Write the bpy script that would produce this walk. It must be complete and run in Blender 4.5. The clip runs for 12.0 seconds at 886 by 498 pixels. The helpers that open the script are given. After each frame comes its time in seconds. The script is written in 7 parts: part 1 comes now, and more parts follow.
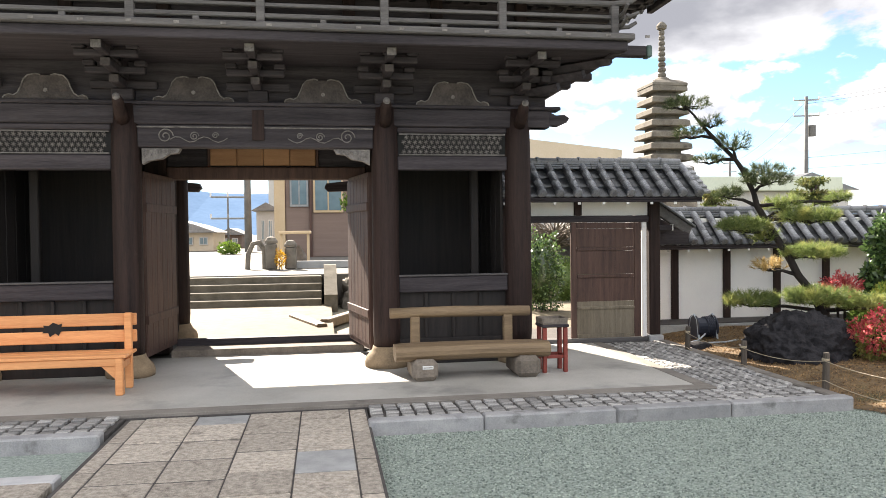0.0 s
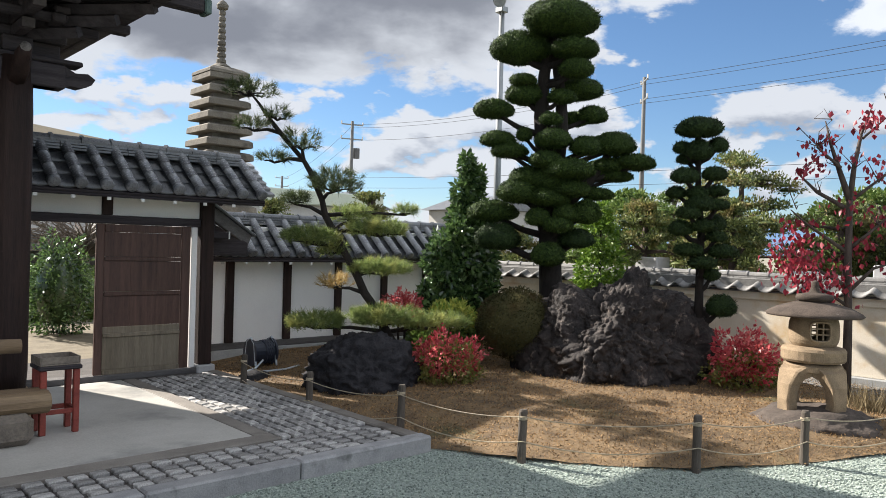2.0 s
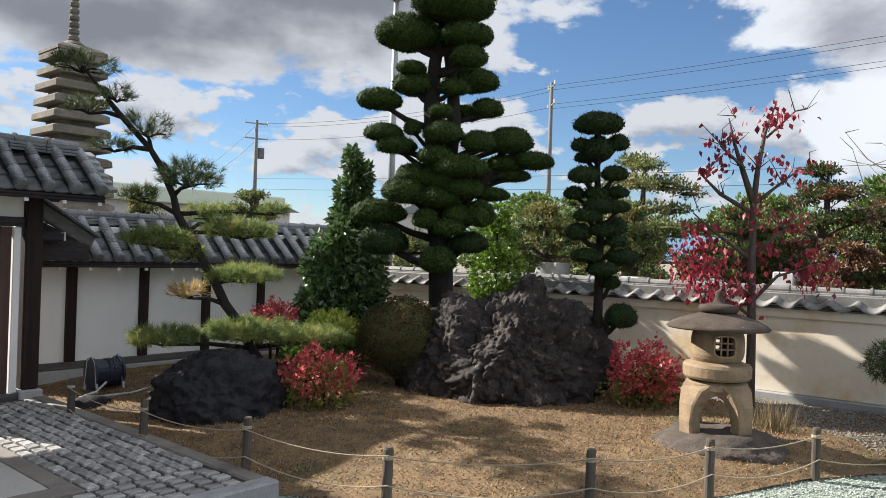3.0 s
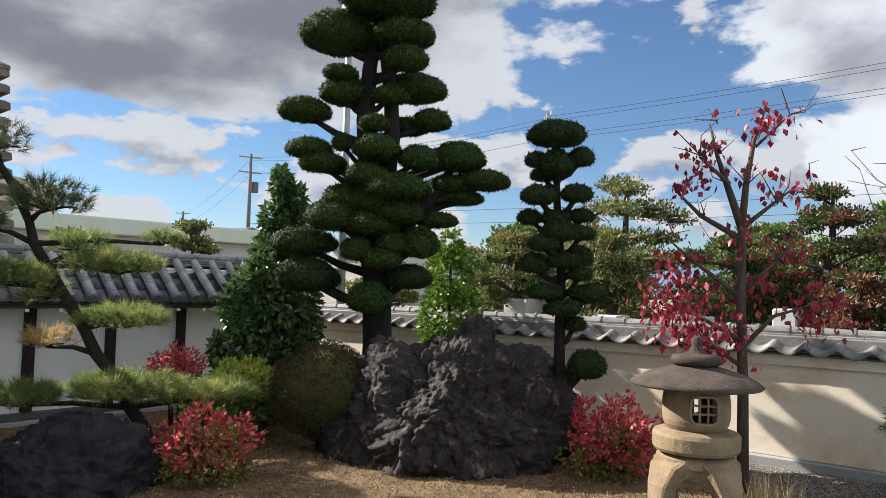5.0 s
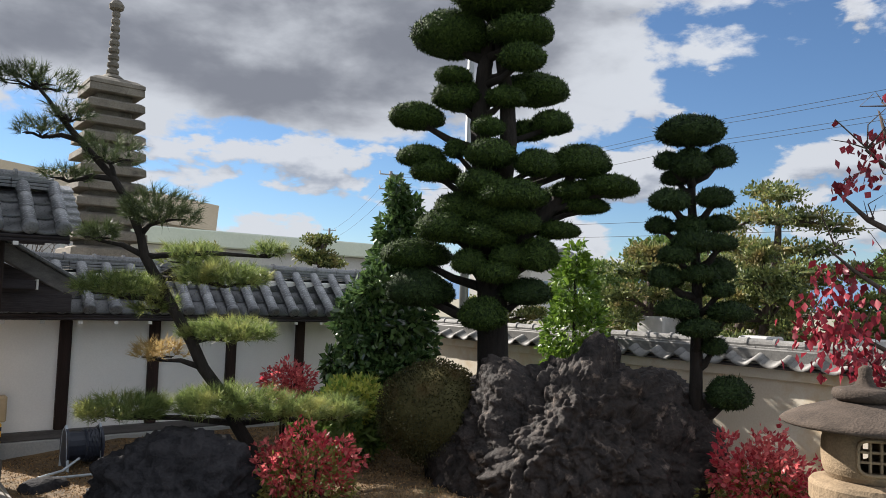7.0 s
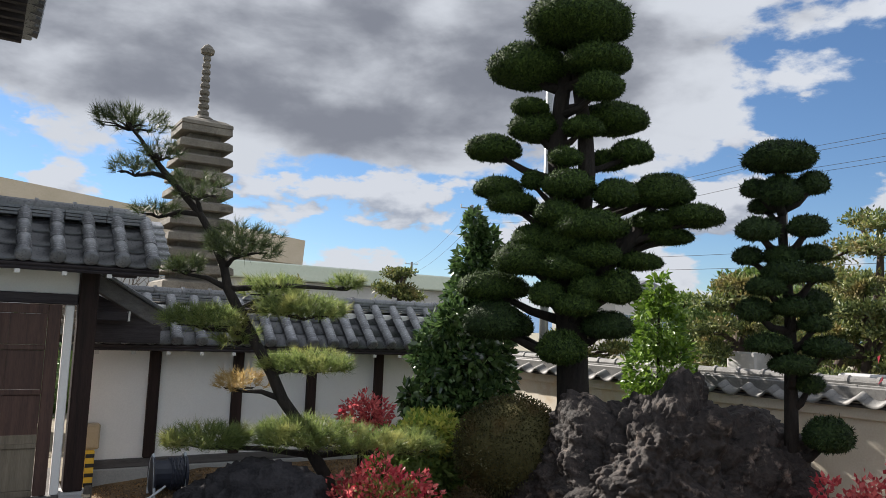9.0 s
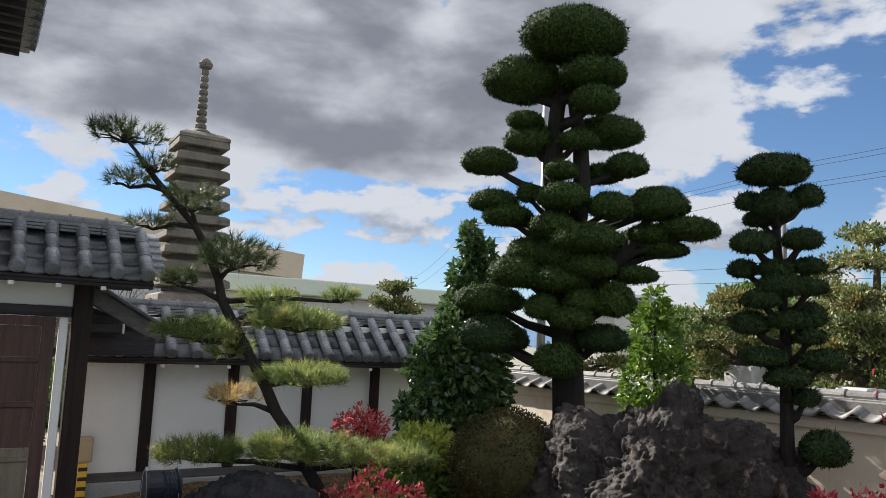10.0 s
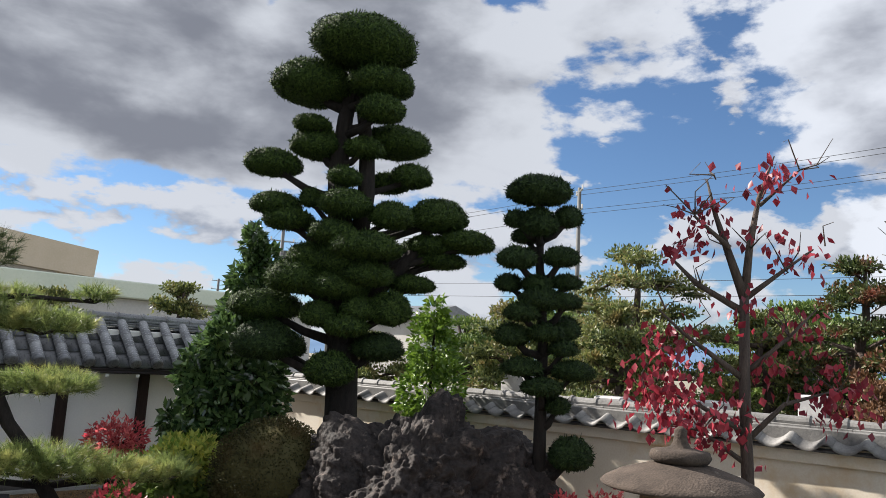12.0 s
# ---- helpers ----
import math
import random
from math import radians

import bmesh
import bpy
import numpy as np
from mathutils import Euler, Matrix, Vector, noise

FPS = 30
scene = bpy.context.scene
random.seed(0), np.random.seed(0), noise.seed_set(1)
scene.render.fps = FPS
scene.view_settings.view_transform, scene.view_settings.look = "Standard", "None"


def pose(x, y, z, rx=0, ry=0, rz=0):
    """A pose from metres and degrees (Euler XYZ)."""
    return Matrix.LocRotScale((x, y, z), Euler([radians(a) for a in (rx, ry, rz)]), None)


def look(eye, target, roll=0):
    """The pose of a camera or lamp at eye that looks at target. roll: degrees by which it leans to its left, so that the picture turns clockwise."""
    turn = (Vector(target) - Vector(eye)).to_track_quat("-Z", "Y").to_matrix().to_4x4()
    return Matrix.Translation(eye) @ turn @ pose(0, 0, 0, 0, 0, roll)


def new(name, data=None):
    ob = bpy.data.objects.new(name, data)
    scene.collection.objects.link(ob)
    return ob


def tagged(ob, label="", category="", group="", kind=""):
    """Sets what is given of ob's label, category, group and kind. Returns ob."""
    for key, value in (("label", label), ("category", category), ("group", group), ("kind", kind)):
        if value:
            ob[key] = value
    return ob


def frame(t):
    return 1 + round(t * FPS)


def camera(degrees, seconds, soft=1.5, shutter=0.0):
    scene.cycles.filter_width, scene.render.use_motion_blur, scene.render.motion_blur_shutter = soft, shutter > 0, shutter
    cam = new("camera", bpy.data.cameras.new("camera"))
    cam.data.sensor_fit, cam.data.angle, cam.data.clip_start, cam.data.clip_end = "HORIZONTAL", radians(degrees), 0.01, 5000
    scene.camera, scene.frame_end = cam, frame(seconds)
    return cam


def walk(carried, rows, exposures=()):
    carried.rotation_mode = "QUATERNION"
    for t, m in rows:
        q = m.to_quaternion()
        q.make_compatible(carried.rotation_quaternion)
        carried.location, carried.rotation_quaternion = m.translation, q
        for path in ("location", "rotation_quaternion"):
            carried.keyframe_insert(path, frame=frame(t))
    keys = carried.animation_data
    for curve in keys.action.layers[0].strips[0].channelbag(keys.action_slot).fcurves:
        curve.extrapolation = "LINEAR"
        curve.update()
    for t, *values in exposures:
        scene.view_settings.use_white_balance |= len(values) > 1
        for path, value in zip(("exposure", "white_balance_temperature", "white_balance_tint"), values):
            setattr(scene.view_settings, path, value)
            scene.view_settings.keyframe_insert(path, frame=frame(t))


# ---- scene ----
cam = camera(61.3, 12.0, soft=0.4)
ROWS = [
    (0, 0.000, -0.000, 1.637, -9.10, -1.31, 0.64),
    (0.5, 0.020, 0.497, 1.638, -20.53, -1.14, -0.21),
    (1, 0.175, 0.926, 1.640, -28.65, -0.82, -0.81),
    (1.5, 0.384, 1.343, 1.619, -36.26, -0.53, -1.22),
    (2, 0.751, 1.642, 1.610, -42.45, -0.24, -1.60),
    (2.5, 1.186, 1.892, 1.606, -46.35, -0.01, -1.70),
    (3, 1.657, 2.056, 1.630, -49.15, 0.24, -1.83),
    (3.5, 2.109, 2.197, 1.638, -50.35, 0.75, -1.85),
    (5.5, 3.388, 2.475, 1.672, -46.96, 3.71, -1.72),
    (6, 3.573, 2.549, 1.673, -43.70, 3.64, -1.79),
    (6.5, 3.661, 2.611, 1.680, -40.57, 3.66, -1.89),
    (7, 3.670, 2.628, 1.673, -38.04, 3.71, -1.95),
    (7.5, 3.691, 2.655, 1.671, -35.81, 3.80, -1.96),
    (9.5, 3.755, 2.638, 1.666, -31.47, 6.70, -2.17),
    (10, 3.777, 2.628, 1.655, -31.80, 7.15, -2.30),
    (10.5, 3.802, 2.610, 1.653, -33.03, 7.52, -2.51),
    (11, 3.846, 2.589, 1.648, -35.99, 7.85, -2.77),
    (11.5, 3.935, 2.552, 1.648, -40.97, 8.17, -2.99),
    (12, 4.077, 2.476, 1.674, -46.05, 8.39, -3.15),
]
walk(cam, [(t, pose(x, y, z, 90 + pitch, roll, yaw)) for t, x, y, z, yaw, pitch, roll in ROWS],
     exposures=[(0.0, 2.24, 6750, 12), (0.5, 1.98, 6400, 11), (1.0, 1.78, 6250, 10), (1.6, 1.58, 6200, 10), (2.5, 1.28, 6250, 10), (12.0, 1.20, 6200, 11)])

# ---- world and sun ----
SUN_WAY = Vector((0.33, -1.0, -0.69)).normalized()
sun_data = bpy.data.lights.new("sun", "SUN")
sun_data.energy, sun_data.angle, sun_data.color = 5.0, radians(0.6), (1.0, 0.91, 0.79)
sun = new("sun", sun_data)
sun.matrix_world = look((0, 0, 30), Vector((0, 0, 30)) + SUN_WAY)

world = bpy.data.worlds.new("sky")
scene.world = world
world.use_nodes = True
wn, wl = world.node_tree.nodes, world.node_tree.links
wn.clear()


def wnode(kind, **values):
    n = wn.new(kind)
    for k, val in values.items():
        n.inputs[k].default_value = val
    return n


def wmath(op, a, b=None):
    n = wn.new("ShaderNodeMath")
    n.operation = op
    for i, s in enumerate((a, b)):
        if s is None:
            continue
        if isinstance(s, (int, float)):
            n.inputs[i].default_value = s
        else:
            wl.new(s, n.inputs[i])
    return n.outputs[0]


sky = wn.new("ShaderNodeTexSky")
sky.sky_type, sky.sun_disc = "NISHITA", False
sky.sun_elevation = math.asin(-SUN_WAY.z)
sky.sun_rotation = math.atan2(-SUN_WAY.x, -SUN_WAY.y)
sky.altitude, sky.air_density, sky.dust_density, sky.ozone_density = 50, 1.0, 0.05, 5.0
tc = wn.new("ShaderNodeTexCoord")
sep = wn.new("ShaderNodeSeparateXYZ")
wl.new(tc.outputs["Generated"], sep.inputs[0])
comb = wn.new("ShaderNodeCombineXYZ")
wl.new(sep.outputs[0], comb.inputs[0])
wl.new(sep.outputs[1], comb.inputs[1])
wl.new(wmath("MULTIPLY", sep.outputs[2], 2.1), comb.inputs[2])
lift = wn.new("ShaderNodeVectorMath")
lift.operation = "ADD"
wl.new(comb.outputs[0], lift.inputs[0])
lift.inputs[1].default_value = (-0.01, 0.02, 0.10)
big = wnode("ShaderNodeTexNoise", Scale=1.7, Detail=2.0, Roughness=0.5)
fine = wnode("ShaderNodeTexNoise", Scale=5.0, Detail=10.0, Roughness=0.58, Distortion=0.1)
above = wnode("ShaderNodeTexNoise", Scale=5.0, Detail=6.0, Roughness=0.52, Distortion=0.1)
for n, s in ((big, comb), (fine, comb), (above, lift)):
    wl.new(s.outputs[0], n.inputs["Vector"])
azimuth = wmath("ARCTAN2", sep.outputs[0], sep.outputs[1])
height = wmath("ARCSINE", sep.outputs[2])


def lobe(az, el, w, h, amount):
    """A soft mass of cloud, or a gap, at a bearing and a height in degrees."""
    a = wmath("POWER", wmath("ABSOLUTE", wmath("DIVIDE", wmath("SUBTRACT", azimuth, radians(az)), radians(w))), 2.0)
    b = wmath("POWER", wmath("ABSOLUTE", wmath("DIVIDE", wmath("SUBTRACT", height, radians(el)), radians(h))), 2.0)
    return wmath("MULTIPLY", wmath("EXPONENT", wmath("MULTIPLY", wmath("ADD", a, b), -1.0)), amount)


def added(first, *rest):
    for r in rest:
        first = wmath("ADD", first, r)
    return first


high = wnode("ShaderNodeMapRange")
high.interpolation_type = "SMOOTHSTEP"
wl.new(height, high.inputs["Value"])
high.inputs["From Min"].default_value, high.inputs["From Max"].default_value = radians(10), radians(19)
high.inputs["To Min"].default_value, high.inputs["To Max"].default_value = -0.10, 0.11
heavy = added(lobe(21, 19.5, 15, 8, 1.0), lobe(41, 18, 12, 6, 0.45))
cover = added(wmath("MULTIPLY", wmath("SUBTRACT", fine.outputs["Fac"], 0.5), 0.95), wmath("MULTIPLY", wmath("SUBTRACT", big.outputs["Fac"], 0.5), 0.3), high.outputs[0],
              wmath("MULTIPLY", heavy, 0.14), lobe(34, 13.5, 14, 4, 0.11), lobe(61.5, 11, 7.5, 5.5, -0.26), lobe(77, 13, 8, 6, 0.20), lobe(30.5, 24.5, 2.5, 4, -0.20), lobe(28, 8.0, 28, 4.0, -0.20))
mask = wnode("ShaderNodeMapRange")
mask.interpolation_type = "SMOOTHSTEP"
wl.new(cover, mask.inputs["Value"])
mask.inputs["From Min"].default_value, mask.inputs["From Max"].default_value = -0.03, 0.05
thick = wnode("ShaderNodeMapRange")
wl.new(added(cover, wmath("MULTIPLY", heavy, 0.10), wmath("MULTIPLY", wmath("SUBTRACT", above.outputs["Fac"], fine.outputs["Fac"]), 1.05)), thick.inputs["Value"])
thick.interpolation_type = "SMOOTHSTEP"
thick.inputs["From Min"].default_value, thick.inputs["From Max"].default_value = 0.02, 0.40
cloud = wn.new("ShaderNodeMix")
cloud.data_type = "RGBA"
wl.new(thick.outputs[0], cloud.inputs[0])
cloud.inputs[6].default_value = (5.7, 5.85, 6.1, 1)
cloud.inputs[7].default_value = (2.05, 2.15, 2.45, 1)
# small bright heaps of cloud low over the horizon
puff = wnode("ShaderNodeTexNoise", Scale=8.5, Detail=8.0, Roughness=0.55, Distortion=0.1)
puff_lift = wn.new("ShaderNodeVectorMath")
puff_lift.operation = "ADD"
wl.new(comb.outputs[0], puff_lift.inputs[0])
puff_lift.inputs[1].default_value = (3.1, 1.7, 0.4)
wl.new(puff_lift.outputs[0], puff.inputs["Vector"])
low = wnode("ShaderNodeMapRange")
low.interpolation_type = "SMOOTHSTEP"
wl.new(sep.outputs[2], low.inputs["Value"])
low.inputs["From Min"].default_value, low.inputs["From Max"].default_value = 0.13, 0.32
low.inputs["To Min"].default_value, low.inputs["To Max"].default_value = 0.0, 0.16
heap = wnode("ShaderNodeMapRange")
heap.interpolation_type = "SMOOTHSTEP"
wl.new(wmath("SUBTRACT", puff.outputs["Fac"], low.outputs[0]), heap.inputs["Value"])
heap.inputs["From Min"].default_value, heap.inputs["From Max"].default_value = 0.465, 0.53
puff_top = wnode("ShaderNodeTexNoise", Scale=8.5, Detail=5.0, Roughness=0.5, Distortion=0.1)
top_lift = wn.new("ShaderNodeVectorMath")
top_lift.operation = "ADD"
wl.new(puff_lift.outputs[0], top_lift.inputs[0])
top_lift.inputs[1].default_value = (0.0, 0.0, 0.045)
wl.new(top_lift.outputs[0], puff_top.inputs["Vector"])
under = wnode("ShaderNodeMapRange")
under.interpolation_type = "SMOOTHSTEP"
wl.new(wmath("SUBTRACT", puff_top.outputs["Fac"], puff.outputs["Fac"]), under.inputs["Value"])
under.inputs["From Min"].default_value, under.inputs["From Max"].default_value = -0.04, 0.16
heap_color = wn.new("ShaderNodeMix")
heap_color.data_type = "RGBA"
wl.new(under.outputs[0], heap_color.inputs[0])
heap_color.inputs[6].default_value = (6.1, 6.15, 6.3, 1)
heap_color.inputs[7].default_value = (3.3, 3.5, 3.95, 1)
with_heaps = wn.new("ShaderNodeMix")
with_heaps.data_type = "RGBA"
wl.new(wmath("MULTIPLY", heap.outputs[0], 0.95), with_heaps.inputs[0])
wl.new(sky.outputs[0], with_heaps.inputs[6])
wl.new(heap_color.outputs[2], with_heaps.inputs[7])
# clouds away from the sun, out of view, are boosted to fill shaded fronts
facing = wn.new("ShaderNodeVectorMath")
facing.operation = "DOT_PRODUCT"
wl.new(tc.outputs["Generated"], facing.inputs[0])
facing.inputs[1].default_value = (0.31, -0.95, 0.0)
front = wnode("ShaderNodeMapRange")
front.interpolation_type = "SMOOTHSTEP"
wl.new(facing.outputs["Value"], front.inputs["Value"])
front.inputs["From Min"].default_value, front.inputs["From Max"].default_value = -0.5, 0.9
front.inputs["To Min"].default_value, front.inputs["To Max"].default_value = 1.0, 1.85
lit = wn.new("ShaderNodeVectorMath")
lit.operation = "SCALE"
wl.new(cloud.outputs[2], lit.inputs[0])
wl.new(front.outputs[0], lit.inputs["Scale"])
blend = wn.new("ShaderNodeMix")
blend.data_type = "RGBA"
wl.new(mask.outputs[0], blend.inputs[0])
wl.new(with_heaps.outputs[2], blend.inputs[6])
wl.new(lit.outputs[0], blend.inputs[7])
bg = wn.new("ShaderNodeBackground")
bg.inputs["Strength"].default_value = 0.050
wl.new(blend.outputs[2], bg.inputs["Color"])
wo = wn.new("ShaderNodeOutputWorld")
wl.new(bg.outputs[0], wo.inputs[0])


# ---- materials ----
def surf(name, c1, c2, rough=0.8, scale=4.0, bump=0.3, grain=60.0, metal=0.0, spot=None, spot_scale=1.5, spot_at=0.58,
         stretch=(1, 1, 1), spec=0.4, vary=0.12):
    """Two colours mixed by a coarse and a fine noise, stains of a third colour, fine relief."""
    m = bpy.data.materials.new(name)
    m.use_nodes = True
    n, l = m.node_tree.nodes, m.node_tree.links
    b = n["Principled BSDF"]
    b.inputs["Metallic"].default_value = metal
    b.inputs["Specular IOR Level"].default_value = spec
    co = n.new("ShaderNodeTexCoord")
    mp = n.new("ShaderNodeMapping")
    mp.inputs["Scale"].default_value = stretch
    l.new(co.outputs["Object"], mp.inputs[0])
    a = n.new("ShaderNodeTexNoise")
    a.inputs["Scale"].default_value, a.inputs["Detail"].default_value, a.inputs["Roughness"].default_value = scale, 6, 0.6
    f = n.new("ShaderNodeTexNoise")
    f.inputs["Scale"].default_value, f.inputs["Detail"].default_value = grain, 4
    l.new(mp.outputs[0], a.inputs["Vector"])
    l.new(mp.outputs[0], f.inputs["Vector"])
    add = n.new("ShaderNodeMath")
    add.operation = "MULTIPLY_ADD"
    l.new(f.outputs["Fac"], add.inputs[0])
    add.inputs[1].default_value = 0.6
    l.new(a.outputs["Fac"], add.inputs[2])
    rg = n.new("ShaderNodeMapRange")
    l.new(add.outputs[0], rg.inputs["Value"])
    rg.inputs["From Min"].default_value, rg.inputs["From Max"].default_value = 0.55, 1.05
    mix = n.new("ShaderNodeMix")
    mix.data_type = "RGBA"
    l.new(rg.outputs[0], mix.inputs[0])
    mix.inputs[6].default_value, mix.inputs[7].default_value = (*c1, 1), (*c2, 1)
    col = mix.outputs[2]
    if spot:
        s = n.new("ShaderNodeTexNoise")
        s.inputs["Scale"].default_value, s.inputs["Detail"].default_value, s.inputs["Roughness"].default_value = spot_scale, 8, 0.65
        l.new(co.outputs["Object"], s.inputs["Vector"])
        sr = n.new("ShaderNodeMapRange")
        l.new(s.outputs["Fac"], sr.inputs["Value"])
        sr.inputs["From Min"].default_value, sr.inputs["From Max"].default_value = spot_at, spot_at + 0.12
        m2 = n.new("ShaderNodeMix")
        m2.data_type = "RGBA"
        l.new(sr.outputs[0], m2.inputs[0])
        l.new(col, m2.inputs[6])
        m2.inputs[7].default_value = (*spot, 1)
        col = m2.outputs[2]
    if vary:
        oi = n.new("ShaderNodeObjectInfo")
        vr = n.new("ShaderNodeMapRange")
        l.new(oi.outputs["Random"], vr.inputs["Value"])
        vr.inputs["To Min"].default_value, vr.inputs["To Max"].default_value = 1 - vary, 1 + vary
        hs = n.new("ShaderNodeHueSaturation")
        l.new(vr.outputs[0], hs.inputs["Value"])
        l.new(col, hs.inputs["Color"])
        col = hs.outputs[0]
    l.new(col, b.inputs["Base Color"])
    rr = n.new("ShaderNodeMapRange")
    l.new(f.outputs["Fac"], rr.inputs["Value"])
    rr.inputs["To Min"].default_value, rr.inputs["To Max"].default_value = max(rough - 0.12, 0.02), min(rough + 0.12, 1)
    l.new(rr.outputs[0], b.inputs["Roughness"])
    if bump:
        bp = n.new("ShaderNodeBump")
        bp.inputs["Strength"].default_value, bp.inputs["Distance"].default_value = bump, 0.02
        l.new(add.outputs[0], bp.inputs["Height"])
        l.new(bp.outputs[0], b.inputs["Normal"])
    return m


def leafy(name, c1, c2, rough=0.5, through_light=0.3, patch=None, spec=0.4):
    """Leaves: colour varies leaf by leaf and in soft patches; some light goes through."""
    m = bpy.data.materials.new(name)
    m.use_nodes = True
    n, l = m.node_tree.nodes, m.node_tree.links
    b = n["Principled BSDF"]
    geo = n.new("ShaderNodeNewGeometry")
    mix = n.new("ShaderNodeMix")
    mix.data_type = "RGBA"
    l.new(geo.outputs["Random Per Island"], mix.inputs[0])
    mix.inputs[6].default_value, mix.inputs[7].default_value = (*c1, 1), (*c2, 1)
    col = mix.outputs[2]
    if patch:
        co = n.new("ShaderNodeTexCoord")
        s = n.new("ShaderNodeTexNoise")
        s.inputs["Scale"].default_value, s.inputs["Detail"].default_value = 3.5, 3
        l.new(co.outputs["Object"], s.inputs["Vector"])
        sr = n.new("ShaderNodeMapRange")
        l.new(s.outputs["Fac"], sr.inputs["Value"])
        sr.inputs["From Min"].default_value, sr.inputs["From Max"].default_value = 0.5, 0.68
        m2 = n.new("ShaderNodeMix")
        m2.data_type = "RGBA"
        l.new(sr.outputs[0], m2.inputs[0])
        l.new(col, m2.inputs[6])
        m2.inputs[7].default_value = (*patch, 1)
        col = m2.outputs[2]
    l.new(col, b.inputs["Base Color"])
    b.inputs["Roughness"].default_value = rough
    b.inputs["Specular IOR Level"].default_value = spec
    tr = n.new("ShaderNodeBsdfTranslucent")
    l.new(col, tr.inputs["Color"])
    ms = n.new("ShaderNodeMixShader")
    ms.inputs[0].default_value = through_light
    l.new(b.outputs[0], ms.inputs[1])
    l.new(tr.outputs[0], ms.inputs[2])
    l.new(ms.outputs[0], n["Material Output"].inputs["Surface"])
    return m


M_GRAVEL = surf("gravel", (0.15, 0.185, 0.165), (0.46, 0.52, 0.46), 0.85, 36, 1.0, 140, spot=(0.09, 0.115, 0.105), spot_scale=55, spot_at=0.56)
M_PEBBLE = leafy("pebble", (0.12, 0.15, 0.13), (0.48, 0.54, 0.475), 0.8, 0.0)
M_EARTH = surf("earth", (0.06, 0.042, 0.026), (0.23, 0.155, 0.08), 0.95, 5, 1.0, 70, spot=(0.075, 0.075, 0.03), spot_scale=1.1, spot_at=0.57)
M_LITTER = leafy("litter", (0.045, 0.025, 0.014), (0.44, 0.275, 0.125), 0.8, 0.1)
M_STRAW = leafy("dry_straw", (0.10, 0.075, 0.04), (0.28, 0.22, 0.12), 0.7, 0.2)
M_PEBBLE_DARK = leafy("dark_grey_pebble", (0.06, 0.055, 0.05), (0.26, 0.25, 0.23), 0.85, 0.0)
M_FIELD = surf("field", (0.16, 0.15, 0.11), (0.24, 0.22, 0.17), 0.95, 0.3, 0.4, 8)
M_CONCRETE = surf("concrete", (0.33, 0.315, 0.285), (0.52, 0.50, 0.46), 0.6, 1.1, 0.08, 80, spot=(0.25, 0.245, 0.23), spot_scale=0.8, spot_at=0.54)
M_CONCRETE_DARK = surf("concrete_border", (0.13, 0.115, 0.10), (0.23, 0.21, 0.185), 0.8, 3, 0.2, 90, spot=(0.09, 0.08, 0.07), spot_scale=2.5, spot_at=0.58)
M_GRANITE = surf("granite", (0.36, 0.36, 0.37), (0.52, 0.51, 0.50), 0.75, 6, 0.2, 160, spot=(0.26, 0.25, 0.24), spot_scale=4, spot_at=0.6)
M_KERB = surf("worn_kerb_granite", (0.20, 0.20, 0.205), (0.36, 0.355, 0.35), 0.8, 5, 0.4, 120, spot=(0.10, 0.10, 0.095), spot_scale=3, spot_at=0.56, vary=0.2)
M_SETT = surf("sett_stone", (0.13, 0.125, 0.12), (0.46, 0.445, 0.425), 0.75, 14, 0.8, 90, spot=(0.09, 0.085, 0.08), spot_scale=7, spot_at=0.6, vary=0.35)
M_JOINT = surf("joint", (0.045, 0.042, 0.04), (0.09, 0.08, 0.075), 0.95, 10, 0.4, 90)
M_FLAG = surf("flagstone", (0.22, 0.19, 0.155), (0.60, 0.53, 0.45), 0.8, 26, 0.8, 110, spot=(0.15, 0.125, 0.105), spot_scale=7, spot_at=0.58, vary=0.2)
M_STREET = surf("street_paving", (0.10, 0.094, 0.082), (0.15, 0.14, 0.122), 0.9, 1.0, 0.2, 40)
M_APPROACH = surf("worn_approach_stone", (0.105, 0.085, 0.055), (0.19, 0.158, 0.105), 0.9, 6.0, 0.5, 60, spot=(0.08, 0.066, 0.045), spot_scale=2, spot_at=0.58)
M_FLAG_GREY = surf("flagstone_grey", (0.25, 0.25, 0.25), (0.40, 0.40, 0.39), 0.75, 7, 0.3, 140, vary=0.1)
M_OLDWOOD = surf("old_dark_wood", (0.019, 0.0165, 0.019), (0.072, 0.062, 0.067), 0.7, 3, 0.35, 40, stretch=(0.3, 6, 6), spot=(0.10, 0.085, 0.075), spot_scale=2.5, spot_at=0.66, spec=0.2)
M_OLDWOOD_V = surf("old_dark_wood_upright", (0.011, 0.007, 0.0065), (0.044, 0.026, 0.022), 0.65, 3, 0.35, 40, stretch=(6, 6, 0.3), spot=(0.10, 0.07, 0.055), spot_scale=2.2, spot_at=0.66, spec=0.2)
# old timber blackened in colour to carry the gloom inside the side bays
M_ALCOVE = surf("bay_shade_boards", (0.008, 0.007, 0.007), (0.026, 0.020, 0.018), 0.7, 3, 0.3, 40, stretch=(6, 6, 0.3))
M_STRUT = surf("brown_carved_strut", (0.036, 0.030, 0.029), (0.105, 0.088, 0.082), 0.85, 5, 0.4, 50)
M_STEP = surf("mossy_step_stone", (0.085, 0.075, 0.055), (0.19, 0.165, 0.125), 0.9, 4, 0.4, 60)
M_GREYWOOD = surf("weathered_grey_wood", (0.055, 0.051, 0.051), (0.135, 0.127, 0.124), 0.85, 3, 0.4, 45, stretch=(0.4, 6, 6))
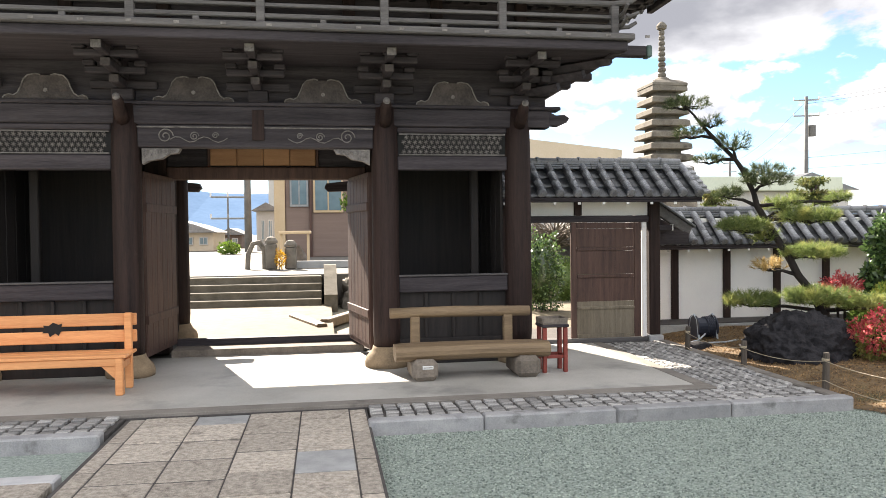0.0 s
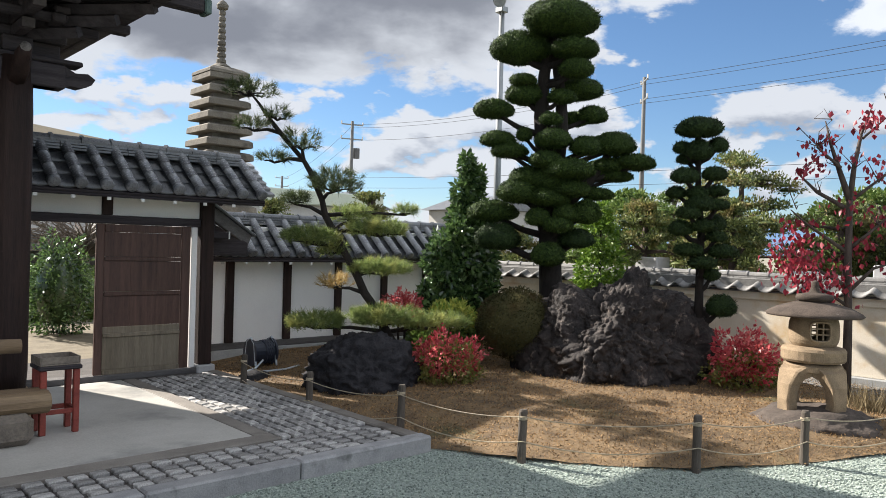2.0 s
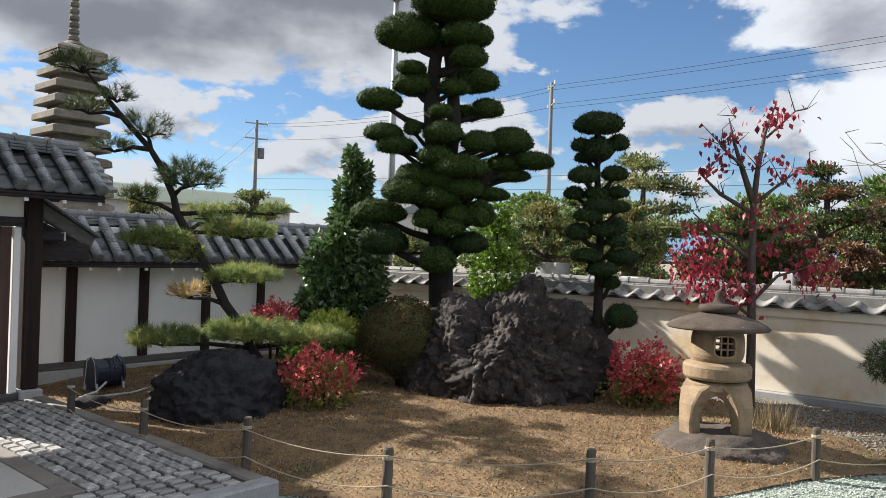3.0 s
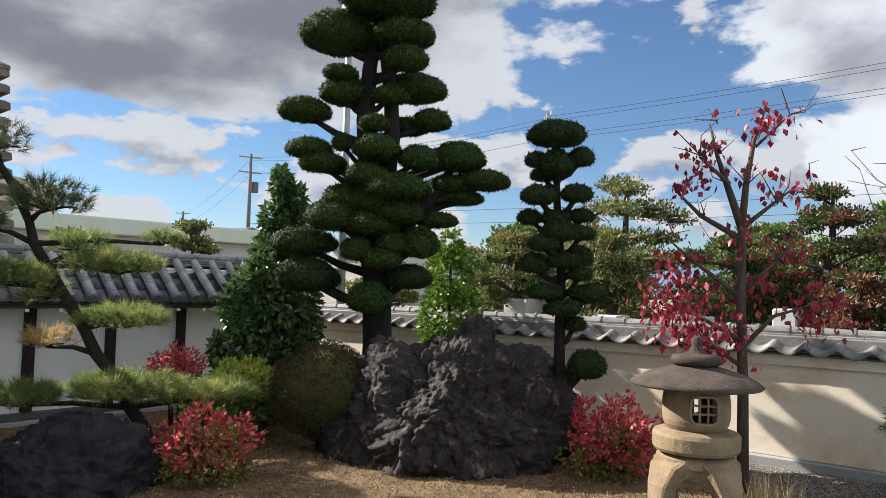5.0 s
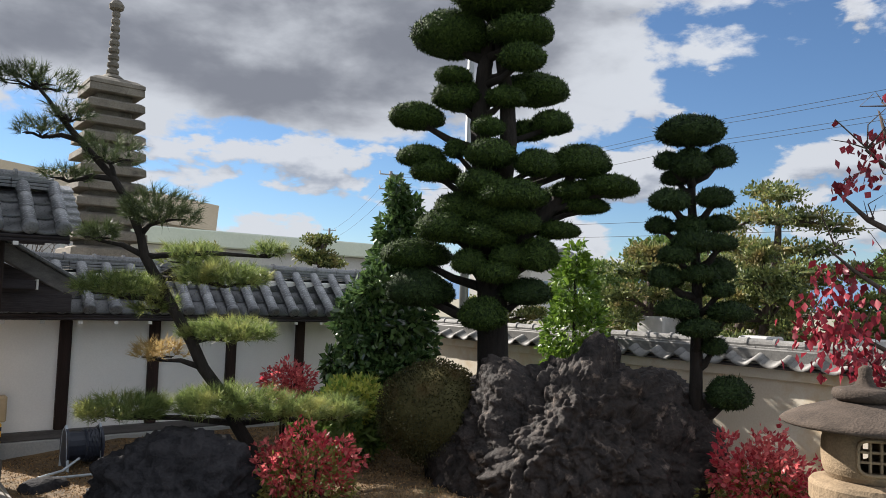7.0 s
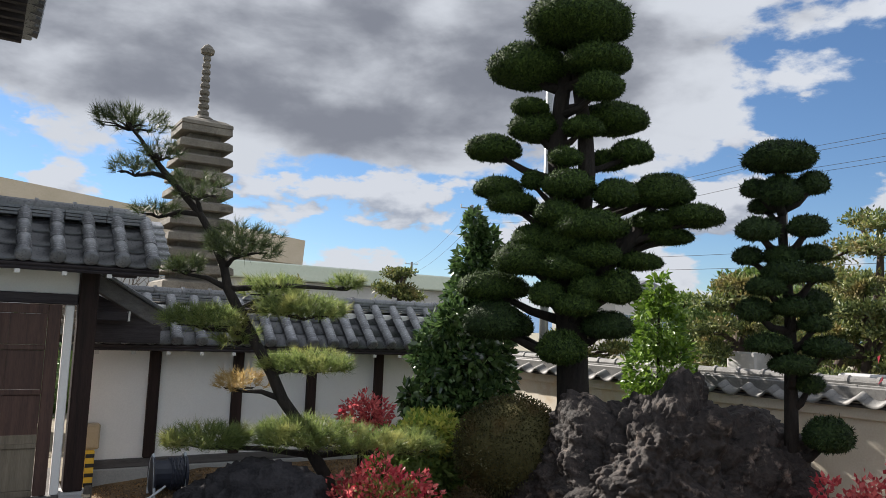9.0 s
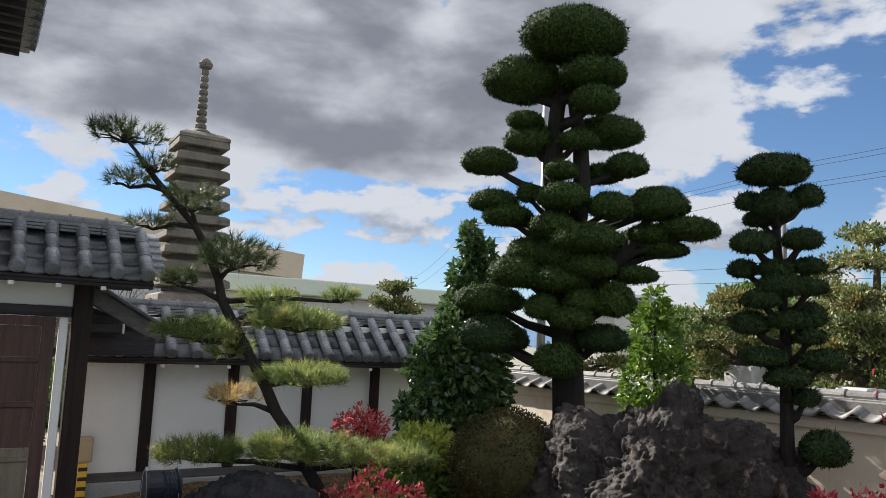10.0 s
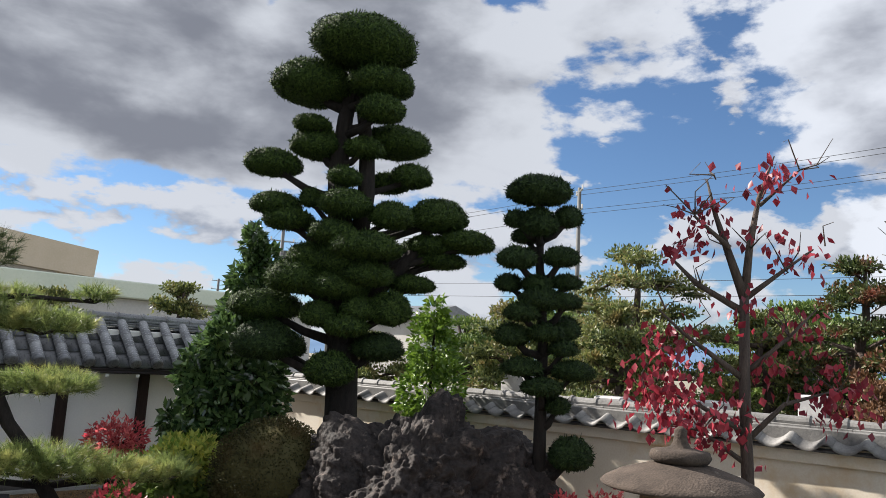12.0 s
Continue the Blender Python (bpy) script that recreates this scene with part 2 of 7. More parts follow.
M_CARVED = surf("carved_bleached_wood", (0.085, 0.077, 0.074), (0.26, 0.24, 0.225), 0.85, 14, 0.5, 60)
M_DOORWOOD = surf("red_brown_door_wood", (0.035, 0.018, 0.014), (0.105, 0.056, 0.042), 0.6, 3, 0.3, 40, stretch=(6, 6, 0.35))
M_DOORPALE = surf("weathered_door_boards", (0.11, 0.092, 0.066), (0.23, 0.195, 0.145), 0.85, 3, 0.4, 40, stretch=(6, 6, 0.35), spot=(0.13, 0.13, 0.085), spot_scale=3, spot_at=0.6)
M_PALEBOARD = surf("new_pale_board", (0.30, 0.15, 0.07), (0.42, 0.235, 0.12), 0.6, 3, 0.2, 40, stretch=(0.4, 5, 5))
M_BENCHWOOD = surf("orange_pine_wood", (0.58, 0.23, 0.085), (0.78, 0.38, 0.16), 0.5, 2.5, 0.15, 40, stretch=(0.35, 6, 6), vary=0.08)
M_LOG = surf("yellowed_log", (0.12, 0.080, 0.047), (0.27, 0.19, 0.11), 0.65, 3, 0.35, 40, stretch=(0.35, 6, 6))
M_STUMP = surf("grey_stump", (0.10, 0.085, 0.07), (0.22, 0.185, 0.15), 0.9, 5, 0.6, 50)
M_REDLACQUER = surf("faded_red_lacquer", (0.13, 0.022, 0.016), (0.25, 0.050, 0.034), 0.5, 5, 0.15, 60, spot=(0.10, 0.05, 0.04), spot_scale=9, spot_at=0.6)
M_PLASTER = surf("white_plaster", (0.76, 0.745, 0.72), (0.86, 0.845, 0.815), 0.9, 1.2, 0.06, 70, spot=(0.70, 0.67, 0.63), spot_scale=0.8, spot_at=0.6, vary=0)
M_PLASTER_OLD = surf("yellowed_plaster", (0.66, 0.58, 0.46), (0.78, 0.72, 0.62), 0.9, 1.0, 0.08, 60, spot=(0.60, 0.44, 0.25), spot_scale=0.9, spot_at=0.56, vary=0)
M_PLINTH = surf("plinth_cement", (0.26, 0.27, 0.27), (0.38, 0.38, 0.37), 0.85, 2.5, 0.15, 70, spot=(0.18, 0.18, 0.17), spot_scale=2, spot_at=0.6)
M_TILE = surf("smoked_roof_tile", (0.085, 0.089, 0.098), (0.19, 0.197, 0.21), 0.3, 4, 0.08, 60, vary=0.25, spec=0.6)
# rolls lightened for sheen, pans darkened for the shade in the troughs between
M_TILE_ROLL = surf("smoked_roll_tile_lit", (0.18, 0.185, 0.195), (0.34, 0.345, 0.355), 0.25, 3, 0.05, 60, vary=0.2, spec=0.7)
M_TILE_PAN = surf("smoked_pan_tile_shaded", (0.035, 0.037, 0.042), (0.09, 0.093, 0.10), 0.3, 5, 0.1, 60, vary=0.3, spec=0.6)
M_TILE_PALE = surf("pale_roof_tile", (0.12, 0.118, 0.115), (0.25, 0.244, 0.235), 0.55, 5, 0.2, 60, spot=(0.22, 0.21, 0.20), spot_scale=7, spot_at=0.6, vary=0.2)
M_MORTAR = surf("white_tile_mortar", (0.55, 0.54, 0.52), (0.70, 0.69, 0.67), 0.9, 4, 0.1, 60)
M_STONE = surf("pagoda_stone", (0.09, 0.080, 0.066), (0.22, 0.198, 0.162), 0.9, 4, 0.4, 60, spot=(0.06, 0.054, 0.044), spot_scale=2.5, spot_at=0.57)
M_LANTERN = surf("lantern_stone", (0.15, 0.110, 0.070), (0.33, 0.245, 0.155), 0.9, 6, 0.35, 90, spot=(0.18, 0.15, 0.11), spot_scale=5, spot_at=0.62)
M_LANTERN_CAP = surf("lantern_roof_stone", (0.030, 0.022, 0.017), (0.085, 0.064, 0.05), 0.95, 7, 0.5, 80, spot=(0.36, 0.32, 0.27), spot_scale=11, spot_at=0.67)
# pale brown spots in the colour stand for sunlit tops of the rock
M_LAVA = surf("lava_rock", (0.007, 0.0065, 0.007), (0.058, 0.047, 0.043), 0.75, 9, 1.0, 40, spot=(0.19, 0.15, 0.125), spot_scale=8, spot_at=0.58, spec=0.25)
M_BLACKROCK = surf("black_rock", (0.012, 0.012, 0.014), (0.042, 0.040, 0.043), 0.9, 7, 1.0, 50, spec=0.12)
M_BASEROCK = surf("base_rock", (0.032, 0.026, 0.022), (0.095, 0.075, 0.062), 0.95, 5, 0.6, 60)
M_BARK = surf("dark_bark", (0.008, 0.0065, 0.006), (0.030, 0.024, 0.020), 0.95, 8, 0.9, 60, stretch=(3, 3, 0.7))
M_BARK_BROWN = surf("brown_grey_bark", (0.035, 0.026, 0.022), (0.10, 0.075, 0.062), 0.9, 8, 0.6, 60, stretch=(3, 3, 0.7))
M_BARK_GREY = surf("grey_bark", (0.11, 0.09, 0.075), (0.23, 0.19, 0.155), 0.9, 8, 0.6, 60, stretch=(3, 3, 0.7))
M_POST = surf("weathered_post", (0.045, 0.038, 0.031), (0.125, 0.105, 0.085), 0.9, 6, 0.5, 60, stretch=(5, 5, 0.6))
M_ROPE = surf("straw_rope", (0.30, 0.25, 0.17), (0.48, 0.41, 0.30), 0.9, 40, 0.4, 200)
M_STEEL = surf("galvanised_steel", (0.22, 0.235, 0.24), (0.32, 0.335, 0.34), 0.45, 5, 0.05, 80, metal=0.6)
M_POLE = surf("concrete_pole", (0.10, 0.10, 0.10), (0.17, 0.17, 0.165), 0.85, 3, 0.1, 60)
M_WIRE = surf("black_wire", (0.02, 0.02, 0.02), (0.03, 0.03, 0.03), 0.7, 3, 0, 60)
M_WHITEBOX = surf("white_label", (0.72, 0.72, 0.70), (0.80, 0.80, 0.78), 0.6, 6, 0, 80)
M_GREENTIP = surf("verdigris_beam_cap", (0.05, 0.085, 0.075), (0.10, 0.15, 0.135), 0.6, 6, 0.2, 60)
M_BUFF = surf("buff_render", (0.48, 0.41, 0.30), (0.57, 0.49, 0.38), 0.9, 0.4, 0.05, 6)
M_BROWNWALL = surf("brown_siding", (0.16, 0.115, 0.095), (0.21, 0.155, 0.13), 0.8, 1.0, 0.1, 20, stretch=(0.3, 0.3, 5))
M_TAN = surf("tan_siding", (0.48, 0.36, 0.22), (0.56, 0.44, 0.29), 0.8, 1.0, 0.05, 20)
M_GREENROOF = surf("pale_green_sheet_roof", (0.42, 0.47, 0.38), (0.52, 0.56, 0.47), 0.6, 0.6, 0.05, 10)
M_GREYWALL = surf("grey_render", (0.40, 0.39, 0.37), (0.52, 0.51, 0.49), 0.9, 0.5, 0.05, 10)
# blue of distant haze mixed into the hill colour
M_HILL = surf("hazed_wooded_hill", (0.10, 0.16, 0.26), (0.13, 0.20, 0.31), 1.0, 0.01, 0.0, 0.1, vary=0, spec=0.0)
M_GLASS = surf("window_glass", (0.10, 0.16, 0.19), (0.14, 0.21, 0.24), 0.08, 1.0, 0.0, 5, spec=0.8)
# near-black colour standing for unlit openings
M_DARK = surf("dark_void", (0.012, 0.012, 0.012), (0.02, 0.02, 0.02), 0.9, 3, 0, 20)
M_PLASTIC = surf("blue_black_plastic", (0.02, 0.025, 0.04), (0.035, 0.04, 0.06), 0.4, 5, 0, 50)
M_HOSE = surf("pale_blue_hose", (0.42, 0.47, 0.52), (0.56, 0.60, 0.64), 0.45, 6, 0, 60)
M_YELLOW = surf("warning_yellow", (0.62, 0.38, 0.03), (0.72, 0.46, 0.05), 0.5, 6, 0.05, 60)
M_BEIGE = surf("beige_plastic", (0.46, 0.36, 0.22), (0.54, 0.43, 0.28), 0.5, 6, 0, 60)

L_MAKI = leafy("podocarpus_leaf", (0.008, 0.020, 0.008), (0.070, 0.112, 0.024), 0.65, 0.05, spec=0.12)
# darker leaf, used for shade on low pads and for the small conifer
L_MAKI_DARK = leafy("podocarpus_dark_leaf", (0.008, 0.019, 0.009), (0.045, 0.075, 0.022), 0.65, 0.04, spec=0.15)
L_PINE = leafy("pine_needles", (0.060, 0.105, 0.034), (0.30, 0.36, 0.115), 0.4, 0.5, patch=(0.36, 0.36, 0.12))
# pine needles darkened in colour for backlit shade; also the dark clipped bush
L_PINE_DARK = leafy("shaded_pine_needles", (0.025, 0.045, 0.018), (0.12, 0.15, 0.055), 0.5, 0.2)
L_PINE_ORANGE = leafy("yellowed_pine_needles", (0.34, 0.22, 0.08), (0.60, 0.46, 0.20), 0.5, 0.4)
L_CAMELLIA = leafy("camellia_leaf", (0.025, 0.055, 0.022), (0.15, 0.24, 0.075), 0.18, 0.25, spec=0.8)
L_BRIGHT = leafy("bright_green_leaf", (0.05, 0.11, 0.015), (0.20, 0.31, 0.04), 0.35, 0.3)
L_YELLOW = leafy("variegated_leaf", (0.20, 0.32, 0.06), (0.72, 0.68, 0.16), 0.35, 0.5)
L_BOX = leafy("clipped_brown_green_leaf", (0.018, 0.022, 0.010), (0.075, 0.070, 0.028), 0.65, 0.1, patch=(0.085, 0.062, 0.026), spec=0.12)
L_RED = leafy("crimson_leaf", (0.13, 0.010, 0.022), (0.37, 0.036, 0.058), 0.45, 0.3)
L_NANDINA = leafy("red_nandina_leaf", (0.30, 0.020, 0.036), (0.86, 0.24, 0.23), 0.35, 0.5, patch=(0.55, 0.04, 0.08))
L_NANDINA_GREEN = leafy("green_nandina_leaf", (0.10, 0.13, 0.03), (0.28, 0.24, 0.06), 0.45, 0.3)
L_GARDEN = leafy("garden_pine_leaf", (0.030, 0.055, 0.018), (0.22, 0.25, 0.075), 0.5, 0.3, patch=(0.24, 0.19, 0.07))
L_RUST = leafy("rusty_leaf", (0.07, 0.035, 0.02), (0.22, 0.12, 0.06), 0.5, 0.2)
L_HEDGE_DARK = leafy("dark_tree_leaf", (0.018, 0.035, 0.012), (0.10, 0.13, 0.035), 0.45, 0.25, patch=(0.16, 0.05, 0.03))
L_HEDGE = leafy("hedge_leaf", (0.05, 0.10, 0.02), (0.16, 0.22, 0.05), 0.5, 0.25)


# ---- building blocks ----
class Shape:
    """Collects vertices and faces of one mesh."""

    def __init__(self):
        self.v, self.f = [], []

    def add(self, vs, fs):
        k = len(self.v)
        self.v.extend([tuple(p) for p in vs])
        self.f.extend([tuple(i + k for i in q) for q in fs])
        return self

    def box(self, lo, hi, b=0.006, m=None):
        """A box with chamfered edges between two corners."""
        lo, hi = Vector(lo), Vector(hi)
        c, h = (lo + hi) / 2, (hi - lo) / 2
        b = min(b, 0.45 * min(h))
        vs, idx = [], {}
        for sx in (-1, 1):
            for sy in (-1, 1):
                for sz in (-1, 1):
                    for ax in range(3):
                        p = Vector((sx * h.x, sy * h.y, sz * h.z))
                        for k in range(3):
                            if k != ax:
                                p[k] -= (sx, sy, sz)[k] * b
                        idx[(sx, sy, sz, ax)] = len(vs)
                        vs.append(c + p)
        fs = []
        for ax in range(3):
            u, w = (ax + 1) % 3, (ax + 2) % 3
            for s in (-1, 1):
                q = []
                for su, sw in ((-1, -1), (1, -1), (1, 1), (-1, 1)):
                    key = [0, 0, 0]
                    key[ax], key[u], key[w] = s, su, sw
                    q.append(idx[(*key, ax)])
                fs.append(q if s > 0 else q[::-1])
            for su in (-1, 1):
                for sw in (-1, 1):
                    k0, k1 = [0, 0, 0], [0, 0, 0]
                    k0[ax], k1[ax] = -1, 1
                    k0[u] = k1[u] = su
                    k0[w] = k1[w] = sw
                    q = [idx[(*k0, u)], idx[(*k1, u)], idx[(*k1, w)], idx[(*k0, w)]]
                    fs.append(q if su * sw < 0 else q[::-1])
        for sx in (-1, 1):
            for sy in (-1, 1):
                for sz in (-1, 1):
                    q = [idx[(sx, sy, sz, k)] for k in range(3)]
                    fs.append(q if sx * sy * sz > 0 else q[::-1])
        if m is not None:
            vs = [m @ p for p in vs]
        return self.add(vs, fs)

    def tube(self, pts, radii, n=10, caps=True, wob=0.0):
        """A tube along points, with a radius at each."""
        pts = [Vector(p) for p in pts]
        rings, side = [], None
        for i, p in enumerate(pts):
            d = (pts[min(i + 1, len(pts) - 1)] - pts[max(i - 1, 0)]).normalized()
            if side is None:
                side = d.cross(Vector((0.1, 0.2, 1) if abs(d.z) < 0.9 else (1, 0.1, 0))).normalized()
            side = (side - d * side.dot(d)).normalized()
            up = d.cross(side)
            r = radii[i] if isinstance(radii, (list, tuple)) else radii
            ring = []
            for k in range(n):
                a = 2 * math.pi * k / n
                rr = r * (1 + wob * (random.random() - 0.5))
                ring.append(p + side * (math.cos(a) * rr) + up * (math.sin(a) * rr))
            rings.append(ring)
        vs = [q for ring in rings for q in ring]
        fs = []
        for i in range(len(pts) - 1):
            for k in range(n):
                k2 = (k + 1) % n
                fs.append((i * n + k, i * n + k2, (i + 1) * n + k2, (i + 1) * n + k))
        if caps:
            fs.append(tuple(range(n))[::-1])
            fs.append(tuple((len(pts) - 1) * n + k for k in range(n)))
        return self.add(vs, fs)

    def turned(self, profile, at=(0, 0, 0), n=24, squash=None, wob=0.0):
        """A body of revolution from (radius, height) pairs; squash gives the rounding of a square plan."""
        vs, fs = [], []
        for r, z in profile:
            for k in range(n):
                a = 2 * math.pi * (k + 0.5) / n
                s = 1.0
                if squash:
                    s = 1 / max(abs(math.cos(a)), abs(math.sin(a))) ** squash
                s *= 1 + wob * noise.noise(Vector((math.cos(a) * 2, math.sin(a) * 2, z * 4 + r)))
                vs.append((at[0] + r * s * math.cos(a), at[1] + r * s * math.sin(a), at[2] + z))
        for i in range(len(profile) - 1):
            for k in range(n):
                k2 = (k + 1) % n
                fs.append((i * n + k, i * n + k2, (i + 1) * n + k2, (i + 1) * n + k))
        fs.append(tuple(range(n))[::-1])
        fs.append(tuple((len(profile) - 1) * n + k for k in range(n)))
        return self.add(vs, fs)

    def plate(self, outline, y0, y1):
        """An outline in x and z given thickness along y."""
        n = len(outline)
        vs = [(x, y0, z) for x, z in outline] + [(x, y1, z) for x, z in outline]
        fs = [tuple(range(n)), tuple(range(2 * n - 1, n - 1, -1))]
        fs += [(k, k + n, (k + 1) % n + n, (k + 1) % n) for k in range(n)]
        return self.add(vs, fs)

    def data(self, name, smooth=False):
        me = bpy.data.meshes.new(name)
        me.from_pydata(self.v, [], self.f)
        if smooth:
            me.shade_smooth()
        return me


def part(name, shape, material, parent=None, label="", smooth=False):
    me = shape.data(name, smooth) if isinstance(shape, Shape) else shape
    if not me.materials:
        me.materials.append(material)
    ob = new(name, me)
    if parent is not None:
        ob.parent = parent
    if label:
        ob["label"] = label
    return ob


def thing(name, label, category, at=(0, 0, 0), group="", kind=""):
    ob = new(name)
    ob.matrix_world = Matrix.Translation(at)
    ob.empty_display_size = 0.1
    return tagged(ob, label, category, group, kind)


def solid(name, shape, material, label, category, group="", kind="", smooth=False):
    return tagged(part(name, shape, material, smooth=smooth), label, category, group, kind)


def piece(name, me, parent, m):
    ob = new(name, me)
    ob.parent = parent
    ob.matrix_basis = m
    return ob


def B(lo, hi, b=0.006, m=None):
    return Shape().box(lo, hi, b, m)


def at_home(ob, parent):
    """Parent a mesh whose points are given in the world's metres."""
    ob.parent = parent
    ob.matrix_parent_inverse = Matrix.Translation(parent.matrix_basis.translation).inverted()
    return ob


def wpart(name, shape, material, parent, label="", smooth=False):
    return at_home(part(name, shape, material, None, label, smooth), parent)


PAVE = 0.12
# ---- ground ----
g = Shape()
g.add([(-900, -900, -0.03), (900, -900, -0.03), (900, 900, -0.03), (-900, 900, -0.03)], [(0, 1, 2, 3)])
solid("ground", g, M_FIELD, "bare earth and fields out to the horizon", "ground", kind="structure")
g = Shape()
g.add([(-14, -14, 0), (14, -14, 0), (14, 2.2, 0), (9.2, 3.4, 0), (6.9, 4.6, 0), (5.3, 6.05, 0), (-14, 6.05, 0)],
      [tuple(range(7))])
solid("gravel_yard", g, M_GRAVEL, "blue-grey crushed gravel covering the temple yard", "gravel", kind="structure")


def bed_edge(y):
    return float(np.interp(y, (0.5, 2.9, 3.58, 3.98, 4.40, 5.35, 6.0, 6.2), (12.5, 8.9, 7.80, 6.74, 5.88, 5.03, 4.72, 4.64)))


def garden_height(x, y):
    edge = min(1, max(0, (x - bed_edge(y)) / 1.2))
    return 0.01 + 0.11 * edge + 0.035 * noise.noise(Vector((x * 0.9, y * 0.9, 0))) + 0.012 * noise.noise(Vector((x * 5, y * 5, 2)))


g = Shape()
NX, NY = 110, 150
for j in range(NY + 1):
    for i in range(NX + 1):
        x, y = 4.62 + 6.2 * i / NX, -3.2 + 15.0 * j / NY
        x = max(x, bed_edge(y) + 0.03 * noise.noise(Vector((y * 6, 0, 4))))
        g.v.append((x, y, garden_height(x, y)))
for j in range(NY):
    for i in range(NX):
        k = j * (NX + 1) + i
        g.f.append((k, k + 1, k + NX + 2, k + NX + 1))
solid("garden_bed", g, M_EARTH, "brown garden soil strewn with dry needles", "soil", kind="structure", smooth=True)

# pavement in front of and under the gate
for xa, xb, ya, yb in ((-9, -1.67, 6.10, 6.615), (0.37, 4.52, 6.10, 6.615), (-9, 4.52, 6.617, 11.4)):
    solid("pavement_base", B((xa, ya, -0.02), (xb, yb, PAVE - 0.025), 0.005), M_JOINT, "dark mortar bed under the stone setts", "pavement", kind="structure")
solid("gate_floor", B((-9, 6.80, PAVE - 0.04), (3.56, 9.62, PAVE), 0.005), M_CONCRETE, "smooth grey concrete floor before the gate", "floor", kind="structure")
solid("floor_border", B((-9, 6.62, PAVE - 0.04), (3.70, 6.795, PAVE + 0.002), 0.005), M_CONCRETE_DARK, "dark grey cement border strip", "border", kind="structure")
solid("floor_border_side", B((3.564, 6.80, PAVE - 0.04), (3.70, 9.62, PAVE + 0.002), 0.005), M_CONCRETE_DARK, "dark grey cement border strip", "border", kind="structure")
kerb = thing("kerb", "pale granite kerb round the gate pavement", "kerb", (0, 6.05, 0), kind="structure")
x = 0.34
for w in (0.95, 1.15, 1.05, 1.18):
    wpart("kerb_stone", B((x, 5.98, -0.04), (x + w - 0.008, 6.12, PAVE + 0.004), 0.014), M_KERB, kerb)
    x += w
x = -1.70
for w in (1.2, 1.1, 1.3, 1.2, 1.25):
    wpart("kerb_stone", B((x - w + 0.008, 5.98, -0.04), (x, 6.12, PAVE + 0.004), 0.014), M_KERB, kerb)
    x -= w
y = 6.125
for w in (1.2, 1.15, 1.22):
    wpart("kerb_stone", B((4.53, y, -0.04), (4.66, y + w - 0.008, PAVE - 0.002), 0.012), M_CONCRETE_DARK, kerb)
    y += w

# flagstone path
path = thing("flagstone_path", "path of rough brown-grey square flagstones", "path", (-0.65, 3, 0), kind="structure")
wpart("path_bed", B((-1.66, -6.0, -0.03), (0.36, 6.6, 0.078), 0.004), M_JOINT, path)
random.seed(4)
cols = [-1.63, -1.50, -1.07, -0.64, -0.21, 0.20, 0.345]
for c in range(6):
    y, k = 6.6, 0
    edge = c in (0, 5)
    while y > -6:
        h = (0.72 if edge else 0.47) + random.uniform(-0.02, 0.02) + (0.0 if k or edge else (-0.25 + 0.05 * (c % 3)))
        grey = not edge and random.random() < 0.16 or (c == 2 and k == 0)
        z = 0.085 + random.uniform(-0.004, 0.004)
        wpart("flagstone", B((cols[c] + 0.006, max(y - h, -6) + 0.011, 0.02), (cols[c + 1] - 0.006, y - 0.011, z), 0.004), M_FLAG_GREY if grey else M_FLAG, path)
        y, k = y - h, k + 1
side_path = thing("side_path", "branching path of worn stone slabs", "path", (-3, 4.5, 0), kind="structure")
for i in range(7):
    for j, (ya, yb) in enumerate(((5.22, 5.06), (5.04, 4.42), (4.40, 3.8))):
        wpart("slab", B((-1.72 - 0.82 * (i + 1) + 0.012, yb, 0.0), (-1.72 - 0.82 * i, ya, 0.075 + 0.004 * ((i + j) % 2)), 0.012), M_FLAG if j else M_GRANITE, side_path)

# ---- roofs of round and flat tiles ----
roll_shape = Shape()
RL, RR, NS = 0.235, 0.057, 10
for yy, r, dz in ((0.0, RR, 0.002), (RL - 0.03, RR * 0.985, 0.001), (RL, RR * 0.97, 0.0)):
    for k in range(NS + 1):
        a = math.pi * k / NS
        roll_shape.v.append((math.cos(a) * r, yy, math.sin(a) * r + dz))
for s in range(2):
    for k in range(NS):
        q = s * (NS + 1) + k
        roll_shape.f.append((q, q + 1, q + NS + 2, q + NS + 1))
roll_shape.f.append(tuple(range(NS + 1)))
pan_shape = Shape()
PW = 0.225
for yy, dz in ((0.0, 0.006), (0.0, -0.016), (RL, -0.010)):
    for k in range(7):
        u = -1 + 2 * k / 6
        pan_shape.v.append((u * PW / 2, yy, 0.026 * u * u + dz))
for k in range(6):
    pan_shape.f.append((7 + k, 7 + k + 1, k + 1, k))
    pan_shape.f.append((k, k + 1, 15 + k, 14 + k))
cap_shape = Shape().tube([(0, -0.028, 0.0), (0, -0.02, 0.0), (0, 0.03, 0.0)], [RR * 0.9, RR * 1.08, RR * 1.08], 16)


def tile_meshes(material, tag):
    out = []
    for nm, s, mt in (("roll_tile" + tag, roll_shape, material[0]), ("pan_tile" + tag, pan_shape, material[1]), ("end_tile" + tag, cap_shape, material[2])):
        me = s.data(nm, True)
        me.materials.append(mt)
        out.append(me)
    return out


